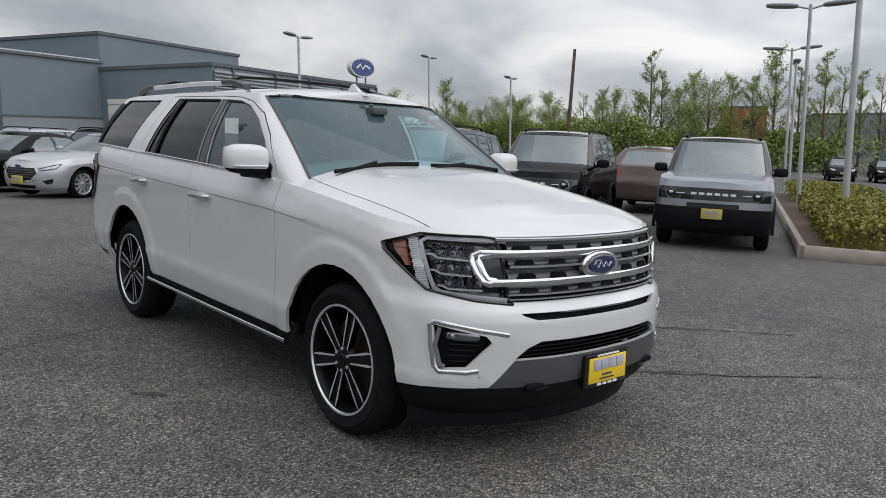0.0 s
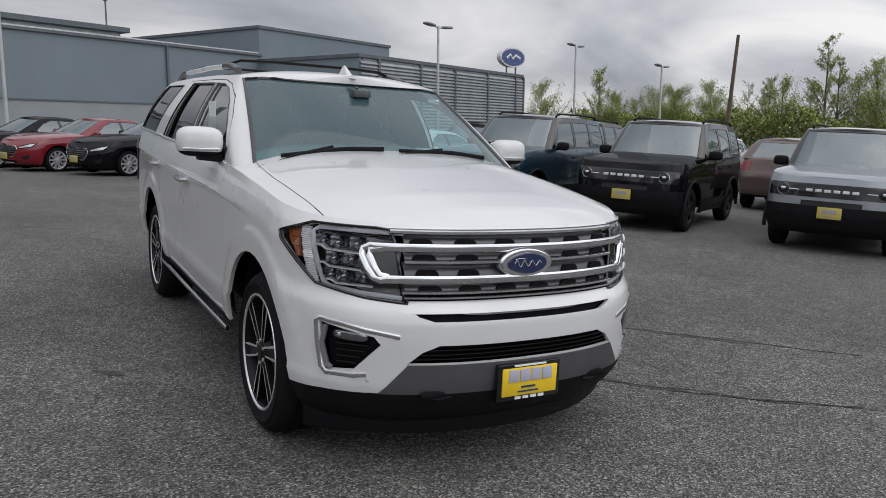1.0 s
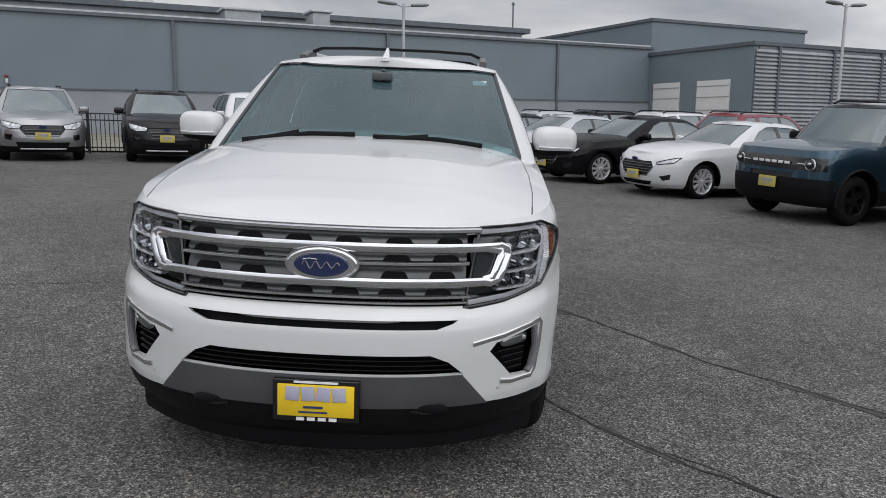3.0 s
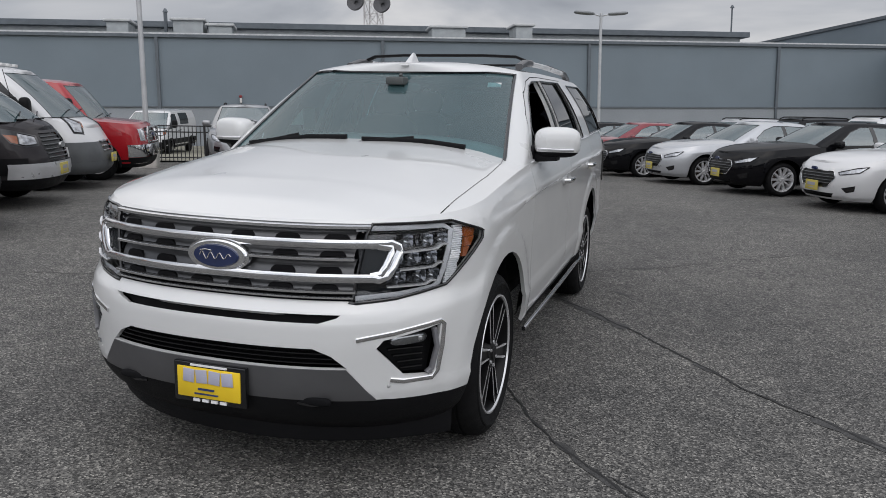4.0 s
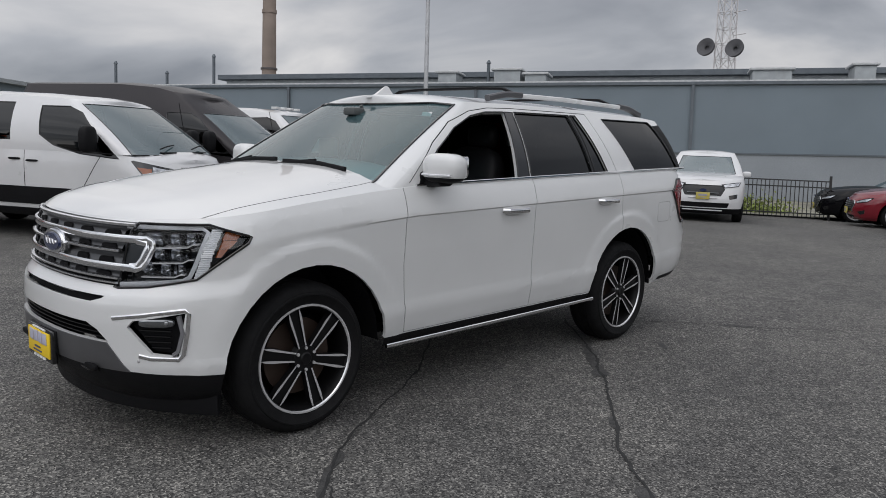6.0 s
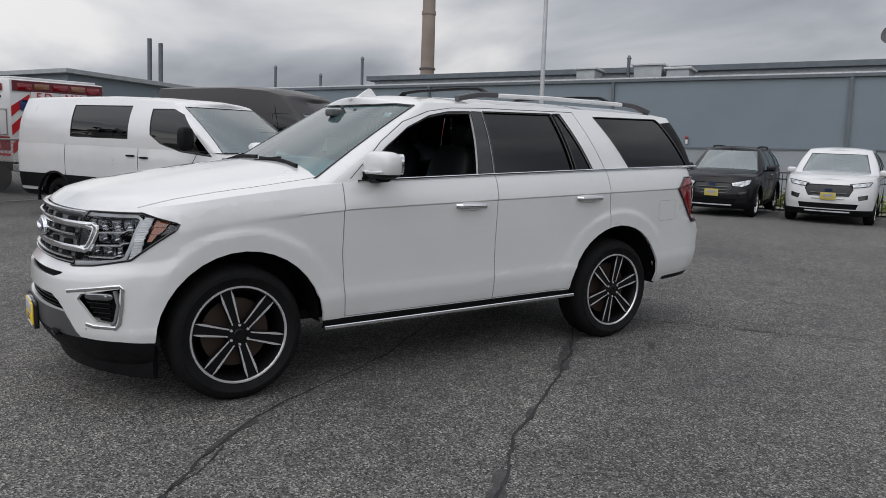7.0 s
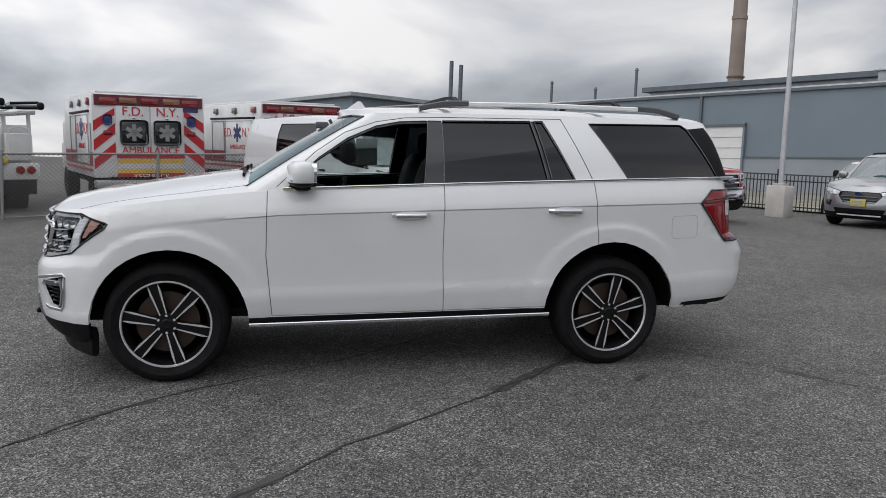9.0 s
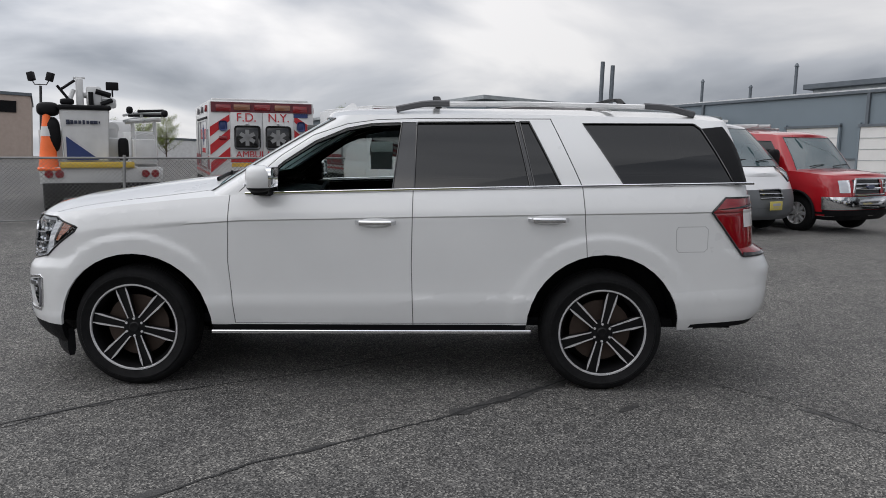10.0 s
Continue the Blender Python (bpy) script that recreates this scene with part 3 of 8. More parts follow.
HERO_N = 2.35
HERO = dict(
    wheelbase=3.112, tyre_r=0.405, rim_r=0.285, tyre_w=0.275, track_face=0.955, floor=0.42, step=0.04, nf=22, n_front=HERO_N,
    nose=[(0, -0.81), (0.05, -0.87), (0.10, -0.91), (0.16, -0.94), (0.25, -0.955), (0.45, -0.965), (0.55, -0.96), (0.60, -0.945), (0.64, -0.915), (0.67, -0.895), (0.95, -0.868), (1, -0.83)],
    tail=[(0, 4.24), (0.1, 4.31), (0.4, 4.33), (0.50, 4.28), (0.56, 4.19), (1, 4.14)],
    width=[(0, 0.93), (0.07, 0.962), (0.18, 0.980), (0.235, 0.987), (0.27, 0.9805), (0.36, 0.981), (0.6, 0.990), (0.80, 0.993), (0.812, 0.992), (0.822, 1.0), (0.845, 0.998), (0.93, 0.976), (1, 0.945)],
    levels=[0, 0.04, 0.08, 0.13, 0.18, 0.235, 0.27, 0.30, 0.33, 0.365, 0.4, 0.43, 0.46, 0.49, 0.52, 0.54, 0.56, 0.58, 0.6, 0.615, 0.63, 0.645, 0.66, 0.68, 0.7, 0.73, 0.76, 0.78, 0.80, 0.812, 0.822, 0.845, 0.88, 0.94, 0.975, 1.0],
    plan=[(-1, 0.975), (-0.3, 0.984), (0.6, 0.992), (1.6, 1.0), (3.0, 1.0), (3.9, 0.985), (4.3, 0.955)],
    bottom=[(-1, 0.235), (-0.7, 0.245), (-0.40, 0.26), (-0.2, 0.36), (0.5, 0.375), (2.6, 0.40), (3.6, 0.42), (4.3, 0.475)],
    top=[(-0.9, 1.125), (-0.75, 1.133), (-0.45, 1.155), (0, 1.215), (0.4, 1.26), (0.74, 1.29), (1.85, 1.33), (2.94, 1.365), (4.05, 1.395), (4.3, 1.39)],
    crown=[(-0.9, 0.0), (-0.83, 0.0), (-0.80, 0.018), (-0.72, 0.062), (-0.5, 0.10), (0, 0.115), (0.6, 0.125)],
    cap_front=0.68, cap_rear=0.33, hood_p=3.2, flares=[(0.025, 0.395, 0.60, 0.645, 0.012), (3.105, 0.425, 0.60, 0.645, 0.010)],
    cowl=0.50, glass_bow=0.30, roof_front=1.30, back_base=4.09, roof_rear=4.0, belt_w=0.935, roof_w=0.705, belt_from=0.62,
    roof=[(1.1, 1.785), (1.4, 1.815), (2.0, 1.828), (2.8, 1.83), (3.6, 1.82), (4.1, 1.79)], roof_crown=0.06, bulge=0.03, ng=12,
)


def hero_front(x, z):
    """Where the front of the hero's lower body lies."""
    S = HERO
    yf, wid = curve(S["nose"]), curve(S["width"])
    k = max(0.0, min(1.0, (z - 0.24) / (1.127 - 0.24)))
    q = min(0.999, abs(x) / (wid(k) * 0.977))
    return yf(k) + S["cap_front"] * (1 - (1 - q ** HERO_N) ** (1 / HERO_N))


def on_front(x, z, out=0.0):
    return Vector((x, hero_front(x, z) - out, z))


def hero():
    S = HERO
    car = thing("sport_utility_vehicle", "large pearl-white four-door sport utility vehicle with chrome grille", "car", SLOPE)
    b = Body(S)
    side = lambda f, c, z, t: z == 0 and abs(f.normal.x) > 0.25
    # the waist crease fades out over the front wing
    wid, zt, zb = (curve(S[k]) for k in ("width", "top", "bottom"))
    for v in {v for f in b.bm.faces if f[b.zone] == 0 for v in f.verts}:
        k = (v.co.z - zb(v.co.y)) / (zt(v.co.y) - zb(v.co.y))
        if 0.74 < k < 0.94 and v.co.y < 0.5:
            fade = min(1.0, (0.5 - v.co.y) / 0.5)
            soft = float(np.interp(k, (0.74, 0.84, 0.94), (wid(0.74), 0.990, wid(0.94))))
            v.co.x *= 1 + (soft / wid(k) - 1) * fade
    # wheel openings
    for poly in (arch(0.025, 0.395, 0.505), arch(3.105, 0.425, 0.505)):
        gone = cut(b.bm, b.faces(side), AY, AZ, poly)
        bmesh.ops.delete(b.bm, geom=gone, context="FACES")
    b.bm.normal_update()
    low = lambda f, c, z, t: z == 0 and t == ""
    front = lambda f, c, z, t: z == 0 and t == "" and c.y < -0.35
    # front fascia
    b.mark("grille_recess", front, AX, AZ, [(-0.60, 1.119), (0.60, 1.119), (0.555, 0.818), (-0.555, 0.818)])
    b.mark("upper_slot", front, AX, AZ, [(-0.53, 0.770), (0.53, 0.770), (0.515, 0.758), (0.45, 0.737), (-0.45, 0.737), (-0.515, 0.758)])
    b.mark("lower_grille", front, AX, AZ, [(-0.56, 0.552), (-0.50, 0.605), (-0.43, 0.635), (0.43, 0.635), (0.50, 0.605), (0.56, 0.552)])
    b.mark("skid_plate", front, AX, AZ, [(-0.555, 0.55), (0.555, 0.55), (0.66, 0.418), (-0.66, 0.418)])
    for D, s in ((DIAG_L, 1), (DIAG_R, -1)):
        mine = lambda f, c, z, t, s=s: z == 0 and t == "" and c.y < 0.0 and c.x * s > 0.2
        b.mark("headlamp", mine, D, AZ, [(-0.185, 1.116), (-0.20, 0.808), (-0.02, 0.826), (0.205, 0.868), (0.425, 1.035), (0.437, 1.066), (0.25, 1.122)])
        b.mark("fog_recess", mine, D, AZ, [(0.165, 0.715), (-0.085, 0.668), (-0.115, 0.635), (0.005, 0.515), (0.13, 0.505)])
        b.mark("front_lip", mine, D, AZ, [(-0.6, 0.419), (-0.16, 0.419), (0.20, 0.412), (0.42, 0.408), (0.42, 0.1), (-0.6, 0.1)])
    b.mark("front_lip", front, AX, AZ, [(-0.7, 0.418), (0.7, 0.418), (0.7, 0.1), (-0.7, 0.1)])
    # doors and side
    sides = lambda f, c, z, t: z == 0 and t == "" and abs(f.normal.x) > 0.4
    b.mark("sill", sides, AY, AZ, [(0.3, 0.2), (2.8, 0.2), (2.8, 0.452), (0.3, 0.428)])
    for p, q in (((0.66, 1.30), (0.645, 0.85)), ((0.645, 0.85), (0.68, 0.44)), ((1.85, 1.34), (1.842, 0.85)), ((1.842, 0.85), (1.855, 0.44)), ((2.945, 1.38), (2.985, 0.90)), ((0.68, 0.44), (1.86, 0.45)), ((1.86, 0.45), (2.7, 0.46))):
        b.mark("panel_gap", sides, AY, AZ, strip(p, q))
    b.mark("front_door", sides, AY, AZ, [(0.655, 1.31), (0.645, 0.85), (0.68, 0.43), (1.855, 0.44), (1.85, 1.36)])
    b.mark("rear_door", sides, AY, AZ, [(1.845, 1.36), (1.845, 0.44), (2.985, 0.44), (2.985, 0.92), (2.945, 1.39)])
    rear_l = lambda f, c, z, t: z == 0 and t == "" and c.y > 3.7
    b.mark("tail_lamp", rear_l, AY, AZ, [(3.78, 1.215), (3.865, 1.305), (4.3, 1.31), (4.3, 0.93), (4.0, 0.93)])
    b.mark("rear_lip", rear_l, AY, AZ, [(3.55, 0.3), (3.55, 0.452), (4.3, 0.51), (4.3, 0.3)])
    fuel = [(3.57, 1.115), (3.745, 1.12), (3.765, 1.10), (3.765, 0.975), (3.745, 0.955), (3.58, 0.95), (3.562, 0.97), (3.558, 1.095)]
    left_only = lambda f, c, z, t: z == 0 and t == "" and c.x > 0.5
    for p, q in zip(fuel, fuel[1:] + fuel[:1]):
        b.mark("fuel_gap", left_only, AY, AZ, strip(p, q, 0.004))
    # bonnet shut line, inboard of the wing edge
    hood = lambda f, c, z, t: z == 1 and t == ""
    hl = [(0.79, -0.70), (0.822, -0.52), (0.842, -0.25), (0.85, 0.1), (0.84, 0.42), (0.80, 0.70)]
    for s in (1, -1):
        for p, q in zip(hl, hl[1:]):
            b.mark("hood_gap", hood, AX, AY, strip((p[0] * s, p[1]), (q[0] * s, q[1]), 0.005))
    # cabin
    cab = lambda f, c, z, t: z == 2 and t == ""
    scr = lambda f, c, z, t: z == 2 and t == "" and c.y < 1.5 and f.normal.y < -0.25
    b.mark("windscreen", scr, AX, AZ, [(-0.866, 1.20), (0.866, 1.20), (0.692, 1.79), (0.56, 1.80), (-0.56, 1.80), (-0.692, 1.79)])
    cs = lambda f, c, z, t: z == 2 and t == "" and abs(f.normal.x) > 0.5 and c.y > 0.6
    b.mark("front_glass", cs, AY, AZ, [(0.79, 1.298), (1.715, 1.332), (1.765, 1.768), (1.56, 1.758), (1.40, 1.726), (1.20, 1.64), (1.0, 1.505), (0.82, 1.345)])
    b.mark("pillar_trim", cs, AY, AZ, [(1.718, 1.332), (1.852, 1.337), (1.862, 1.772), (1.767, 1.772)])
    b.mark("rear_glass", cs, AY, AZ, [(1.856, 1.338), (2.812, 1.370), (2.612, 1.784), (1.866, 1.772)])
    b.mark("quarter_glass", cs, AY, AZ, [(3.215, 1.385), (3.925, 1.405), (3.752, 1.75), (3.71, 1.782), (2.968, 1.775)])
    b.mark("rear_pillar_trim", lambda f, c, z, t: z == 2 and t == "" and c.y > 3.6, AY, AZ, [(3.928, 1.405), (4.11, 1.41), (3.90, 1.765), (3.755, 1.75)])
    b.mark("glass_divider", lambda f, c, z, t: z == 2 and t == "rear_glass", AY, AZ, strip((2.625, 1.36), (2.53, 1.80), 0.03))
    b.mark("pillar_gap", cs, AY, AZ, strip((2.945, 1.37), (2.755, 1.80)))
    frame_line = [(0.72, 1.31), (0.98, 1.545), (1.18, 1.678), (1.40, 1.755), (1.60, 1.786), (1.87, 1.796), (2.755, 1.803)]
    for p, q in zip(frame_line, frame_line[1:]):
        b.mark("pillar_gap", cs, AY, AZ, strip(p, q, 0.005))
    b.mark("sail_panel", lambda f, c, z, t: z == 2 and t == "front_glass", AY, AZ, [(0.70, 1.20), (0.965, 1.20), (0.965, 1.55), (0.70, 1.40)])
    bk = lambda f, c, z, t: z == 2 and t == "" and f.normal.y > 0.5
    b.mark("back_glass", bk, AX, AZ, [(-0.72, 1.42), (0.72, 1.42), (0.62, 1.76), (-0.62, 1.76)])
    b.rename("bonnet", lambda f, c, z, t: z == 1 and t == "")
    b.rename("roof", lambda f, c, z, t: z == 3 and t == "")
    b.rename("pillar_frame", lambda f, c, z, t: z == 2 and t == "")
    b.rename("bumper", lambda f, c, z, t: z == 0 and t == "" and c.y < 0.1 and c.z < 0.825)
    b.rename("shell", lambda f, c, z, t: z == 0 and t == "")
    L, R = (lambda c: c.x > 0), (lambda c: c.x <= 0)
    for w in (L, R):
        part("front_wing", b.get("shell", rim=0.02, want=lambda c, w=w: w(c) and c.y < 1.2), WHITE, car)
        part("rear_quarter", b.get("shell", rim=0.02, want=lambda c, w=w: w(c) and c.y >= 1.2), WHITE, car)
    part("front_bumper", b.get("bumper", rim=0.02), WHITE, car)
    part("bonnet", b.get("bonnet"), WHITE, car)
    part("roof", b.get("roof"), WHITE, car)
    part("cabin_frame", b.get("pillar_frame", rim=0.03), WHITE, car)
    for w in (L, R):
        part("front_door", b.get("front_door", rim=0.02, want=w), WHITE, car)
        part("rear_door", b.get("rear_door", rim=0.02, want=w), WHITE, car)
        part("side_sill", b.get("sill", want=w), BLACK_PLASTIC, car)
        if w is R:
            part("door_window", b.get("front_glass", -0.012, want=w), GLASS_SIDE, car)
        part("rear_door_window", b.get("rear_glass", -0.012, want=w), GLASS_DARK, car)
        part("quarter_window", b.get("quarter_glass", -0.006, want=w), GLASS_DARK, car)
        part("pillar_trim", b.get("pillar_trim", -0.006, want=w), BLACK_GLOSS, car)
        part("sail_panel", b.get("sail_panel", -0.004, want=w), BLACK_PLASTIC, car)
        part("glass_divider", b.get("glass_divider", -0.008, want=w), BLACK_GLOSS, car)
        part("rear_pillar_trim", b.get("rear_pillar_trim", 0.003, want=w), BLACK_PLASTIC, car)
        part("tail_lamp_seal", surround(b.get("tail_lamp", 0.006, want=w), 0.016, 0.014), BLACK_GLOSS, car)
        for g, o in (("front_glass", 0.010), ("rear_glass", 0.010), ("quarter_glass", 0.008)):
            part("window_seal", surround(b.get(g, want=w), 0.010, 0.008), BLACK_GLOSS, car)
        t = part("tail_lamp", b.get("tail_lamp", 0.012, rim=0.03, want=w), RED_LAMP, car, "red wraparound tail lamp")
        for nm, poly, material in (("reverse_light", [(3.985, 1.235), (4.3, 1.235), (4.3, 1.12), (4.0, 1.12)], mat("clear reverse lamp", (0.62, 0.60, 0.60), 0.15, coat=1.0)), ("lamp_shade", [(3.80, 1.232), (4.3, 1.30), (4.3, 1.275), (3.84, 1.232)], BLACK_GLOSS), ("lamp_tail", [(4.0, 0.955), (4.3, 0.955), (4.3, 0.93), (4.0, 0.93)], BLACK_GLOSS)):
            bm = b.get("tail_lamp", 0.016, want=w)
            keep = cut(bm, bm.faces[:], AY, AZ, poly)
            bmesh.ops.delete(bm, geom=[f for f in bm.faces if f not in keep], context="FACES")
            if len(bm.faces):
                part(nm, bm, material, t)
        lamp = new("headlight")
        lamp.parent = car
        lamp["label"] = "headlight with chrome reflectors under a clear lens"
        part("housing", b.get("headlamp", -0.045, want=w), BLACK_GLOSS, lamp)
        lens = part("lens", b.get("headlamp", 0.002, want=w), LENS, lamp)
        lens.visible_shadow = False
        part("seal", surround(b.get("headlamp", want=w), 0.012, 0.012), BLACK_GLOSS, lamp)
        s = 1 if w is L else -1
        headlamp_inside(lamp, s)
        fog(car, b, w, s)
    for w in (L, R):
        part("panel_gap", b.get("panel_gap", -0.004, want=w), mat("door shut line", (0.13, 0.13, 0.13), 0.6), car)
    for w in (L, R):
        part("bonnet_gap", b.get("hood_gap", -0.003, want=lambda c, w=w: w(c) and (c.y < -0.42 or c.y > 0.58)), INTERIOR, car)
        part("bonnet_gap", b.get("hood_gap", -0.002, want=lambda c, w=w: w(c) and -0.42 <= c.y <= 0.58), mat("shut line", (0.20, 0.20, 0.20), 0.6), car)
    part("fuel_flap_gap", b.get("fuel_gap", -0.002), mat("fine panel line", (0.35, 0.35, 0.35), 0.6), car)
    for w in (L, R):
        part("pillar_gap", b.get("pillar_gap", -0.003, want=w), INTERIOR, car)
    part("windscreen", b.get("windscreen", -0.004), GLASS_CLEAR, car)
    part("screen_seal", surround(b.get("windscreen"), 0.02, 0.012), BLACK_GLOSS, car)
    part("tailgate_glass", b.get("back_glass"), GLASS_DARK, car)
    part("front_lip", b.get("front_lip", rim=0.03), BLACK_PLASTIC, car)
    part("rear_lip", b.get("rear_lip", rim=0.03), BLACK_PLASTIC, car)
    bm = B()
    sweep(bm, [(x, -0.80 + 0.34 * (abs(x) / 0.86) ** 2.4, 0.275) for x in np.linspace(-0.86, 0.86, 17)], 0.19, 0.05)
    part("air_dam", bm, BLACK_PLASTIC, car)
    part("skid_plate", b.get("skid_plate", 0.006, rim=0.02), SATIN, car, "satin grey lower bumper insert")
    # near-black backs: the shade deep in the openings is put into the colour
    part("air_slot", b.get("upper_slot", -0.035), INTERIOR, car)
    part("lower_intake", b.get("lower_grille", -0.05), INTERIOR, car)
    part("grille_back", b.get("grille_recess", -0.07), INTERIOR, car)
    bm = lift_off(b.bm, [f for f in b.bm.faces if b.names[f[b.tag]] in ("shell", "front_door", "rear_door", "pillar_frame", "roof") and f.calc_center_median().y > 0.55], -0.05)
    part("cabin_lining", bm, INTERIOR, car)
    liners(S, car)
    # chrome strips along sill and waist
    wid, plan, zt, zb = (curve(S[k]) for k in ("width", "plan", "top", "bottom"))
    for s in (1, -1):
        bm = B()
        sweep(bm, [(s * 0.982 * plan(y), y, 0.385 + 0.024 * (y - 0.53) / 2.1) for y in np.linspace(0.53, 2.63, 12)], 0.024, 0.02)
        part("sill_strip", bm, CHROME, car)
        bm = B()
        ys = np.linspace(0.76, 4.06, 24)
        sweep(bm, [(s * (0.949 * min(1.0, plan(y))), y, zt(y) + 0.006) for y in ys], 0.016, 0.016)
        part("waist_strip", bm, CHROME, car)
        for y, z in ((1.61, 1.125), (2.725, 1.155)):
            h = new("door_handle")
            h.parent = car
            bm = B()
            x = s * 1.012
            sweep(bm, [(x - s * 0.006, y - 0.125, z), (x + s * 0.028, y - 0.10, z), (x + s * 0.034, y, z), (x + s * 0.028, y + 0.10, z), (x - s * 0.006, y + 0.125, z)], 0.03, 0.018)
            part("grip", bm, CHROME, h)
            bm = B()
            blob(bm, (s * 0.992, y, z - 0.004), (0.016, 0.19, 0.062), p=0.7)
            part("bowl", bm, WHITE, h)
        mirror(car, s)
    grille(car)
    roof_gear(car)
    cabin(car)
    wipers(car)
    wheels_for(car, S, (6, True, 0.021, 1), True)
    return car


def diag_point(s, a, z, out=0.0):
    """Point of the hero's front corner at the diagonal coordinate a."""
    best = min((abs((x + hero_front(x, z)) * 0.7071 - a), x) for x in np.linspace(0.2, 0.945, 300))[1]
    p = on_front(best, z)
    n = Vector((1, -1, 0)).normalized() * out
    return Vector((s * (p.x + n.x), p.y + n.y, z))


def dish(r, deep):
    """A hollow, square-cornered reflector bowl that opens towards +z."""
    bm = B()
    lathe(bm, [(-deep, 0.001), (-deep * 0.85, r * 0.45), (-deep * 0.4, r * 0.8), (0.0, r), (0.004, r * 1.06), (-deep * 0.5, r * 1.02)], 24, "Z")
    for v in bm.verts:
        # squared off like a tile
        h = math.hypot(v.co.x, v.co.y)
        k = h / max(1e-6, (abs(v.co.x) ** 5 + abs(v.co.y) ** 5) ** 0.2)
        v.co.x, v.co.y = v.co.x * k, v.co.y * k
    return bm


def headlamp_inside(lamp, s):
    facing = Vector((s * 0.62, -0.78, 0)).to_track_quat("Z", "Y").to_matrix().to_4x4()
    # bowls in pairs between bright shelves
    for z, r, cols in ((1.052, 0.027, (0.03, 0.115, 0.185)), (0.985, 0.030, (0.045, 0.125)), (0.912, 0.030, (-0.01, 0.075, 0.135))):
        for a in cols:
            o = part("reflector", dish(r, 0.03), mat("lamp chrome", (0.40, 0.41, 0.43), 0.16, 1.0), lamp)
            o.matrix_local = Matrix.Translation(diag_point(s, a, z, -0.012)) @ facing @ Matrix.Diagonal((1.25, 0.95, 1, 1))
            bm = B()
            blob(bm, diag_point(s, a, z, -0.034), (0.016, 0.016, 0.016), p=0.8)
            part("bulb", bm, BLACK_GLOSS, lamp)
    for z, a0, a1, drop in ((1.02, 0.0, 0.212, 0.012), (0.948, 0.0, 0.19, 0.010), (0.878, -0.05, 0.155, 0.006)):
        bm = B()
        sweep(bm, [diag_point(s, a, z - drop * (1 - (a - a0) / (a1 - a0)) + (0.012 if a > a1 - 0.03 else 0), -0.008) for a in np.linspace(a0, a1, 9)], 0.008, 0.04)
        part("shelf", bm, LAMP_IN, lamp)
    bm = B()
    pts = [diag_point(s, a, z, -0.006) for a, z in ((-0.15, 1.098), (0.05, 1.102), (0.215, 1.103), (0.245, 1.085), (0.225, 1.02), (0.195, 0.93), (0.172, 0.878), (0.14, 0.860), (0.0, 0.842), (-0.17, 0.826))]
    sweep(bm, pts, 0.009, 0.02, up=Vector((s, -1, 0)))
    part("light_guide", bm, mat("frosted light guide", (0.50, 0.51, 0.53), 0.25), lamp)
    # ribbed clear band along the outer edge
    for k in range(26):
        z = 1.096 - k * 0.0088
        a0 = 0.258 - (1.092 - z) * 0.30
        bm = B()
        sweep(bm, [diag_point(s, a0, z, -0.004), diag_point(s, a0 + 0.024, z, -0.003), diag_point(s, a0 + 0.050, z, -0.004)], 0.0082, 0.012)
        part("ribbed_reflector", bm, mat("ribbed lamp band", (0.80, 0.81, 0.83), 0.2, 0.2), lamp)
    bm = B()
    for z0, z1, a0, a1 in ((1.088, 1.050, 0.324, 0.400), (1.048, 1.012, 0.314, 0.378), (1.010, 0.972, 0.302, 0.340)):
        q = [diag_point(s, a0, z0, 0.0), diag_point(s, a1, z0, 0.0), diag_point(s, a1 - 0.03, z1, 0.0), diag_point(s, a0 - 0.01, z1, 0.0)]
        r = [p - Vector((s, 0, 0)) * 0.01 for p in q]
        vs = [bm.verts.new(p) for p in q + r]
        for i in ((0, 1, 2, 3), (4, 5, 6, 7), (0, 1, 5, 4), (1, 2, 6, 5), (2, 3, 7, 6), (3, 0, 4, 7)):
            bm.faces.new([vs[k] for k in i])
    bmesh.ops.recalc_face_normals(bm, faces=bm.faces[:])
    part("side_marker", bm, AMBER, lamp, "amber side marker")


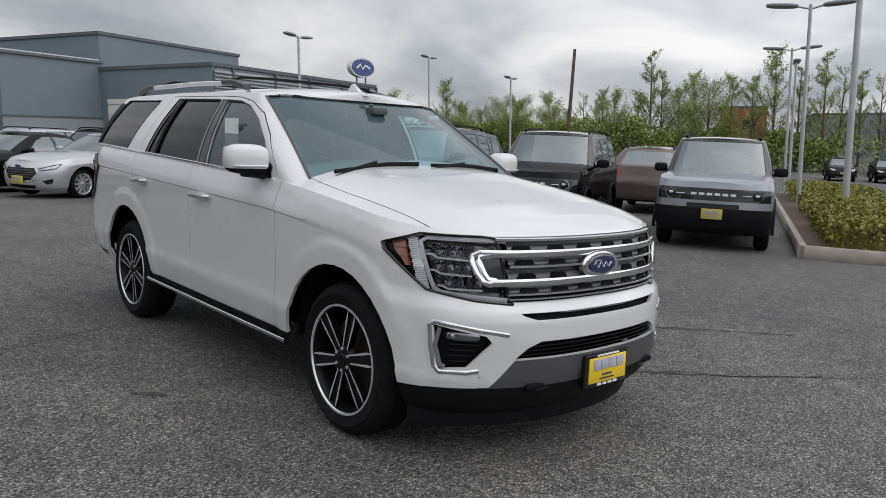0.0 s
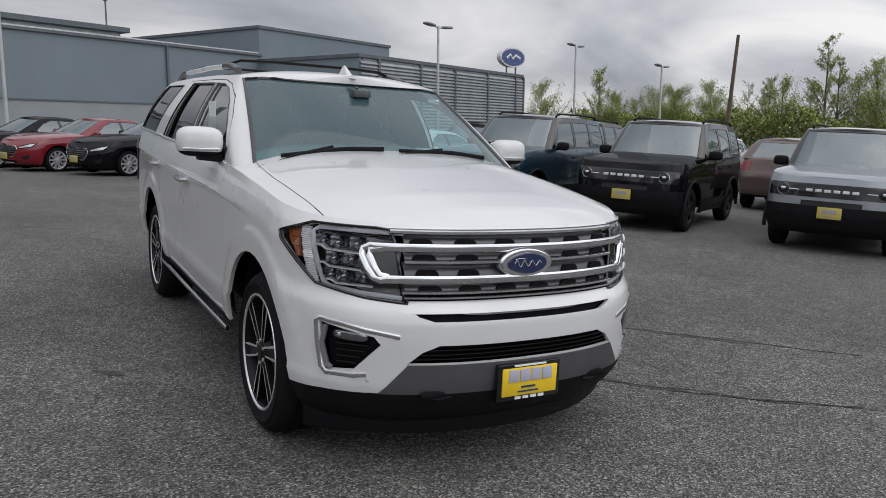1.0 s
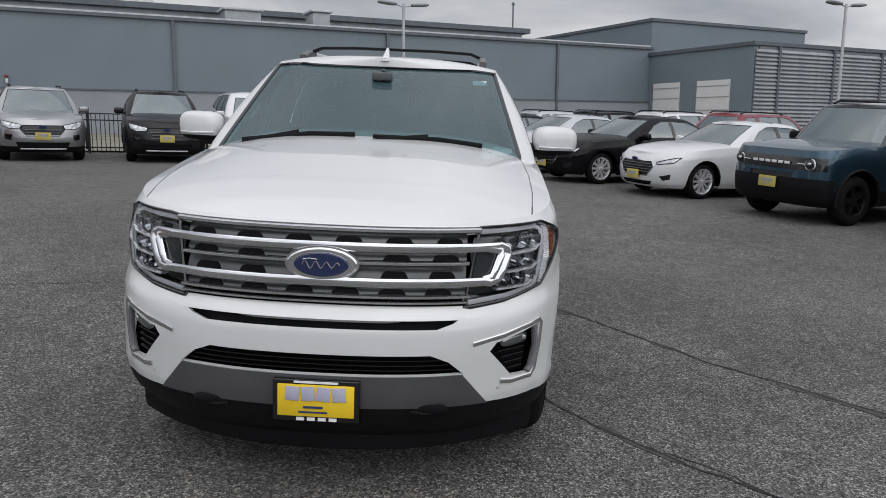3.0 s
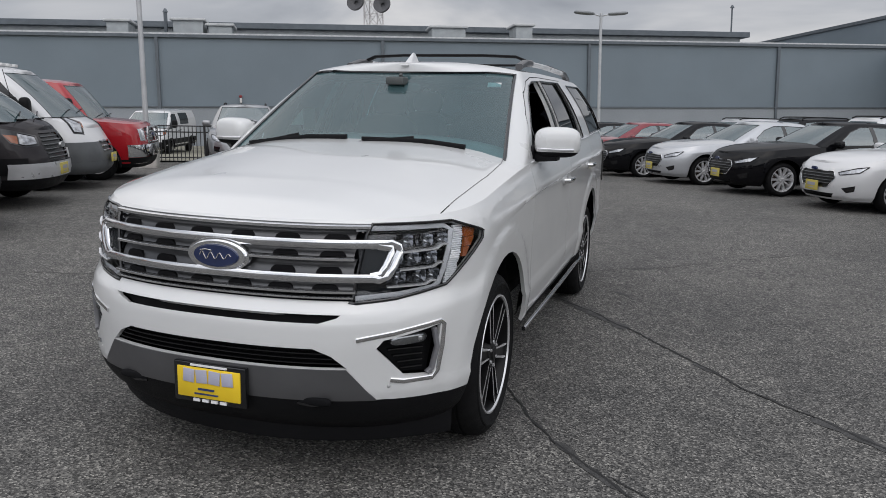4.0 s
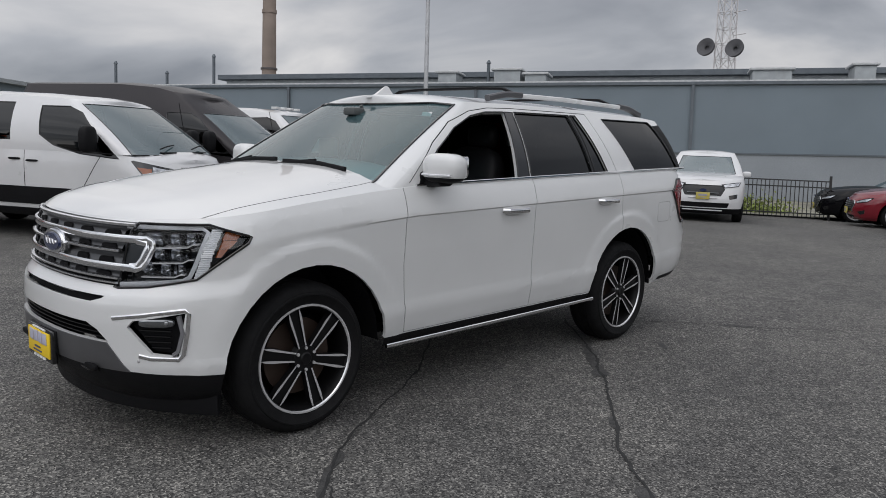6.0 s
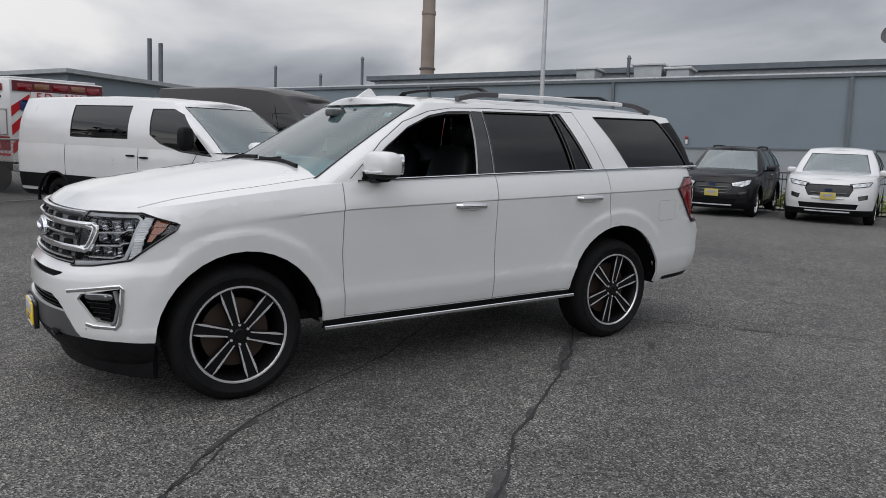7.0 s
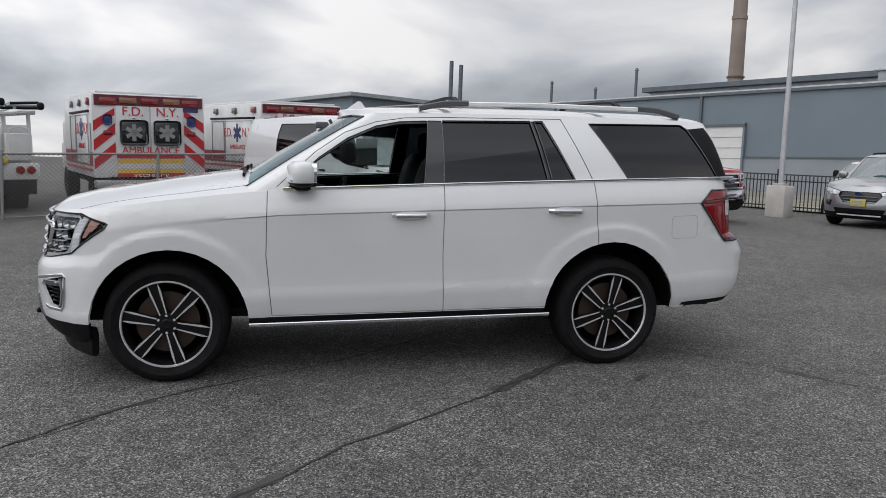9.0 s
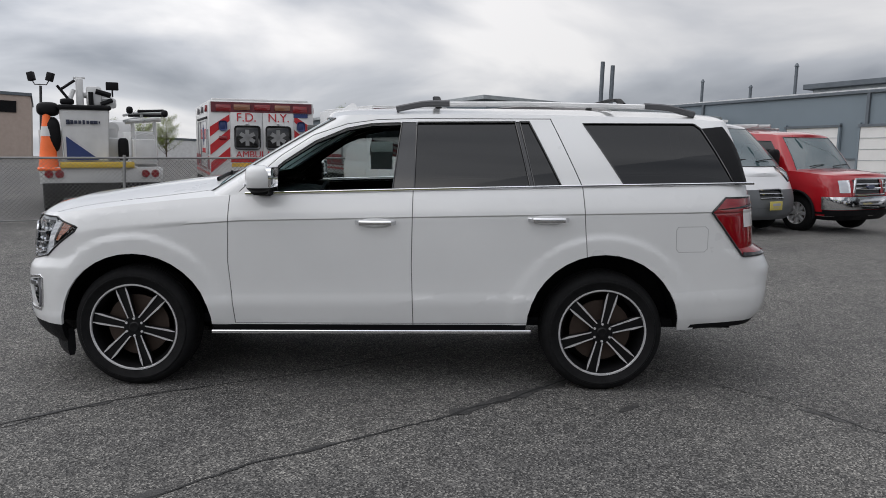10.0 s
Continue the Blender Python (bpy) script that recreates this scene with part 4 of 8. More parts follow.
def fog(car, b, w, s):
    f = new("fog_lamp")
    f.parent = car
    part("recess", b.get("fog_recess", -0.05, want=w), BLACK_PLASTIC, f)
    bm = B()
    tri = [diag_point(s, a, z, 0.001) for a, z in ((-0.19, 0.672), (-0.05, 0.696), (0.10, 0.720), (0.162, 0.728), (0.182, 0.712), (0.172, 0.62), (0.152, 0.515), (0.128, 0.490), (0.0, 0.492), (-0.055, 0.502))]
    sweep(bm, tri, 0.012, 0.020, up=Vector((s, -1, 0)))
    part("chrome_surround", bm, CHROME, f)
    bm = B()
    blob(bm, diag_point(s, 0.025, 0.662, -0.03), (0.17, 0.05, 0.046), Matrix.Rotation(radians(s * 50), 4, "Z"), p=0.6)
    part("lamp", bm, mat("fog lamp glass", (0.26, 0.27, 0.28), 0.08, 0.9), f)
    for a in (-0.01, 0.07):
        bm = B()
        blob(bm, diag_point(s, a, 0.664, -0.018), (0.030, 0.024, 0.024), p=0.7)
        part("bulb", bm, mat("fog lamp core", (0.42, 0.43, 0.44), 0.2, 0.7), f)
    bm = B()
    inner = [diag_point(s, a, z, -0.004) for a, z in ((0.135, 0.700), (0.150, 0.62), (0.128, 0.528), (0.105, 0.512))]
    sweep(bm, inner, 0.026, 0.02, up=Vector((s, -1, 0)))
    part("inner_trim", bm, mat("grey fog trim", (0.16, 0.16, 0.17), 0.4), f)
    bm = B()
    for k in range(4):
        z = 0.622 - k * 0.027
        sweep(bm, [diag_point(s, a, z, -0.03) for a in (-0.06 + k * 0.02, 0.09)], 0.008, 0.02)
    part("louvres", bm, BLACK_GLOSS, f)
    bm = B()
    blob(bm, (s * 0.70, hero_front(0.70, 0.475) + 0.006, 0.475), (0.020, 0.016, 0.020), p=1)
    part("parking_sensor", bm, mat("sensor grey", (0.42, 0.42, 0.42), 0.4), f)


def grille(car):
    g = new("grille")
    g.parent = car
    g["label"] = "chrome barred radiator grille"
    xs = np.linspace(-1, 1, 25)
    bright = mat("bright satin chrome", (0.74, 0.745, 0.76), 0.12, 0.95)
    for z, h, wx, d in ((1.107, 0.018, 0.602, 0.028), (0.984, 0.015, 0.560, 0.024), (0.854, 0.014, 0.568, 0.026), (0.832, 0.010, 0.562, 0.026)):
        bm = B()
        sweep(bm, [on_front(q * wx, z, 0.010) for q in xs], h, d)
        part("bar", bm, bright, g)
    # the loop that runs out into the lamps, heavier at its ends
    bend = [(0.685, 1.046), (0.712, 1.034), (0.718, 1.013), (0.698, 0.955), (0.680, 0.918), (0.65, 0.905)]
    loop = [on_front(q * 0.67, 1.044, 0.012) for q in xs]
    loop += [on_front(x, z, 0.012) for x, z in bend]
    loop += [on_front(q * 0.63, 0.909, 0.012) for q in -xs]
    loop += [on_front(-x, z, 0.012) for x, z in bend[::-1]]
    bm = B()
    sweep(bm, loop, 0.019, 0.034, up=(0, -1, 0), closed=True)
    part("chrome_loop", bm, bright, g)
    for s in (1, -1):
        bm = B()
        sweep(bm, [on_front(s * x, z, 0.010) for x, z in ((0.64, 1.036), (0.688, 1.028), (0.690, 1.008), (0.672, 0.955), (0.656, 0.924), (0.62, 0.916))], 0.018, 0.028, up=(0, -1, 0))
        part("loop_end", bm, bright, g)
        bm = B()
        q = [on_front(s * x, z, -0.004) for x, z in ((0.565, 1.024), (0.672, 1.020), (0.645, 0.928), (0.578, 0.924))]
        vs = [bm.verts.new(p) for p in q] + [bm.verts.new(p + AY * 0.03) for p in q]
        for i in ((0, 1, 2, 3), (4, 5, 6, 7), (0, 1, 5, 4), (1, 2, 6, 5), (2, 3, 7, 6), (3, 0, 4, 7)):
            bm.faces.new([vs[k] for k in i])
        bmesh.ops.recalc_face_normals(bm, faces=bm.faces[:])
        part("loop_insert", bm, mat("smoked insert", (0.03, 0.032, 0.035), 0.2, coat=0.5), g)
    # sloping dark shelves with cut-off black openings along their lower edge
    shelf = mat("grille grey", (0.095, 0.096, 0.10), 0.34, 0.7)
    for r, (z0, z1) in enumerate(((1.098, 1.056), (1.032, 0.992), (0.976, 0.921), (0.897, 0.860))):
        bm = B()
        hi = [bm.verts.new(on_front(q * 0.552, z0, -0.040)) for q in xs]
        mid = [bm.verts.new(on_front(q * 0.552, z0 * 0.42 + z1 * 0.58, -0.012)) for q in xs]
        lo = [bm.verts.new(on_front(q * 0.552, z1, -0.006)) for q in xs]
        for a, c in ((hi, mid), (mid, lo)):
            for k in range(len(xs) - 1):
                bm.faces.new((a[k], a[k + 1], c[k + 1], c[k]))
        bmesh.ops.recalc_face_normals(bm, faces=bm.faces[:])
        part("mesh_band", bm, shelf, g)
        for k in range(-3, 3):
            x = (k + 0.5) * 0.192 * (1 - 0.025 * r)
            if abs(x) < 0.13 and 1 <= r <= 2:
                continue
            hw, h = 0.054, (z0 - z1) * 0.46
            pl = [(-hw, -h / 2), (hw, -h / 2), (hw * 0.86, h * 0.15), (hw * 0.66, h / 2), (-hw * 0.66, h / 2), (-hw * 0.86, h * 0.15)]
            yaw = (hero_front(x + 0.03, 0.98) - hero_front(x - 0.03, 0.98)) / 0.06
            put = Matrix.Translation(on_front(x, z1 + h / 2 + 0.002, -0.020)) @ Matrix.Rotation(math.atan(yaw), 4, "Z") @ Matrix.Rotation(radians(90), 4, "X")
            # a solid near-black block, with the shade of a hole as its colour
            bm = B()
            prism(bm, pl, 0.018, put)
            part("opening", bm, INTERIOR, g)
    em = new("emblem")
    em.parent = car
    for name, a, bq, d, m in (("rim", 0.143, 0.070, 0.034, mat("bright satin chrome", (0.74, 0.745, 0.76), 0.12, 0.95)), ("field", 0.104, 0.047, 0.042, mat("navy enamel", (0.012, 0.022, 0.075), 0.2, coat=1.0))):
        bm = B()
        pl = [(a * math.cos(t), bq * math.sin(t)) for t in np.linspace(0, 2 * math.pi, 40)[:-1]]
        prism(bm, pl, d, Matrix.Translation((0.0, hero_front(0, 0.98) + 0.004, 0.975)) @ Matrix.Rotation(radians(90), 4, "X"))
        es = [e for e in bm.edges if all(v.co.y < hero_front(0, 0.98) - 0.02 for v in e.verts)]
        bmesh.ops.bevel(bm, geom=es, offset=0.012 if name == "rim" else 0.004, segments=3, affect="EDGES")
        part(name, bm, m, em)
    bm = B()
    ey = hero_front(0, 0.98) - 0.039
    sweep(bm, [(-0.072 + 0.144 * q, ey, 0.975 + 0.016 * math.sin(q * 22) * (1 - 0.4 * q)) for q in np.linspace(0, 1, 40)], 0.006, 0.004, up=(0, -1, 0))
    sweep(bm, [(-0.070, ey, 0.994), (-0.045, ey, 0.999), (-0.015, ey, 0.995)], 0.005, 0.004, up=(0, -1, 0))
    part("mark", bm, CHROME, em)
    # plate
    p = new("dealer_plate")
    p.parent = car
    p["label"] = "yellow dealer plate in a black frame"
    y0 = hero_front(0, 0.455) - 0.03
    bm = B()
    box(bm, (0, y0 + 0.012, 0.455), (0.337, 0.03, 0.170), 0.006)
    part("frame", bm, BLACK_GLOSS, p)
    bm = B()
    box(bm, (0, y0 - 0.006, 0.457), (0.295, 0.008, 0.128), 0.003)
    part("plate", bm, YELLOW, p)
    bm = B()
    for k in range(4):
        x = -0.09 + k * 0.06
        box(bm, (x, y0 - 0.012, 0.486), (0.052, 0.004, 0.056), 0.001, Matrix.Rotation(radians(4 * (-1) ** k), 4, "Y"))
        box(bm, (x + 0.012, y0 - 0.0125, 0.478), (0.018, 0.004, 0.022))
    part("lettering_bar", bm, mat("lilac print", (0.42, 0.42, 0.52), 0.5), p)
    bm = B()
    box(bm, (0, y0 - 0.0055, 0.530), (0.17, 0.006, 0.007))
    part("frame_lettering_bar", bm, mat("white print", (0.8, 0.8, 0.8), 0.5), p)
    for k in range(4):
        bm = B()
        box(bm, (-0.06 + k * 0.042, y0 - 0.0055, 0.382), (0.030, 0.006, 0.012))
        part("frame_lettering_bar", bm, mat("white print", (0.8, 0.8, 0.8), 0.5), p)
    bm = B()
    box(bm, (-0.01, y0 - 0.012, 0.432), (0.075, 0.004, 0.008))
    box(bm, (-0.01, y0 - 0.012, 0.412), (0.11, 0.004, 0.006))
    part("small_print_bar", bm, BLUE_MARK, p)
    for s in (1, -1):
        # solid near-black block painted as the shaded hole round the hook
        bm = B()
        blob(bm, (s * 0.42, hero_front(0.42, 0.415) + 0.0, 0.415), (0.17, 0.03, 0.035), p=0.6)
        part("tow_hook_opening", bm, INTERIOR, car)
        bm = B()
        sweep(bm, [(s * 0.36, hero_front(0.36, 0.40) + 0.004, 0.402), (s * 0.42, hero_front(0.42, 0.40) - 0.006, 0.396), (s * 0.48, hero_front(0.48, 0.40) + 0.004, 0.402)], 0.014, 0.02)
        part("tow_hook", bm, BLACK_GLOSS, car)
    # fins in the lower intake
    for z in (0.57, 0.59, 0.61):
        bm = B()
        wx = 0.54 - (z - 0.555) * 1.3
        sweep(bm, [on_front(q * wx, z, -0.03) for q in xs], 0.006, 0.03)
        part("intake_fin", bm, BLACK_GLOSS, car)


def mirror(car, s):
    m = new("door_mirror")
    m.parent = car
    bm = B()
    blob(bm, (s * 1.055, 0.875, 1.40), (0.262, 0.165, 0.172), Matrix.Rotation(radians(s * 12), 4, "Z"), p=0.62)
    for f in cut(bm, bm.faces[:], AX, AZ, [(-3, 0), (3, 0), (3, 1.346), (-3, 1.346)]):
        f.material_index = 1
    part("cap", bm, [WHITE, BLACK_PLASTIC], m)
    bm = B()
    sweep(bm, [(s * 0.90, 0.90, 1.305), (s * 0.95, 0.885, 1.315), (s * 1.06, 0.88, 1.325)], 0.06, 0.11)
    blob(bm, (s * 0.915, 0.885, 1.335), (0.05, 0.16, 0.09), p=0.7)
    part("arm", bm, BLACK_PLASTIC, m)
    bm = B()
    sweep(bm, [(s * 0.96, 0.787, 1.362), (s * 1.06, 0.778, 1.36), (s * 1.16, 0.815, 1.36)], 0.012, 0.012)
    part("turn_signal", bm, LAMP_IN, m)
    bm = B()
    box(bm, (s * 1.05, 0.958, 1.41), (0.2, 0.006, 0.125), 0.02)
    part("mirror_glass", bm, CHROME, m)


def roof_gear(car):
    r = curve([(1.3, 1.858), (1.8, 1.875), (2.6, 1.885), (3.4, 1.875), (3.9, 1.85)])
    for s in (1, -1):
        g = new("roof_rail")
        g.parent = car
        bm = B()
        ys = np.linspace(2.02, 3.45, 14)
        sweep(bm, [(s * 0.625, y, r(y) + 0.020) for y in ys], 0.032, 0.045)
        part("rail", bm, mat("silver white rail", (0.72, 0.72, 0.72), 0.3, coat=0.4), g)
        for y0, y1, z0 in ((1.72, 2.08, 1), (3.40, 3.74, -1)):
            bm = B()
            n = 7
            pts = [(s * 0.625, y0 + (y1 - y0) * q, r(y0 + (y1 - y0) * q) - 0.012 + 0.036 * min(1.0, (q if z0 > 0 else 1 - q) * 1.8)) for q in np.linspace(0, 1, n)]
            sweep(bm, pts, 0.042, 0.05)
            part("end_cap", bm, mat("dark grey rail foot", (0.085, 0.085, 0.09), 0.35, 0.3), g)
    for y in (2.0, 3.25):
        bm = B()
        sweep(bm, [(-0.62, y, r(y) + 0.035), (-0.54, y - 0.01, r(y) + 0.066), (-0.3, y - 0.015, r(y) + 0.075), (0.3, y - 0.015, r(y) + 0.075), (0.54, y - 0.01, r(y) + 0.066), (0.62, y, r(y) + 0.035)], 0.02, 0.05)
        part("cross_bar", bm, BLACK_PLASTIC, car)
    bm = B()
    base = [(1.17, 1.835), (1.40, 1.86), (1.40, 1.875), (1.365, 1.925), (1.34, 1.928), (1.25, 1.862)]
    prism(bm, [(y, z) for y, z in base], 0.06, Matrix.Translation((-0.03, 0, 0)) @ Matrix(((0, 0, 1, 0), (1, 0, 0, 0), (0, 1, 0, 0), (0, 0, 0, 1))))
    for v in bm.verts:
        v.co.x *= max(0.18, 1 - (v.co.z - 1.835) / 0.10)
    bmesh.ops.bevel(bm, geom=bm.edges[:], offset=0.004, segments=2, affect="EDGES")
    part("antenna_fin", bm, WHITE, car)


def cabin(car):
    for x, y, z, w in ((-0.40, 1.55, 0.80, 0.52), (0.40, 1.55, 0.80, 0.52), (-0.45, 2.55, 0.82, 0.42), (0.0, 2.55, 0.82, 0.42), (0.45, 2.55, 0.82, 0.42)):
        bm = B()
        seat(bm, x, y, z, w)
        part("seat", bm, mat("black leather", (0.009, 0.009, 0.010), 0.55, spec=0.2), car)
    bm = B()
    blob(bm, (0, 0.78, 1.12), (1.72, 0.62, 0.34), p=0.45)
    blob(bm, (0.40, 0.98, 1.22), (0.42, 0.22, 0.16), p=0.6)
    box(bm, (0, 1.4, 0.78), (0.3, 1.0, 0.32), 0.04)
    part("dashboard", bm, INTERIOR, car)
    bm = B()
    t = [Vector((0.40 + 0.185 * math.cos(a), 1.15 + 0.06 * math.sin(a), 1.17 + 0.175 * math.sin(a))) for a in np.linspace(0, 2 * math.pi, 28)[:-1]]
    sweep(bm, t, 0.028, 0.028, up=(0, -1, 0.3), closed=True)
    rod(bm, (0.23, 1.15, 1.18), (0.57, 1.15, 1.18), 0.018)
    rod(bm, (0.40, 0.95, 1.12), (0.40, 1.14, 1.17), 0.035)
    blob(bm, (0.40, 1.145, 1.17), (0.13, 0.05, 0.11), p=0.7)
    part("steering_wheel", bm, BLACK_PLASTIC, car)
    bm = B()
    blob(bm, (0, 1.18, 1.70), (0.23, 0.03, 0.06), p=0.6)
    rod(bm, (0, 1.16, 1.70), (0, 1.12, 1.78), 0.012)
    box(bm, (0, 1.06, 1.735), (0.12, 0.10, 0.05), 0.012)
    part("rear_view_mirror", bm, mat("grey mirror housing", (0.06, 0.065, 0.065), 0.5), car)
    bm = B()
    box(bm, (0.60, 1.165, 1.722), (0.085, 0.004, 0.03), m=Matrix.Rotation(radians(-28), 4, "X"))
    part("screen_sticker", bm, mat("white paper", (0.75, 0.76, 0.76), 0.7), car)
    bm = B()
    box(bm, (-0.845, 1.50, 1.52), (0.004, 0.19, 0.24))
    part("window_sheet", bm, mat("price sheet", (0.62, 0.68, 0.66), 0.7), car)


def wipers(car):
    S = HERO
    for x0, x1, zz in ((0.02, 0.62, 0.0), (-0.70, -0.08, 0.0)):
        bm = B()

        def on_glass(x, up):
            z = 1.345 + up - 0.10 * abs(x / 0.9) ** 3
            g = (z - 1.27) / 0.515
            y = 0.335 + 0.86 * g + 0.30 * (1 - (1 - min(0.99, abs(x) / 0.935) ** 2.3) ** (1 / 2.3)) * (1 - 0.2 * g)
            return Vector((x, y - 0.035, z + 0.02))
        sweep(bm, [on_glass(x1, 0.040), on_glass((x0 * 0.4 + x1 * 0.6), 0.038), on_glass(x0, 0.032)], 0.026, 0.018)
        sweep(bm, [on_glass(x0 - 0.04, 0.0), on_glass(x0 + 0.10, 0.022), on_glass((x0 + x1) / 2, 0.046)], 0.03, 0.018)
        part("wiper", bm, BLACK_PLASTIC, car)
    bm = B()
    rows = []
    for x in np.linspace(-0.84, 0.84, 20):
        y = 0.30 + 0.30 * (abs(x) / 0.85) ** 2.3
        rows.append([bm.verts.new((x, y - 0.06, 1.352 - 0.09 * abs(x / 0.84) ** 3)), bm.verts.new((x, y + 0.12, 1.345 - 0.09 * abs(x / 0.84) ** 3))])
    for p, q in zip(rows, rows[1:]):
        bm.faces.new((p[0], q[0], q[1], p[1]))
    part("cowl_panel", bm, BLACK_PLASTIC, car)


# ---- other vehicles ----
def nose_at(S, x, z):
    """How far forward the front of a body lies at a point across and up."""
    zb, zt = curve(S["bottom"])(-0.9), curve(S["top"])(-0.9)
    k = max(0.0, min(1.0, (z - zb) / (zt - zb)))
    n = S.get("n_front", 2.6)
    q = min(0.999, abs(x) / (curve(S["width"])(k) * curve(S["plan"])(-0.9)))
    return curve(S["nose"])(k) + S["cap_front"] * (1 - (1 - q ** n) ** (1 / n))


BAR_GREY = mat("grey grille bars", (0.16, 0.165, 0.17), 0.4, 0.3)


def plain_car(name, label, S, colour, category="car", group="", style=(5, True, 0.035, 0), glass_mat=None):
    """A parked vehicle from its profile sheet S."""
    car = thing(name, label, category, None, group)
    b = Body(S)
    g = glass_mat or GLASS_BG
    wb = S["wheelbase"]
    side = lambda f, c, z, t: z == 0 and abs(f.normal.x) > 0.25
    for y in (0.0, wb):
        gone = cut(b.bm, b.faces(side), AY, AZ, arch(y, S["tyre_r"] * 0.97, S["tyre_r"] + S.get("gap", 0.065), 12))
        bmesh.ops.delete(b.bm, geom=gone, context="FACES")
    b.bm.normal_update()
    front = lambda f, c, z, t: z == 0 and t == "" and c.y < 0.1 and f.normal.y < -0.2
    kinds = {}

    def put(nm, material, offset=0.0, lab="", ring=None):
        kinds[nm] = (material, offset, lab, ring)

    for nm, poly, material, off in S.get("front", ()):
        b.mark(nm, front, AX, AZ, poly)
        put(nm, material, off)
    for poly in S.get("lamps", ()):
        for D, s in ((DIAG_L, 1), (DIAG_R, -1)):
            b.mark("headlight", lambda f, c, z, t, s=s: z in (0, 1) and t == "" and c.y < 0.45 and c.x * s > 0.1, D, AZ, poly)
    put("headlight", mat("lamp glass", (0.42, 0.43, 0.45), 0.12, 0.5, coat=1.0, vary=0.6, size=14), 0.006)
    for poly in S.get("lamp_amber", ()):
        for D, s in ((DIAG_L, 1), (DIAG_R, -1)):
            b.mark("amber_marker", lambda f, c, z, t, s=s: z in (0, 1) and t == "" and c.y < 0.45 and c.x * s > 0.1, D, AZ, poly)
        put("amber_marker", AMBER, 0.005)
    for poly in S.get("lamp_dark", ()):
        for D, s in ((DIAG_L, 1), (DIAG_R, -1)):
            b.mark("lamp_surround", lambda f, c, z, t, s=s: z in (0, 1) and t == "" and c.y < 0.45 and c.x * s > 0.1, D, AZ, poly)
    put("lamp_surround", BLACK_GLOSS, 0.003)
    if "clad" in S:
        b.mark("cladding", lambda f, c, z, t: z == 0 and t == "", AY, AZ, [(-3, -1), (9, -1), (9, S["clad"]), (-3, S["clad"])])
        put("cladding", S.get("clad_mat", BLACK_PLASTIC), 0.008)
    if "lip" in S:
        b.mark("bumper_lower", front, AX, AZ, [(-3, -1), (3, -1), (3, S["lip"]), (-3, S["lip"])])
        put("bumper_lower", S.get("lip_mat", BLACK_PLASTIC), 0.004)
    sides = lambda f, c, z, t: z == 0 and t == "" and abs(f.normal.x) > 0.4
    if "band" in S:
        z0, z1 = S["band"]
        b.mark("side_band", sides, AY, AZ, [(-0.8, z0), (wb + 0.95, z0), (wb + 0.95, z1), (-0.8, z1)])
        put("side_band", BLACK_PLASTIC, 0.012)
    for k, (p, q) in enumerate(S.get("gaps", ())):
        b.mark("panel_gap~%d" % k, sides, AY, AZ, strip(p, q, 0.012))
        put("panel_gap~%d" % k, INTERIOR, -0.004)
    cab = lambda f, c, z, t: z in S.get("glass_zones", (2,)) and t == "" and abs(f.normal.x) > 0.45
    for k, poly in enumerate(S["windows"]):
        b.mark("side_window", cab, AY, AZ, poly)
    put("side_window", S.get("side_glass", g), -0.008)
    for poly in S.get("black_pillars", ()):
        b.mark("window_pillar", cab, AY, AZ, poly)
    put("window_pillar", BLACK_GLOSS, -0.003)
    b.mark("windscreen", lambda f, c, z, t: z == 2 and t == "" and f.normal.y < -0.2 and c.y < S["roof_front"] + 0.4, AX, AZ, S["screen"])
    put("windscreen", g, -0.004)
    if "rear_screen" in S:
        b.mark("rear_window", lambda f, c, z, t: z == 2 and t == "" and f.normal.y > 0.2, AX, AZ, S["rear_screen"])
        put("rear_window", g, -0.004)
    b.mark("tail_lamp", lambda f, c, z, t: z == 0 and t == "" and c.y > wb + 0.35 and abs(c.x) > S["belt_w"] * 0.66, AY, AZ, S["tail_lamp"])
    put("tail_lamp", RED_LAMP, 0.006)
    if S.get("black_roof"):
        b.rename("roof_panel", lambda f, c, z, t: z == 3 and t == "")
        put("roof_panel", S["black_roof"])
    if S.get("black_cab"):
        b.rename("cabin_frame", lambda f, c, z, t: z == 2 and t == "" and c.y < 2.6)
        put("cabin_frame", S["black_roof"])
    b.rename("bonnet", lambda f, c, z, t: z == 1 and t == "")
    put("bonnet", colour)
    b.rename("body", lambda f, c, z, t: t == "")
    put("body", colour)
    for nm in b.names[1:]:
        material, off, lab, ring = kinds[nm]
        split = nm.split("~")[0] in ("headlight", "side_window", "tail_lamp", "fog_lamp", "panel_gap", "window_pillar", "lamp_surround", "side_band", "amber_marker")
        for w in ((lambda c: c.x > 0), (lambda c: c.x <= 0)) if split else (None,):
            bm = b.get(nm, off, want=w)
            if len(bm.faces):
                if nm in ("headlight", "side_window", "windscreen"):
                    part("seal", surround(bm, 0.018, 0.014), BLACK_GLOSS, car)
                part(nm.split("~")[0], bm, material, car)
            else:
                bm.free()
    liners(S, car)
    # dark seats behind the glass
    zs = S["belt_z"] - 0.42
    for y in S.get("seat_rows", (S["cowl"] + 0.95,)):
        for x in (-S["belt_w"] * 0.45, S["belt_w"] * 0.45):
            bm = B()
            seat(bm, x, y, zs, 0.46)
            part("seat", bm, INTERIOR, car)
    bm = B()
    blob(bm, (0, S["cowl"] + 0.32, S["belt_z"] - 0.10), (S["belt_w"] * 1.7, 0.5, 0.25), p=0.5)
    part("dashboard", bm, INTERIOR, car)
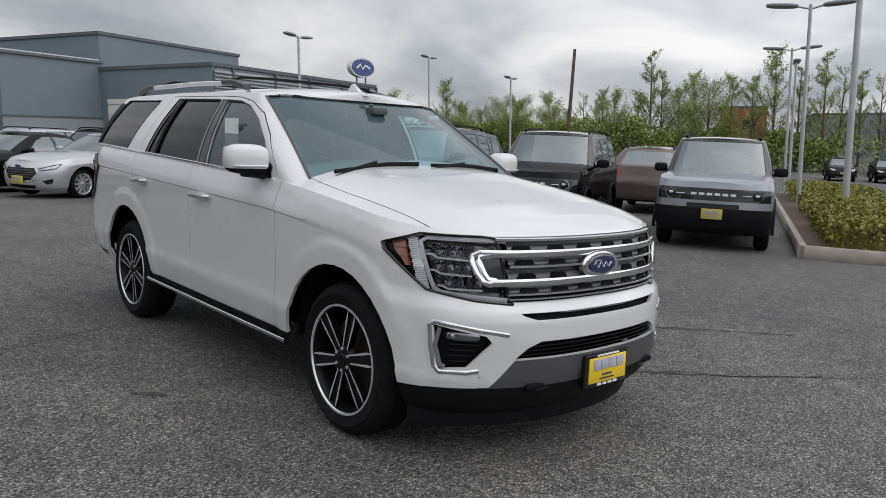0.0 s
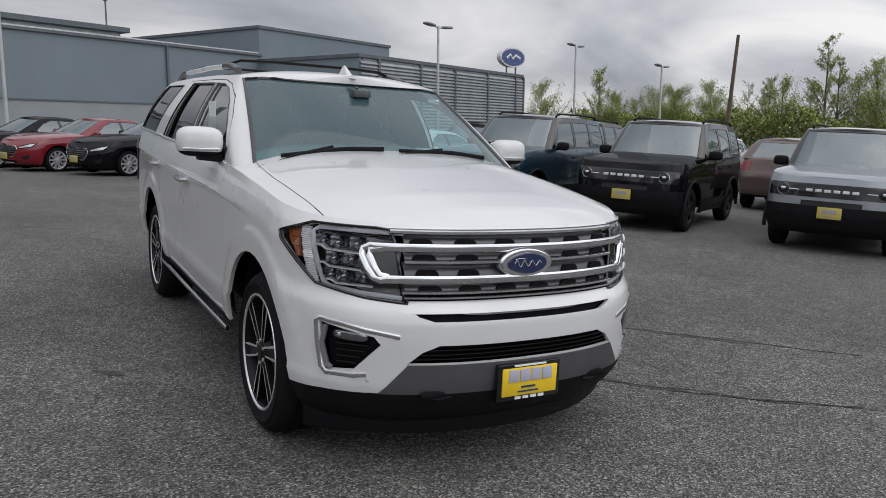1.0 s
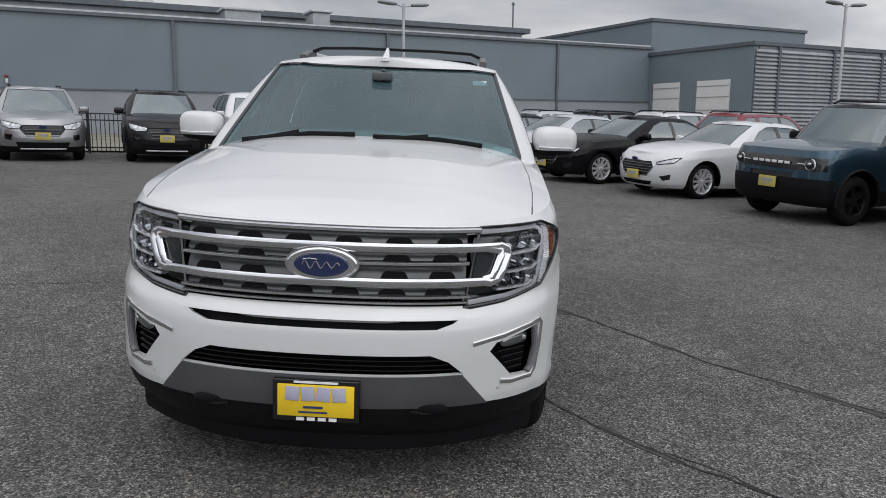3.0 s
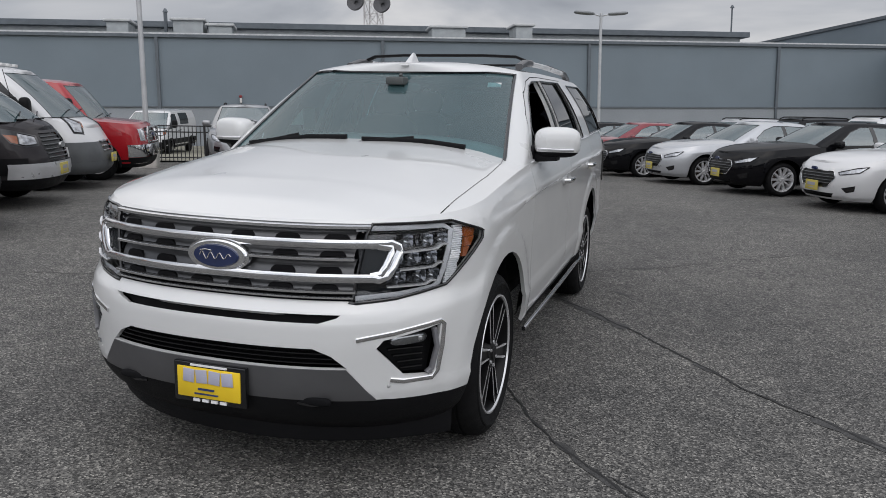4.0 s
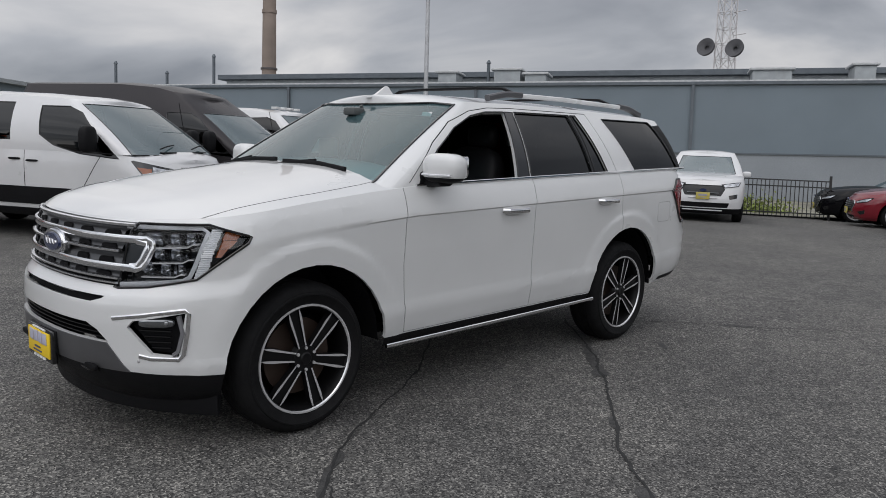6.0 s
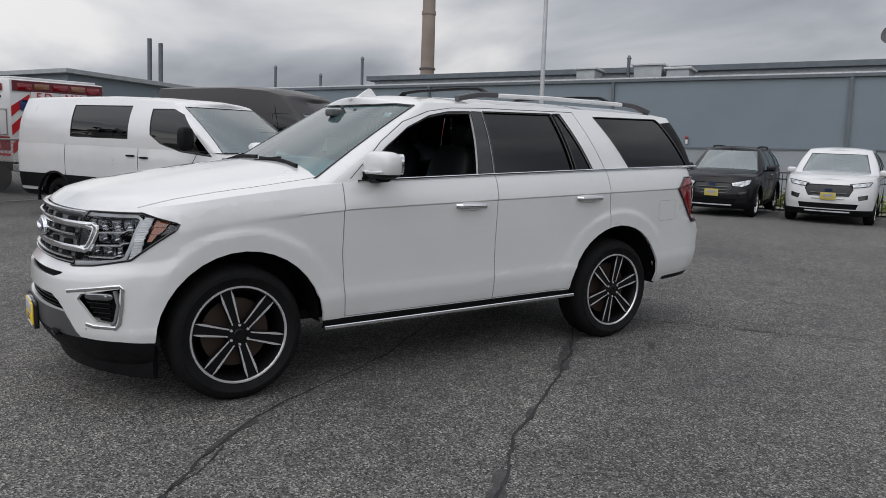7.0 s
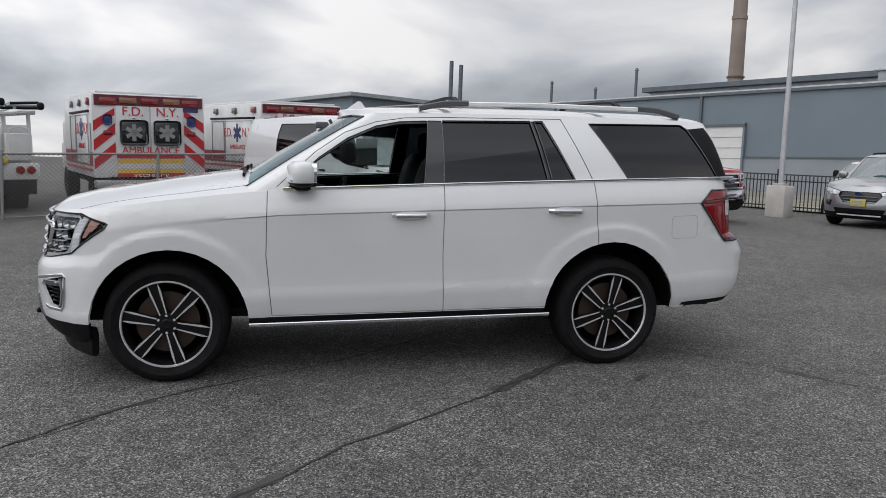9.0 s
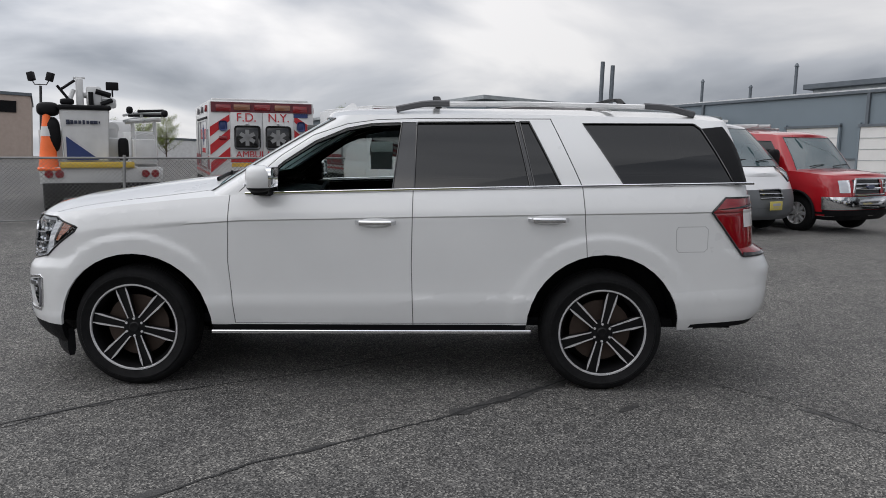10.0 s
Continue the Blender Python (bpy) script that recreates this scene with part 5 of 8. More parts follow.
    # mirrors, handles, plate
    for s in (1, -1):
        bm = B()
        mx, my, mz = S["mirror"]
        blob(bm, (s * mx, my, mz), S.get("mirror_size", (0.22, 0.13, 0.15)), p=0.6)
        rod(bm, (s * (mx - 0.15), my + 0.03, mz - 0.06), (s * mx, my, mz - 0.04), 0.025, n=8)
        part("door_mirror", bm, S.get("mirror_mat", BLACK_PLASTIC) or colour, car)
        for y, z in S.get("handles", ()):
            bm = B()
            blob(bm, (s * (S["handle_x"]), y, z), (0.035, 0.20, 0.032), p=0.6)
            part("door_handle", bm, S.get("handle_mat", CHROME), car)
    if "plate" in S:
        y, z = S["plate"]
        p = new("number_plate")
        p.parent = car
        bm = B()
        box(bm, (0, y, z), (0.32, 0.02, 0.165), 0.004)
        part("plate", bm, mat("pale yellow dealer plate", (0.46, 0.38, 0.09), 0.5), p)
        bm = B()
        box(bm, (0, y - 0.012, z + 0.02), (0.2, 0.004, 0.05))
        box(bm, (0, y - 0.012, z - 0.04), (0.13, 0.004, 0.014))
        part("lettering_bar", bm, mat("grey print", (0.3, 0.3, 0.34), 0.6), p)
    for nm, fn, material in S.get("extra", ()):
        bm = B()
        fn(bm)
        bmesh.ops.recalc_face_normals(bm, faces=bm.faces[:])
        part(nm, bm, material, car)
    for z, wx, h, material in S.get("front_bars", ()):
        bm = B()
        sweep(bm, [(q * wx, nose_at(S, q * wx, z) - 0.004, z) for q in np.linspace(-1, 1, 15)], h, 0.03)
        part("grille_bar", bm, material, car)
    if S.get("arch_black"):
        for y in (0.0, wb):
            for s in (1, -1):
                bm = B()
                r, x = S["tyre_r"] + S.get("gap", 0.065) + 0.02, S["arch_black"]
                sweep(bm, [(s * x, y + r * math.cos(a), S["tyre_r"] * 0.97 + r * math.sin(a)) for a in np.linspace(-0.15, math.pi + 0.15, 17)], 0.055, 0.035, up=(s, 0, 0))
                part("arch_trim", bm, BLACK_PLASTIC, car)
    if "wiper" in S:
        y0, z0, y1, z1 = S["wiper"]
        for x0, x1 in ((0.10, 0.62), (-0.62, -0.10)):
            bm = B()
            sweep(bm, [(x0, y0, z0), ((x0 + x1) / 2, (y0 + y1) / 2, (z0 + z1) / 2 + 0.01), (x1, y1, z1)], 0.016, 0.016)
            part("wiper", bm, BLACK_PLASTIC, car)
    wheels_for(car, S, style)
    return car


def recolour(car, old, fresh):
    """Give a copy its own paint."""
    for o in car.children_recursive:
        for sl in o.material_slots if o.type == "MESH" else ():
            if sl.material == old:
                sl.link = "OBJECT"
                sl.material = fresh
    return car


def rails(x, y0, y1, z):
    def fn(bm):
        for s in (1, -1):
            sweep(bm, [(s * x, y0, z - 0.05), (s * x, y0 + 0.12, z), (s * x, (y0 + y1) / 2, z + 0.012), (s * x, y1 - 0.12, z), (s * x, y1, z - 0.05)], 0.035, 0.04)
    return fn


def oval(y, z, a, h, d=0.03):
    def fn(bm):
        prism(bm, [(a * math.cos(t), h * math.sin(t)) for t in np.linspace(0, 2 * math.pi, 24)[:-1]], d, Matrix.Translation((0, y, z)) @ Matrix.Rotation(radians(90), 4, "X"))
    return fn


def bars(items):
    """Small blocks: centre and size."""
    def fn(bm):
        for c, s in items:
            box(bm, c, s, min(s) * 0.2)
    return fn


NAVY = mat("navy enamel", (0.012, 0.022, 0.075), 0.2, coat=1.0)
GRILLE_DARK = mat("dark grille", (0.012, 0.012, 0.013), 0.35, bump=0.6, bump_size=90)

SEDAN = dict(
    wheelbase=2.85, tyre_r=0.335, rim_r=0.235, tyre_w=0.22, track_face=0.86, floor=0.25, step=0.09, nf=14, nr=8,
    nose=[(0, -0.82), (0.12, -0.90), (0.45, -0.945), (0.7, -0.93), (0.9, -0.88), (1, -0.80)],
    tail=[(0, 3.74), (0.2, 3.86), (0.55, 3.9), (0.8, 3.86), (1, 3.82)],
    width=[(0, 0.85), (0.12, 0.90), (0.3, 0.915), (0.6, 0.925), (0.8, 0.92), (1, 0.87)],
    levels=[0, 0.1, 0.2, 0.3, 0.4, 0.5, 0.6, 0.7, 0.8, 0.88, 0.95, 1.0],
    plan=[(-1, 0.95), (0, 0.985), (1.4, 1.0), (2.9, 0.99), (3.9, 0.93)],
    bottom=[(-1, 0.19), (3.4, 0.2), (3.9, 0.28)],
    top=[(-0.95, 0.755), (-0.7, 0.815), (-0.3, 0.885), (0.3, 0.945), (0.8, 0.97), (2.0, 0.99), (3.0, 1.01), (3.5, 1.02), (3.9, 0.99)],
    crown=[(-0.95, 0.02), (-0.6, 0.06), (0, 0.08), (0.9, 0.07)], cap_front=0.75, cap_rear=0.55, n_front=2.4, n_rear=2.6,
    cowl=0.72, glass_bow=0.34, roof_front=1.45, back_base=3.30, roof_rear=2.62, belt_w=0.855, roof_w=0.575, belt_from=0.75, deck=3.3,
    roof=[(1.2, 1.385), (1.7, 1.425), (2.3, 1.42), (2.8, 1.375)], roof_crown=0.045, bulge=0.04, belt_z=0.98,
    windows=[[(1.10, 1.00), (1.93, 1.02), (1.93, 1.375), (1.72, 1.365), (1.45, 1.27)], [(2.0, 1.02), (2.78, 1.045), (2.72, 1.25), (2.5, 1.355), (2.0, 1.375)], [(2.83, 1.05), (3.06, 1.06), (2.78, 1.23)]],
    black_pillars=[[(1.93, 1.02), (2.0, 1.02), (2.0, 1.375), (1.93, 1.375)]],
    screen=[(-0.74, 0.90), (0.74, 0.90), (0.545, 1.385), (-0.545, 1.385)], rear_screen=[(-0.66, 1.04), (0.66, 1.04), (0.52, 1.36), (-0.52, 1.36)],
    front=[("grille", [(-0.38, 0.665), (-0.45, 0.57), (-0.32, 0.40), (0.32, 0.40), (0.45, 0.57), (0.38, 0.665)], GRILLE_DARK, -0.02), ("lower_intake", [(-0.42, 0.30), (0.42, 0.30), (0.36, 0.225), (-0.36, 0.225)], BLACK_PLASTIC, -0.02)],
    lamps=[[(-0.25, 0.655), (0.02, 0.735), (0.20, 0.765), (0.07, 0.665), (-0.22, 0.615)]],
    lamp_dark=[[(-0.18, 0.40), (0.03, 0.455), (0.02, 0.36), (-0.10, 0.325)]],
    gaps=[((0.95, 0.96), (0.93, 0.3)), ((1.97, 1.0), (1.97, 0.3)), ((2.8, 1.03), (2.62, 0.6))], tail_lamp=[(3.35, 0.88), (4, 0.92), (4, 0.76), (3.45, 0.76)],
    mirror=(0.98, 1.05, 1.03), mirror_mat=None, handles=((1.78, 0.87), (2.62, 0.89)), handle_x=0.935, handle_mat=BLACK_GLOSS, plate=(-0.965, 0.41), seat_rows=(1.65,),
    front_bars=[(z, w, 0.010, BAR_GREY) for z, w in ((0.62, 0.40), (0.57, 0.43), (0.52, 0.40), (0.47, 0.36))],
    extra=[("emblem", oval(-0.925, 0.70, 0.07, 0.03), NAVY), ("grille_frame", lambda bm: sweep(bm, [(x, nose_at(SEDAN, x, z) - 0.004, z) for x, z in ((-0.385, 0.668), (-0.45, 0.60), (-0.45, 0.55), (-0.33, 0.398), (0.0, 0.396), (0.33, 0.398), (0.45, 0.55), (0.45, 0.60), (0.385, 0.668), (0.0, 0.67))], 0.016, 0.018, up=(0, -1, 0), closed=True), CHROME)],
)

BRONCO = dict(
    wheelbase=2.67, tyre_r=0.362, rim_r=0.235, tyre_w=0.235, track_face=0.90, floor=0.35, step=0.09, nf=14, nr=8, gap=0.075,
    nose=[(0, -0.68), (0.1, -0.80), (0.35, -0.84), (0.6, -0.83), (0.85, -0.815), (1, -0.77)],
    tail=[(0, 3.40), (0.15, 3.5), (0.5, 3.52), (1, 3.48)],
    width=[(0, 0.87), (0.12, 0.915), (0.4, 0.935), (0.75, 0.94), (0.9, 0.93), (1, 0.90)],
    levels=[0, 0.08, 0.16, 0.25, 0.35, 0.45, 0.55, 0.65, 0.75, 0.85, 0.93, 1.0],
    plan=[(-1, 0.965), (0, 0.99), (1.4, 1.0), (2.9, 0.99), (3.6, 0.96)],
    bottom=[(-1, 0.26), (3.0, 0.28), (3.6, 0.34)],
    top=[(-0.85, 1.00), (-0.6, 1.05), (0, 1.105), (0.7, 1.135), (2.0, 1.145), (3.6, 1.16)],
    crown=[(-0.85, 0.01), (-0.6, 0.03), (0, 0.045), (0.9, 0.05)], cap_front=0.42, cap_rear=0.3, n_front=3.2, hood_p=6,
    cowl=0.60, glass_bow=0.22, roof_front=1.06, back_base=3.46, roof_rear=3.32, belt_w=0.885, roof_w=0.72, belt_from=0.62,
    roof=[(0.9, 1.665), (1.4, 1.70), (2.4, 1.71), (3.4, 1.68)], roof_crown=0.04, bulge=0.02, belt_z=1.14,
    windows=[[(0.92, 1.17), (1.72, 1.175), (1.72, 1.62), (1.10, 1.60)], [(1.80, 1.175), (2.52, 1.18), (2.52, 1.62), (1.80, 1.625)], [(2.64, 1.21), (3.26, 1.21), (3.22, 1.60), (2.64, 1.62)]],
    black_pillars=[[(1.72, 1.175), (1.80, 1.175), (1.80, 1.62), (1.72, 1.62)]], black_cab=True,
    screen=[(-0.80, 1.04), (0.80, 1.04), (0.675, 1.655), (-0.675, 1.655)], rear_screen=[(-0.68, 1.2), (0.68, 1.2), (0.6, 1.6), (-0.6, 1.6)],
    front=[("grille_panel", [(-0.86, 0.935), (0.86, 0.935), (0.86, 0.755), (-0.86, 0.755)], BLACK_GLOSS, 0.004), ("bumper_intake", [(-0.40, 0.71), (0.40, 0.71), (0.40, 0.64), (-0.40, 0.64)], GRILLE_DARK, -0.015)],
    black_roof=BLACK_GLOSS, lip=0.645, clad=0.49, arch_black=0.928, tail_lamp=[(3.30, 1.06), (4, 1.06), (4, 0.80), (3.34, 0.80)],
    gaps=[((0.74, 1.1), (0.74, 0.5)), ((1.76, 1.12), (1.76, 0.45)), ((2.58, 1.12), (2.55, 0.75))],
    mirror=(1.02, 0.86, 1.19), mirror_size=(0.23, 0.13, 0.16), handles=((1.60, 0.98), (2.42, 0.99)), handle_x=0.945, handle_mat=BLACK_PLASTIC, plate=(-0.885, 0.56), seat_rows=(1.5, 2.35),
    extra=[("roof_rail", rails(0.64, 1.25, 3.25, 1.90), BLACK_PLASTIC),
           ("grille_lettering_bar", bars([((-0.30 + k * 0.12, -0.85, 0.916), (0.085, 0.02, 0.04)) for k in range(6)]), mat("pale grille bars", (0.66, 0.66, 0.66), 0.5))],
)


def round_lamps(car, x, y, z, r):
    """Round headlights set in a dark panel."""
    for s in (1, -1):
        h = new("headlight")
        h.parent = car
        bm = B()
        lathe(bm, [(0.0, r), (-0.03, r), (-0.03, r - 0.018), (0.0, r - 0.02)], 28, "Z")
        o = part("light_ring", bm, mat("lamp ring", (0.75, 0.77, 0.8), 0.2), h)
        o.matrix_local = Matrix.Translation((s * x, y, z)) @ Matrix.Rotation(radians(-90), 4, "X") @ Matrix.Rotation(radians(180), 4, "X")
        bm = B()
        blob(bm, (s * x, y + 0.012, z), (r * 1.8, 0.04, r * 1.8), p=0.95)
        part("lamp_glass", bm, BLACK_GLOSS, h)
        bm = B()
        blob(bm, (s * x, y - 0.004, z + r * 0.1), (r * 0.8, 0.03, r * 0.5), p=0.8)
        part("projector", bm, LAMP_IN, h)
        bm = B()
        sweep(bm, [(s * (x - r * 2.6), y + 0.0, z), (s * (x - r), y, z)], 0.012, 0.02)
        part("lamp_bar", bm, mat("lamp ring", (0.75, 0.77, 0.8), 0.2), h)


SUV = dict(
    wheelbase=2.80, tyre_r=0.36, rim_r=0.245, tyre_w=0.235, track_face=0.895, floor=0.33, step=0.09, nf=14, nr=8, gap=0.07,
    nose=[(0, -0.74), (0.12, -0.84), (0.4, -0.885), (0.65, -0.86), (0.85, -0.82), (1, -0.74)],
    tail=[(0, 3.52), (0.15, 3.62), (0.5, 3.66), (0.7, 3.6), (1, 3.54)],
    width=[(0, 0.88), (0.12, 0.925), (0.4, 0.945), (0.75, 0.95), (0.9, 0.935), (1, 0.90)],
    levels=[0, 0.08, 0.16, 0.25, 0.35, 0.45, 0.55, 0.65, 0.75, 0.85, 0.93, 1.0],
    plan=[(-1, 0.955), (0, 0.985), (1.4, 1.0), (2.9, 0.99), (3.7, 0.95)],
    bottom=[(-1, 0.22), (3.0, 0.27), (3.7, 0.34)],
    top=[(-0.9, 0.92), (-0.6, 0.98), (0, 1.04), (0.7, 1.08), (2.0, 1.12), (3.0, 1.17), (3.7, 1.18)],
    crown=[(-0.9, 0.02), (-0.6, 0.05), (0, 0.075), (0.9, 0.07)], cap_front=0.62, cap_rear=0.4, n_front=2.6,
    cowl=0.62, glass_bow=0.30, roof_front=1.25, back_base=3.50, roof_rear=3.15, belt_w=0.885, roof_w=0.64, belt_from=0.65,
    roof=[(1.0, 1.60), (1.5, 1.645), (2.3, 1.65), (3.3, 1.60)], roof_crown=0.05, bulge=0.035, belt_z=1.1,
    windows=[[(0.95, 1.13), (1.76, 1.155), (1.76, 1.60), (1.5, 1.585), (1.25, 1.48)], [(1.84, 1.16), (2.62, 1.19), (2.58, 1.585), (1.84, 1.60)], [(2.72, 1.21), (3.25, 1.26), (3.05, 1.54), (2.70, 1.575)]],
    black_pillars=[[(1.76, 1.155), (1.84, 1.16), (1.84, 1.60), (1.76, 1.60)]],
    screen=[(-0.79, 1.02), (0.79, 1.02), (0.605, 1.60), (-0.605, 1.60)], rear_screen=[(-0.66, 1.22), (0.66, 1.22), (0.54, 1.56), (-0.54, 1.56)],
    front=[("grille", [(-0.40, 0.84), (0.40, 0.84), (0.46, 0.74), (0.36, 0.62), (-0.36, 0.62), (-0.46, 0.74)], GRILLE_DARK, -0.02), ("lower_intake", [(-0.55, 0.46), (0.55, 0.46), (0.50, 0.35), (-0.50, 0.35)], BLACK_PLASTIC, -0.02)],
    lamps=[[(-0.26, 0.84), (0.05, 0.905), (0.22, 0.93), (0.12, 0.81), (-0.05, 0.75), (-0.25, 0.765)]], lamp_dark=[[(-0.12, 0.62), (0.05, 0.64), (0.05, 0.52), (-0.10, 0.50)]],
    lip=0.34, clad=0.36, arch_black=0.932, tail_lamp=[(3.25, 1.12), (4, 1.14), (4, 0.92), (3.32, 0.92)],
    gaps=[((0.80, 1.06), (0.80, 0.4)), ((1.80, 1.12), (1.80, 0.4)), ((2.66, 1.16), (2.60, 0.75))],
    mirror=(1.02, 0.95, 1.17), mirror_mat=None, handles=((1.62, 1.0), (2.46, 1.02)), handle_x=0.955, plate=(-0.91, 0.60), seat_rows=(1.6, 2.45),
    extra=[("emblem", oval(-0.885, 0.80, 0.08, 0.034), NAVY), ("roof_rail", rails(0.56, 1.5, 3.1, 1.692), BLACK_PLASTIC),
           ],
    front_bars=[(0.735, 0.37, 0.02, BAR_GREY), (0.67, 0.33, 0.016, BAR_GREY), (0.60, 0.34, 0.018, CHROME), (0.31, 0.46, 0.03, ALU)],
)

VAN = dict(
    side_glass=GLASS_DARK, wheelbase=3.30, tyre_r=0.345, rim_r=0.215, tyre_w=0.235, track_face=0.94, floor=0.38, step=0.12, nf=14, nr=8, gap=0.08,
    nose=[(0, -0.86), (0.12, -0.96), (0.35, -1.0), (0.6, -0.98), (0.85, -0.90), (1, -0.80)],
    tail=[(0, 4.30), (0.1, 4.38), (1, 4.38)],
    width=[(0, 0.90), (0.1, 0.97), (0.4, 1.01), (0.8, 1.02), (1, 1.0)],
    levels=[0, 0.08, 0.16, 0.25, 0.35, 0.45, 0.55, 0.65, 0.75, 0.85, 0.93, 1.0],
    plan=[(-1, 0.955), (0, 0.985), (1.0, 1.0), (4.5, 1.0)],
    bottom=[(-1, 0.27), (0.5, 0.32), (4.5, 0.36)],
    top=[(-1, 1.02), (-0.85, 1.09), (-0.6, 1.18), (-0.3, 1.23), (0.1, 1.24), (4.5, 1.25)],
    crown=[(-1, 0.03), (-0.85, 0.055), (-0.65, 0.09), (-0.4, 0.11), (0.6, 0.12)], cap_front=0.62, cap_rear=0.15, n_front=2.7, hood_p=2.6,
    cowl=-0.46, glass_bow=0.36, roof_front=0.52, back_base=4.36, roof_rear=4.30, back_bow=0.12, belt_w=0.985, roof_w=0.80, belt_from=-0.30,
    roof=[(0.3, 1.90), (0.7, 1.96), (1.4, 2.0), (2.4, 2.02), (4.4, 2.0)], roof_crown=0.06, bulge=0.06, belt_z=1.24,
    windows=[[(-0.28, 1.17), (0.35, 1.22), (0.78, 1.32), (1.02, 1.46), (1.06, 1.86), (0.60, 1.86), (0.38, 1.78)], [(1.52, 1.38), (2.90, 1.38), (2.90, 1.90), (1.52, 1.90)]],
    screen=[(-0.925, 1.235), (0.925, 1.235), (0.755, 1.90), (-0.755, 1.90)],
    front=[("grille", [(-0.38, 1.07), (0.38, 1.07), (0.45, 0.93), (0.40, 0.69), (-0.40, 0.69), (-0.45, 0.93)], GRILLE_DARK, -0.02)],
    lamps=[[(-0.19, 1.03), (-0.20, 0.93), (0.0, 0.915), (0.10, 0.93), (0.10, 1.09)]],
    lamp_dark=[[(-0.24, 1.04), (-0.24, 0.90), (0.0, 0.885), (0.22, 0.95), (0.36, 1.15), (0.33, 1.16)]],
    lamp_amber=[[(0.11, 0.94), (0.20, 0.96), (0.29, 1.07), (0.11, 1.05)]], front_bars=[(z, w, 0.014, BAR_GREY) for z, w in ((1.02, 0.37), (0.97, 0.40), (0.91, 0.42), (0.85, 0.42), (0.79, 0.40), (0.73, 0.38))],
    wiper=(-0.66, 1.32, -0.50, 1.37), arch_black=1.005, band=(0.50, 0.74), lip=0.62, clad=0.44, tail_lamp=[(4.3, 1.5), (5, 1.5), (5, 1.0), (4.3, 1.0)],
    gaps=[((0.02, 1.18), (0.30, 0.75)), ((1.26, 1.90), (1.26, 0.5)), ((3.02, 1.24), (3.02, 0.55))],
    glass_zones=(0, 2), mirror=(1.16, 0.06, 1.42), mirror_size=(0.24, 0.17, 0.36), handles=((1.12, 1.10), (1.42, 1.12)), handle_x=1.025, handle_mat=BLACK_PLASTIC, plate=(-1.03, 0.55), seat_rows=(1.15,),
    extra=[("emblem", oval(-1.0, 0.90, 0.10, 0.042), STEEL), 
           ("hood_vent", bars([((s * 0.36, -0.60, 1.268), (0.30, 0.06, 0.015)) for s in (1, -1)]), BLACK_PLASTIC),
           ("antenna", lambda bm: rod(bm, (0.72, -0.15, 1.3), (0.74, 0.0, 2.0), 0.006, n=6), BLACK_PLASTIC)],
)


def variant(S, **kw):
    return {**S, **kw}


# ---- ground ----
def ground_sheet():
    bm = B()
    ax = [-900, -400, -200, -110, -80] + [x for x in range(-70, 71, 5)] + [80, 110, 200, 400, 900]
    rows = [[bm.verts.new((x, y, gz(x, y))) for x in ax] for y in ax]
    for p, q in zip(rows, rows[1:]):
        for k in range(len(ax) - 1):
            bm.faces.new((p[k], p[k + 1], q[k + 1], q[k]))
    return tagged(part("ground", bm, ASPHALT, angle=80), "worn grey asphalt lot with stains", "ground", kind="structure")


ground_sheet()


def wall_run(name, u0, u1, v0, v1, top, material, label, base=None, band=None, low=-1.5):
    """A solid block of building between grid lines, with real thickness down to below the ground."""
    z0 = min(gz(*xy(u, v)) for u in (u0, u1) for v in (v0, v1)) + low
    t = thing(name, label, "building", Matrix.Translation((0, 0, 0)) @ pose(0, 0, 0, 0, 0, AXIS), kind="structure")
    bm = B()
    box(bm, ((u0 + u1) / 2, (v0 + v1) / 2, (z0 + top) / 2), (u1 - u0, v1 - v0, top - z0))
    part("wall", bm, material, t, flat=True)
    return t


def coping(t, u0, u1, v0, v1, z, h=0.22, over=0.12, m=None):
    bm = B()
    box(bm, ((u0 + u1) / 2, (v0 + v1) / 2, z + h / 2), (u1 - u0 + over * 2, v1 - v0 + over * 2, h), 0.02)
    part("coping", bm, m or COPING, t, flat=True)


def slab(t, name, c, s, material, bevel=0.0, label=""):
    bm = B()
    box(bm, c, s, bevel)
    return part(name, bm, material, t, label, flat=not bevel)


# main hall, its clerestory and its two front blocks
WALL_V = 34.0
hall = wall_run("showroom_hall", -38, 31, WALL_V, 58, 5.95, WALL_GREY, "long grey panelled workshop hall with pale base")
coping(hall, -38, 31, WALL_V, 58, 5.95, 0.16, 0.14)
slab(hall, "roof_edge", (-3.5, WALL_V + 0.3, 6.16), (69, 0.5, 0.07), mat("pale roof sheet edge", (0.50, 0.51, 0.51), 0.55, vary=0.15, size=6.0))
bell = new("alarm_bell")
bell.parent = hall
slab(bell, "dome", (-3.33, WALL_V - 0.12, 3.30), (0.16, 0.14, 0.13), mat("red bell", (0.20, 0.012, 0.015), 0.4), 0.05)
slab(bell, "back_plate", (-3.33, WALL_V - 0.06, 3.12), (0.10, 0.1, 0.22), DOOR_WHITE, 0.02)
slab(hall, "base_band", (-3.5, WALL_V - 0.03, 1.2), (69, 0.06, 3.2), WALL_BAND)
slab(hall, "band_ledge", (-3.5, WALL_V - 0.06, 2.83), (69, 0.12, 0.07), COPING)
for k in range(-5, 4):
    slab(hall, "downpipe", (13.8 + k * 10.4 - (0 if k > -4 else 0), WALL_V - 0.07, 3.4), (0.14, 0.12, 5.2), COPING)
clere = wall_run("clerestory", -24.5, 25, 39.2, 52, 7.06, ROOF_METAL, "low clerestory roof tier above the hall")
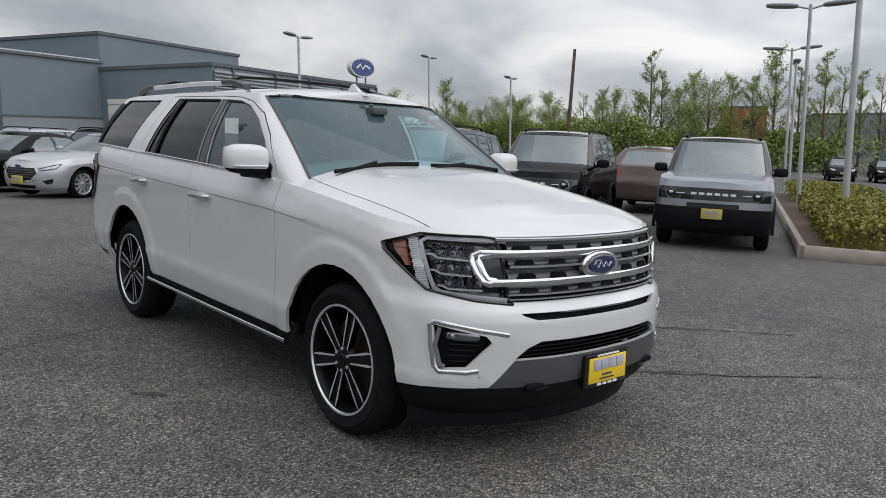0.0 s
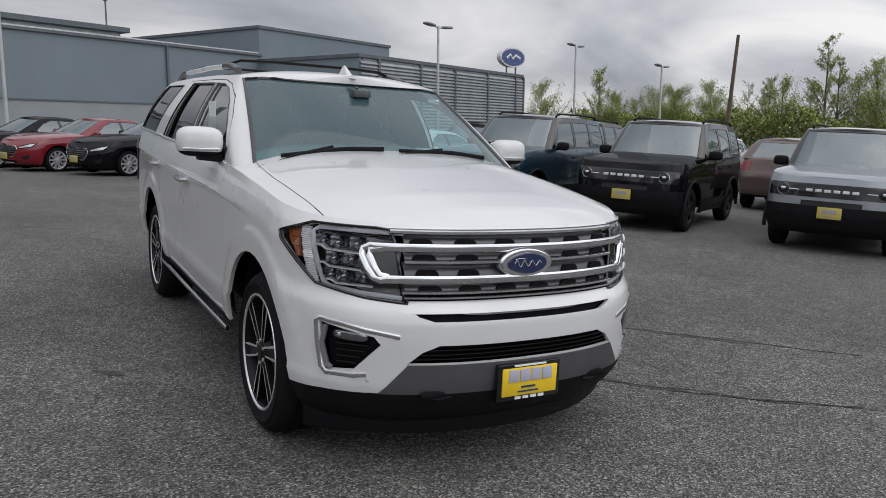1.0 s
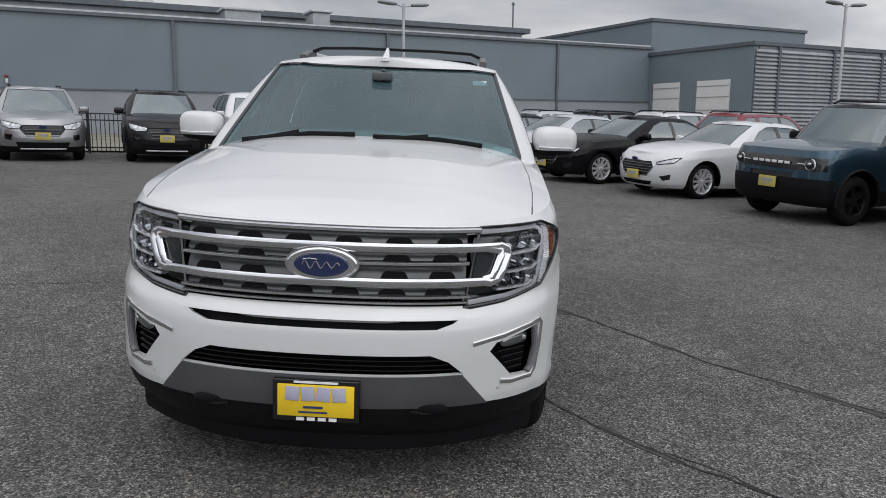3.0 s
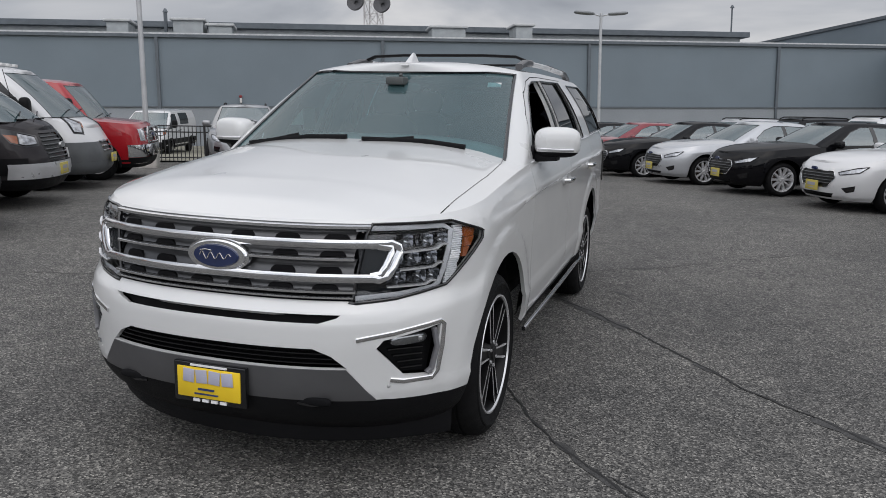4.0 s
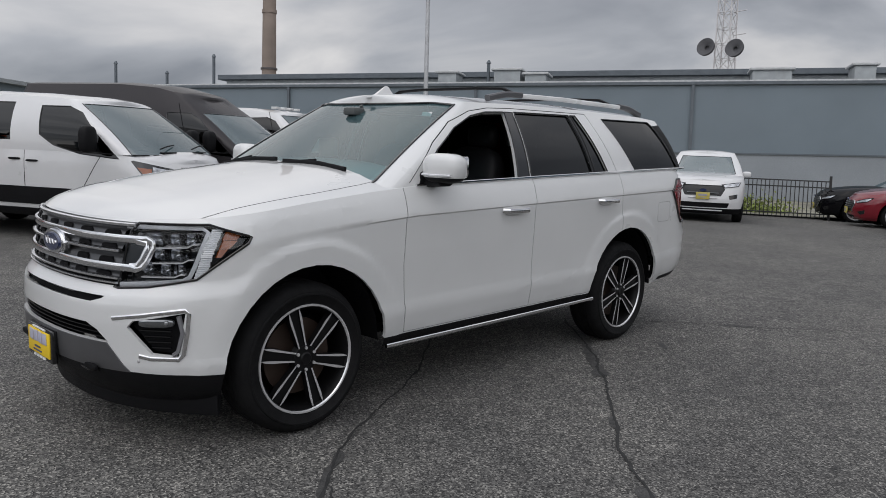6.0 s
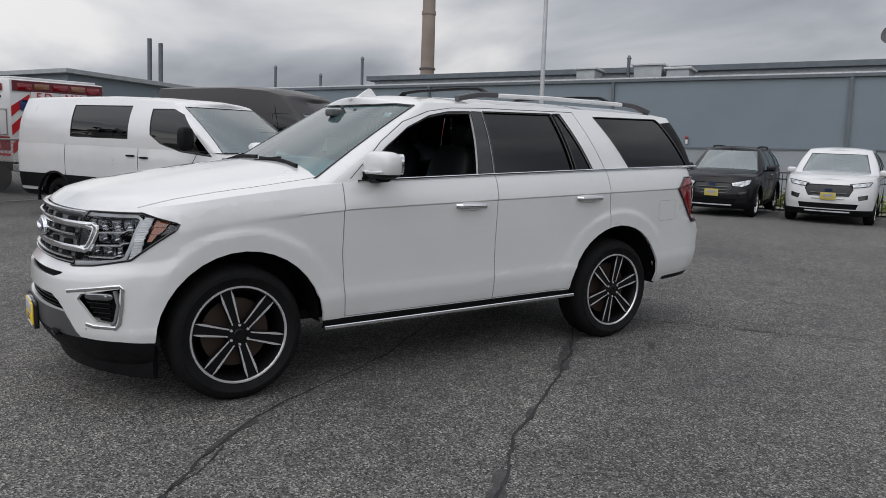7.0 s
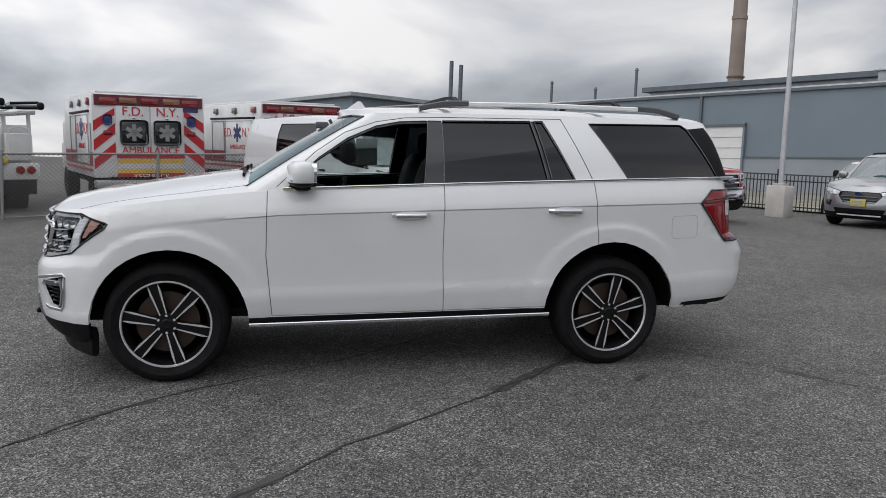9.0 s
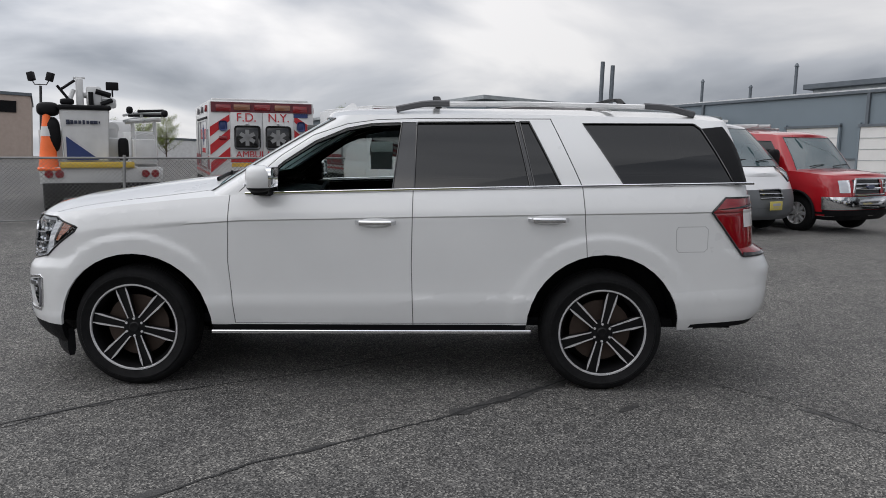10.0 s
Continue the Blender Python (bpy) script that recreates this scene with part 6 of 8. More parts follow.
coping(clere, -24.5, 25, 39.2, 52, 7.06, 0.30, 0.4)
tower_block = wall_run("upper_block", 31, 44.2, 34.0, 60, 7.62, WALL_GREY, "tall grey rear block of the dealership")
coping(tower_block, 31, 44.2, 34.0, 60, 7.62, 0.2, 0.1)
annex = wall_run("annex", 30.9, 50.6, 26.0, 33.98, 5.55, WALL_GREY, "grey annex with ribbed metal front")
coping(annex, 30.9, 50.6, 26.0, 33.9, 5.55, 0.22, 0.1)


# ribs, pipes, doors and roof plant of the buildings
# backing sheet, its darker grey painted in as shade between the ribs
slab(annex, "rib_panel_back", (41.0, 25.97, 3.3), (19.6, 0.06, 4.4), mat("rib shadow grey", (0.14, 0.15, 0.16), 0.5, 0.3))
RIB = mat("ribbed metal cladding", (0.30, 0.32, 0.335), 0.45, 0.4, per_piece=0.05)
JOINTS = (30.9, 32.6, 36.8, 40.8, 45.1, 49.3, 50.6)
rib_meshes = {}
for a, c in zip(JOINTS, JOINTS[1:]):
    w = round(c - a - 0.16, 3)
    bm = B()
    prism(bm, [(0, 0), (0.10, 0.02), (0.10, 0.06), (0, 0.18)], w, Matrix(((0, 0, 1, -w / 2), (-1, 0, 0, 0), (0, 1, 0, 0), (0, 0, 0, 1))))
    me = bpy.data.meshes.new("rib")
    bm.to_mesh(me)
    bm.free()
    me.materials.append(RIB)
    for k in range(20):
        o = new("rib", me)
        o.parent = annex
        o.location = ((a + c) / 2, 25.94, 1.3 + k * 0.205)
    slab(annex, "joint_post", (c, 25.90, 3.2), (0.16, 0.18, 4.7), COPING)
for v0, v1 in ((31.25, 33.45), (27.45, 29.85)):
    g = new("roller_door")
    g.parent = annex
    bm = B()
    box(bm, (30.87, (v0 + v1) / 2, 2.4), (0.08, v1 - v0, 3.0))
    part("door_leaf", bm, DOOR_WHITE, g, flat=True)
    for z in (1.6, 2.3, 3.0, 3.6):
        bm = B()
        box(bm, (30.82, (v0 + v1) / 2, z), (0.03, v1 - v0, 0.03))
        part("door_seam", bm, ROOF_METAL, g, flat=True)
for u0, u1, zt_, zb_ in ((-21.8, -18.8, 4.38, 1.8), (-17.65, -14.9, 4.36, 1.7), (-26.2, -23.6, 4.4, 2.0)):
    g = new("roller_door")
    g.parent = hall
    bm = B()
    box(bm, ((u0 + u1) / 2, WALL_V - 0.10, (zt_ + zb_) / 2 - 0.3), (u1 - u0, 0.08, zt_ - zb_ + 0.6))
    part("door_leaf", bm, DOOR_WHITE, g, flat=True)
    for k in range(1, 5):
        bm = B()
        box(bm, ((u0 + u1) / 2, WALL_V - 0.15, zb_ + (zt_ - zb_) * k / 5), (u1 - u0, 0.02, 0.025))
        part("door_seam", bm, ROOF_METAL, g, flat=True)
    for u in (u0 - 0.05, u1 + 0.05):
        bm = B()
        box(bm, (u, WALL_V - 0.12, (zt_ + zb_) / 2), (0.1, 0.14, zt_ - zb_ + 0.4))
        part("door_frame", bm, WALL_GREY, g, flat=True)
    bm = B()
    box(bm, ((u0 + u1) / 2, WALL_V - 0.13, zt_ + 0.06), (u1 - u0 + 0.2, 0.18, 0.12))
    part("door_head", bm, COPING, g, flat=True)
GRID = pose(0, 0, 0, 0, 0, AXIS)
for u0, u1, z in ((-9.6, -8.6, 6.98), (-6.55, -5.15, 7.08), (-4.9, -3.8, 6.85), (6.1, 7.85, 6.95), (10.5, 11.4, 7.12)):
    t = thing("rooftop_unit", "pale metal ventilation unit on the hall roof", "ventilation unit", GRID, "rooftop units")
    slab(t, "casing", ((u0 + u1) / 2, 36.6, 6.45), (u1 - u0, 1.4, z - 5.95), ROOF_METAL, 0.03)
    slab(t, "lid", ((u0 + u1) / 2, 36.6, z - 0.02), (u1 - u0 + 0.25, 1.65, 0.12), mat("pale roof lid", (0.45, 0.46, 0.46), 0.6), 0.03)
for u, v, z in ((-6.96, 36.4, 7.5), (-24, 37.0, 8.2), (-31, 37.0, 7.9), (26.0, 42, 9.3), (-28, 38, 7.4), (40, 40, 8.6), (37.5, 44, 8.9)):
    t = thing("vent_pipe", "thin dark metal vent pipe on the roof", "vent pipe", GRID, "roof vents")
    bm = B()
    rod(bm, (u, v, 5.9), (u, v, z), 0.09 if z < 9 else 0.05, n=8)
    part("pipe", bm, COPING, t)
    bm = B()
    rod(bm, (u, v, z - 0.05), (u, v, z + 0.12), 0.14, 0.05, n=8)
    part("cap", bm, COPING, t)
north = wall_run("rear_workshop", -60, -26, 17.9, 33.0, 4.95, WALL_GREY, "low grey metal workshop with overhanging roof edge")
coping(north, -60, -26, 17.9, 33.0, 4.95, 0.2, 0.3, ROOF_METAL)

# strip of grass behind the picket fence
bm = B()
us, vs_ = [-38 + 3 * k for k in range(24)], [20.6, 23, 26, 29, 33.9]
rows = [[bm.verts.new((*xy(u, v), gz(*xy(u, v)) + 0.05)) for u in us] for v in vs_]
for p, q in zip(rows, rows[1:]):
    for k in range(len(us) - 1):
        bm.faces.new((p[k], p[k + 1], q[k + 1], q[k]))
tagged(part("verge", bm, mat("dry grass and gravel", (0.20, 0.19, 0.15), 0.9, vary=0.25, size=0.8, grain=0.3, grain_size=25)), "pale gravel and dry grass verge", "ground", kind="structure")


def picket_fence():
    f = thing("picket_fence", "black iron picket fence along the lot edge", "fence", kind="structure")
    u0, u1, v = -16.0, 7.0, 20.2
    bm = B()
    box(bm, (0, 0, 0.56), (0.022, 0.022, 1.04))
    pk = bpy.data.meshes.new("picket")
    bm.to_mesh(pk)
    bm.free()
    bm = B()
    box(bm, (0, 0, 0.63), (0.065, 0.065, 1.26), 0.008)
    po = bpy.data.meshes.new("post")
    bm.to_mesh(po)
    bm.free()
    for me in (pk, po):
        me.materials.append(BLACK_IRON)
    n = int((u1 - u0) / 0.115)
    for k in range(n + 1):
        u = u0 + (u1 - u0) * k / n
        o = new("picket", pk)
        o.parent = f
        o.matrix_local = upright(u, v)
    for k in range(10):
        u = u0 + (u1 - u0) * k / 9
        o = new("post", po)
        o.parent = f
        o.matrix_local = upright(u, v - 0.03)
    for h in (0.16, 0.92, 1.10):
        for k in range(9):
            a, c = u0 + (u1 - u0) * k / 9, u0 + (u1 - u0) * (k + 1) / 9
            bm = B()
            pa, pc = (Vector((*xy(q, v), gz(*xy(q, v)) + h)) for q in (a, c))
            sweep(bm, [pa, pc], 0.035, 0.035)
            part("rail", bm, BLACK_IRON, f)


picket_fence()


def chain_fence():
    f = thing("chain_link_fence", "galvanised chain-link fence with steel posts", "fence", kind="structure")
    u, v0, v1, h = -10.6, -14.0, 9.0, 1.25

    def at(v, z, du=0.0):
        x, y = xy(u + du, v)
        return Vector((x, y, gz(x, y) + z))
    bm = B()
    vs, fs = [], []
    sp, d = 0.085, 0.004
    k0 = int((v0 - h) / sp)
    for k in range(k0, int(v1 / sp) + 1):
        for s in (1, -1):
            # each wire climbs at 45 degrees; clip it to the panel
            a = k * sp if s > 0 else k * sp + h
            p, q = a, a + s * h
            z0, z1 = 0.03, h
            if not (v0 <= min(p, q) and max(p, q) <= v1):
                continue
            A, C = at(p, z0, 0.004 * s), at(q, z1, 0.004 * s)
            n = (GU * d, (GV + AZ * -s).normalized() * d)
            i = len(vs)
            for P in (A, C):
                vs.extend([P + n[0], P - n[0] * 0.5 + n[1], P - n[0] * 0.5 - n[1]])
            fs.extend([(i, i + 1, i + 4, i + 3), (i + 1, i + 2, i + 5, i + 4), (i + 2, i, i + 3, i + 5)])
    bm.free()
    me = bpy.data.meshes.new("wire_mesh")
    me.from_pydata([tuple(p) for p in vs], [], fs)
    me.materials.append(mat("weathered wire", (0.16, 0.16, 0.155), 0.6, 0.3))
    o = new("wire_mesh", me)
    o.parent = f
    o["kind"] = "stuff"
    for k in range(9):
        v = v0 + 2.9 * k
        if v <= v1:
            bm = B()
            rod(bm, at(v, -0.05), at(v, h + 0.06), 0.03, n=10)
            part("post", bm, mat("weathered fence steel", (0.24, 0.24, 0.235), 0.55, 0.4), f)
    for z, r in ((h, 0.022), (0.05, 0.012)):
        bm = B()
        rod(bm, at(v0, z), at(v1, z), r, n=8)
        part("rail", bm, mat("weathered fence steel", (0.24, 0.24, 0.235), 0.55, 0.4), f)


chain_fence()


def light_pole(x, y, top, heads=2, turn=0.0, r=0.075, base=0.0):
    p = thing("lot_light", "grey steel lot light pole with flat lamp heads", "street lamp", Matrix.Translation((x, y, gz(x, y))) @ pose(0, 0, 0, 0, 0, AXIS + turn), "lot lights")
    h = top - gz(x, y)
    m = mat("pale grey pole paint", (0.42, 0.43, 0.44), 0.45, 0.3)
    bm = B()
    rod(bm, (0, 0, -0.05), (0, 0, h), r, r * 0.75, 12)
    part("pole", bm, m, p)
    bm = B()
    box(bm, (0, 0, 0.03 + base), (0.3, 0.3, 0.06), 0.01)
    part("base_plate", bm, m, p)
    for s in (1, -1):
        bm = B()
        rod(bm, (0, 0, h - 0.12), (s * 0.35, 0, h - 0.03), 0.03, n=8)
        part("arm", bm, m, p)
        bm = B()
        blob(bm, (s * 0.72, 0, h), (0.85, 0.36, 0.13), Matrix.Rotation(radians(s * -4), 4, "Y"), p=0.6)
        part("lamp_head", bm, mat("lamp head grey", (0.22, 0.23, 0.24), 0.5, 0.4), p)
    if base:
        bm = B()
        box(bm, (0, 0, base / 2 - 0.05), (0.52, 0.52, base + 0.1), 0.03)
        part("concrete_base", bm, mat("pale concrete", (0.48, 0.46, 0.43), 0.85, vary=0.15, size=3, grain=0.1, grain_size=80, bump=0.3), p)
    return p


light_pole(-2.04, 29.3, 6.35)
light_pole(16.1, 29.3, 6.4)
light_pole(30.5, 37.0, 7.0)
light_pole(-12.0, 13.6, 7.3, base=0.82)
light_pole(*xy(17.2, -3.75), 6.6, r=0.085, turn=90)
light_pole(18.8, 6.6, 5.23, turn=90, r=0.06)
light_pole(29.5, 12.1, 5.35, turn=90, r=0.06)
light_pole(34.2, 33.0, 5.60)
light_pole(36.8, 15.3, 5.47)


def utility_pole():
    t = thing("utility_pole", "weathered wooden utility pole leaning slightly", "pole", Matrix.Translation((50.4, 41.9, gz(50.4, 41.9))))
    bm = B()
    rod(bm, (0, 0, -0.3), (0.5, -0.4, 10.2), 0.2, 0.13, 10)
    part("pole", bm, BARK, t)


utility_pole()


def oval_sign():
    x, y = 38.8, 56.8
    t = thing("oval_sign", "blue oval sign with white rim above the annex roof", "sign", Matrix.Translation((x, y, 8.15)) @ pose(0, 0, 0, 0, 0, AXIS - 15))
    for name, a, h, d, m in (("rim", 1.65, 0.88, 0.5, PANEL_WHITE), ("field", 1.5, 0.75, 0.56, mat("sign blue", (0.03, 0.06, 0.20), 0.3))):
        bm = B()
        prism(bm, [(a * math.cos(q), h * math.sin(q)) for q in np.linspace(0, 2 * math.pi, 48)[:-1]], d, Matrix.Translation((0, d / 2, 0)) @ Matrix.Rotation(radians(90), 4, "X"))
        part(name, bm, m, t)
    bm = B()
    sweep(bm, [(-0.9, -0.3, -0.1), (-0.4, -0.3, 0.25), (-0.1, -0.3, -0.15), (0.3, -0.3, 0.2), (0.9, -0.3, -0.05)], 0.2, 0.06)
    part("mark", bm, PANEL_WHITE, t)
    for s in (-0.6, 0.6):
        bm = B()
        rod(bm, (s, 0, -6), (s, 0, -0.6), 0.08)
        part("post", bm, COPING, t)


oval_sign()


def chimney():
    x, y = -117.5, 77.6
    t = thing("chimney", "tall tapered brown brick chimney stack", "chimney", Matrix.Translation((x, y, 0)))
    bm = B()
    for z0, z1, r0, r1 in ((-2, 30, 1.45, 1.2), (30, 30.6, 1.32, 1.32), (30.6, 62, 1.18, 0.95)):
        rod(bm, (0, 0, z0), (0, 0, z1), r0, r1, 24)
    part("shaft", bm, mat("chimney brick", (0.24, 0.195, 0.165), 0.9, vary=0.15, size=0.3), t)
    for z in (10, 20, 40):
        bm = B()
        lathe(bm, [(z, 1.36), (z, 1.5), (z + 0.3, 1.5), (z + 0.3, 1.36)], 24, "Z")
        part("band", bm, mat("chimney iron band", (0.09, 0.08, 0.08), 0.7), t)


chimney()
for x, y, h in ((-82.2, 19.4, 14.4), (-82.0, 20.5, 14.0)):
    t = thing("flue_pipe", "tall thin dark steel flue pipe", "flue", Matrix.Translation((x, y, 0)), "twin flues")
    bm = B()
    rod(bm, (0, 0, -1), (0, 0, h), 0.24, n=12)
    part("pipe", bm, COPING, t)


def lattice_tower():
    t = thing("radio_mast", "white steel lattice mast with two round dishes", "mast", Matrix.Translation((-41.15, 97.75, 0)))
    m = mat("mast paint", (0.55, 0.53, 0.53), 0.5, 0.3)
    c = [(1.2, 1.2), (-1.2, 1.2), (-1.2, -1.2), (1.2, -1.2)]
    H = 34.0

    def leg(k, z):
        s = 1 - 0.35 * z / H
        return Vector((c[k][0] * s, c[k][1] * s, z))
    for k in range(4):
        bm = B()
        rod(bm, leg(k, -1), leg(k, H), 0.09, n=6)
        part("leg", bm, m, t)
    bm = B()
    for i in range(17):
        for k in range(4):
            a, d = i * 2.0, (i + 1) * 2.0
            rod(bm, leg(k, a), leg((k + 1) % 4, d), 0.045, n=4)
            rod(bm, leg((k + 1) % 4, a), leg(k, d), 0.045, n=4)
            rod(bm, leg(k, d), leg((k + 1) % 4, d), 0.045, n=4)
    part("bracing", bm, m, t)["kind"] = "stuff"
    for x, y, z in ((-1.9, -1.2, 19.4), (2.0, -1.2, 18.9)):
        bm = B()
        lathe(bm, [(0, 0.001), (0.1, 0.7), (0.35, 1.15), (0.75, 1.2), (0.75, 1.1), (0.3, 0.3)], 24, "Z")
        bmesh.ops.transform(bm, matrix=Matrix.Translation((x, y, z)) @ Matrix.Rotation(radians(75), 4, "X"), verts=bm.verts[:])
        part("dish", bm, mat("dish grey", (0.06, 0.06, 0.065), 0.6), t)
    for z in (21, 24):
        bm = B()
        rod(bm, (0.9, 0, z), (2.6, 0, z + 0.1), 0.05)
        part("antenna_arm", bm, m, t)


lattice_tower()


# ---- planted island ----
def island():
    t = thing("kerbed_island", "raised planting island with a concrete kerb", "kerb", kind="structure")
    u0, u1, v0, v1 = 8.95, 30.0, -8.5, -2.35

    def g(u, v, z):
        x, y = xy(u, v)
        return Vector((x, y, gz(x, y) + z))

    def run(pts):
        for a, c in zip(pts, pts[1:]):
            n = max(1, int((Vector(c) - Vector(a)).length / 1.8))
            for k in range(n):
                p, q = (Vector(a).lerp(Vector(c), (k + e) / n) for e in (0.004, 0.996))
                bm = B()
                sweep(bm, [g(p.x, p.y, 0.08), g(q.x, q.y, 0.08)], 0.24, 0.16)
                part("kerb_stone", bm, CONCRETE, t)
    run([(u1, v1), (u0, v1), (u0, v0)])
    bm = B()
    n = 12
    rows = [[bm.verts.new(g(u0 + 0.06 + (u1 - u0 - 0.06) * i / n, v0 + (v1 - 0.06 - v0) * j / 4, 0.13)) for i in range(n + 1)] for j in range(5)]
    for p, q in zip(rows, rows[1:]):
        for k in range(n):
            bm.faces.new((p[k], p[k + 1], q[k + 1], q[k]))
    part("soil", bm, mat("mulch soil", (0.075, 0.05, 0.035), 0.95, vary=0.3, size=6, bump=0.5, bump_size=60), t)


island()
rng = random.Random(7)


def leaf_cloud(n, place, size, flat=0.0):
    """Many small bent leaves as plain arrays; place() gives a point."""
    vs, fs = [], []
    for _ in range(n):
        p = place()
        a = Vector((rng.gauss(0, 1), rng.gauss(0, 1), rng.gauss(0, 1) * (1 - flat))).normalized()
        c = a.orthogonal().normalized()
        c.rotate(Matrix.Rotation(rng.uniform(0, 6.28), 3, a))
        s = size * rng.uniform(0.6, 1.35)
        w = a.cross(c) * s * 0.45
        i = len(vs)
        vs.extend([p - c * s * 0.5, p + w + a * s * 0.1, p + c * s * 0.5, p - w + a * s * 0.1])
        fs.extend([(i, i + 1, i + 2), (i, i + 2, i + 3)])
    return vs, fs


def from_arrays(name, vs, fs, material, parent=None):
    me = bpy.data.meshes.new(name)
    me.from_pydata([tuple(v) for v in vs], [], fs)
    me.materials.append(material)
    o = new(name, me)
    if parent:
        o.parent = parent
    return o


def hedge(u0, u1, v0, v1, h, n):
    t = thing("hedge", "low clipped yellow-green hedge in the kerbed island", "hedge", None, "clipped hedges")

    def place():
        u, v = rng.uniform(u0, u1), rng.uniform(v0, v1)
        e = min(u - u0, u1 - u, v - v0, v1 - v)
        top = h * (0.80 + 0.2 * noise.noise(Vector((u * 1.1, v * 1.1, 3)))) * min(1.0, 0.86 + e * 0.8)
        z = top * (1 - rng.random() ** 2.2 * (0.25 if e > 0.25 else 1.0))
        x, y = xy(u, v)
        return Vector((x, y, gz(x, y) + 0.12 + z))
    vs, fs = leaf_cloud(n, place, 0.07)
    o = from_arrays("foliage", vs, fs, LEAF_HEDGE, t)
    o["kind"] = "stuff"
    # one closed filler sheet in darker leaf green, seen through gaps in the leaves
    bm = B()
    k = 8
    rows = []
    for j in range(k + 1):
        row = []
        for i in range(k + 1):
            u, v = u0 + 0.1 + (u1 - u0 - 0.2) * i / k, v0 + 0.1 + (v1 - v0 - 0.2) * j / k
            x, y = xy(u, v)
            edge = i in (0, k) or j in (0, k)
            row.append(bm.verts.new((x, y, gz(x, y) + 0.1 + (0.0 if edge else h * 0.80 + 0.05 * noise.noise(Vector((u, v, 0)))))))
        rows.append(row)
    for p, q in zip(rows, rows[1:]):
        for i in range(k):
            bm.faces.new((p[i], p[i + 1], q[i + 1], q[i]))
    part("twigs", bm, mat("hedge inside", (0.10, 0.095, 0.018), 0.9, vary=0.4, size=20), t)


hedge(9.3, 14.2, -8.2, -2.75, 0.60, 30000)
hedge(15.0, 21.0, -6.0, -2.8, 0.62, 12000)
hedge(22.5, 29.0, -5.5, -2.8, 0.68, 7000)


# ---- trees ----
def tree(name, label, height, spread, leaves, seed, sparse=0.0):
    r = random.Random(seed)
    t = thing(name, label, "tree", None, "trees beyond the lot")
    bm = B()
    lean = Vector((r.uniform(-0.04, 0.04), r.uniform(-0.04, 0.04), 1))
    pts = [lean * (height * q) + Vector((r.uniform(-1, 1), r.uniform(-1, 1), 0)) * 0.1 * q for q in (0, 0.25, 0.5, 0.75, 0.97)]
    pts[0].z = -0.4
    for k in range(4):
        rod(bm, pts[k], pts[k + 1], 0.16 * (1 - k * 0.22), 0.16 * (1 - (k + 1) * 0.22), 8)
    tips = []
    for k in range(54):
        q = r.uniform(0.10, 0.96)
        base = lean * (height * q)
        a = r.uniform(0, 6.283)
        ln = spread * (1.25 - q) * r.uniform(0.5, 1.15)
        tip = base + Vector((math.cos(a) * ln, math.sin(a) * ln, ln * r.uniform(0.7, 1.7)))
        rod(bm, base, tip, 0.045 * (1.2 - q), 0.012, 5)
        tips.append((base, tip))
    part("trunk", bm, BARK, t)
    rng.seed(seed)

    def place():
        b0, tp = tips[rng.randrange(len(tips))]
        p = b0.lerp(tp, rng.uniform(0.35, 1.1))
        return p + Vector((rng.gauss(0, 1), rng.gauss(0, 1), rng.gauss(0, 1))) * (0.12 + 0.14 * (1 - sparse)) * spread * 0.32
    vs, fs = leaf_cloud(int(leaves * 1.5), place, 0.11)
    o = from_arrays("crown", vs, fs, LEAF_TREE, t)
    return t


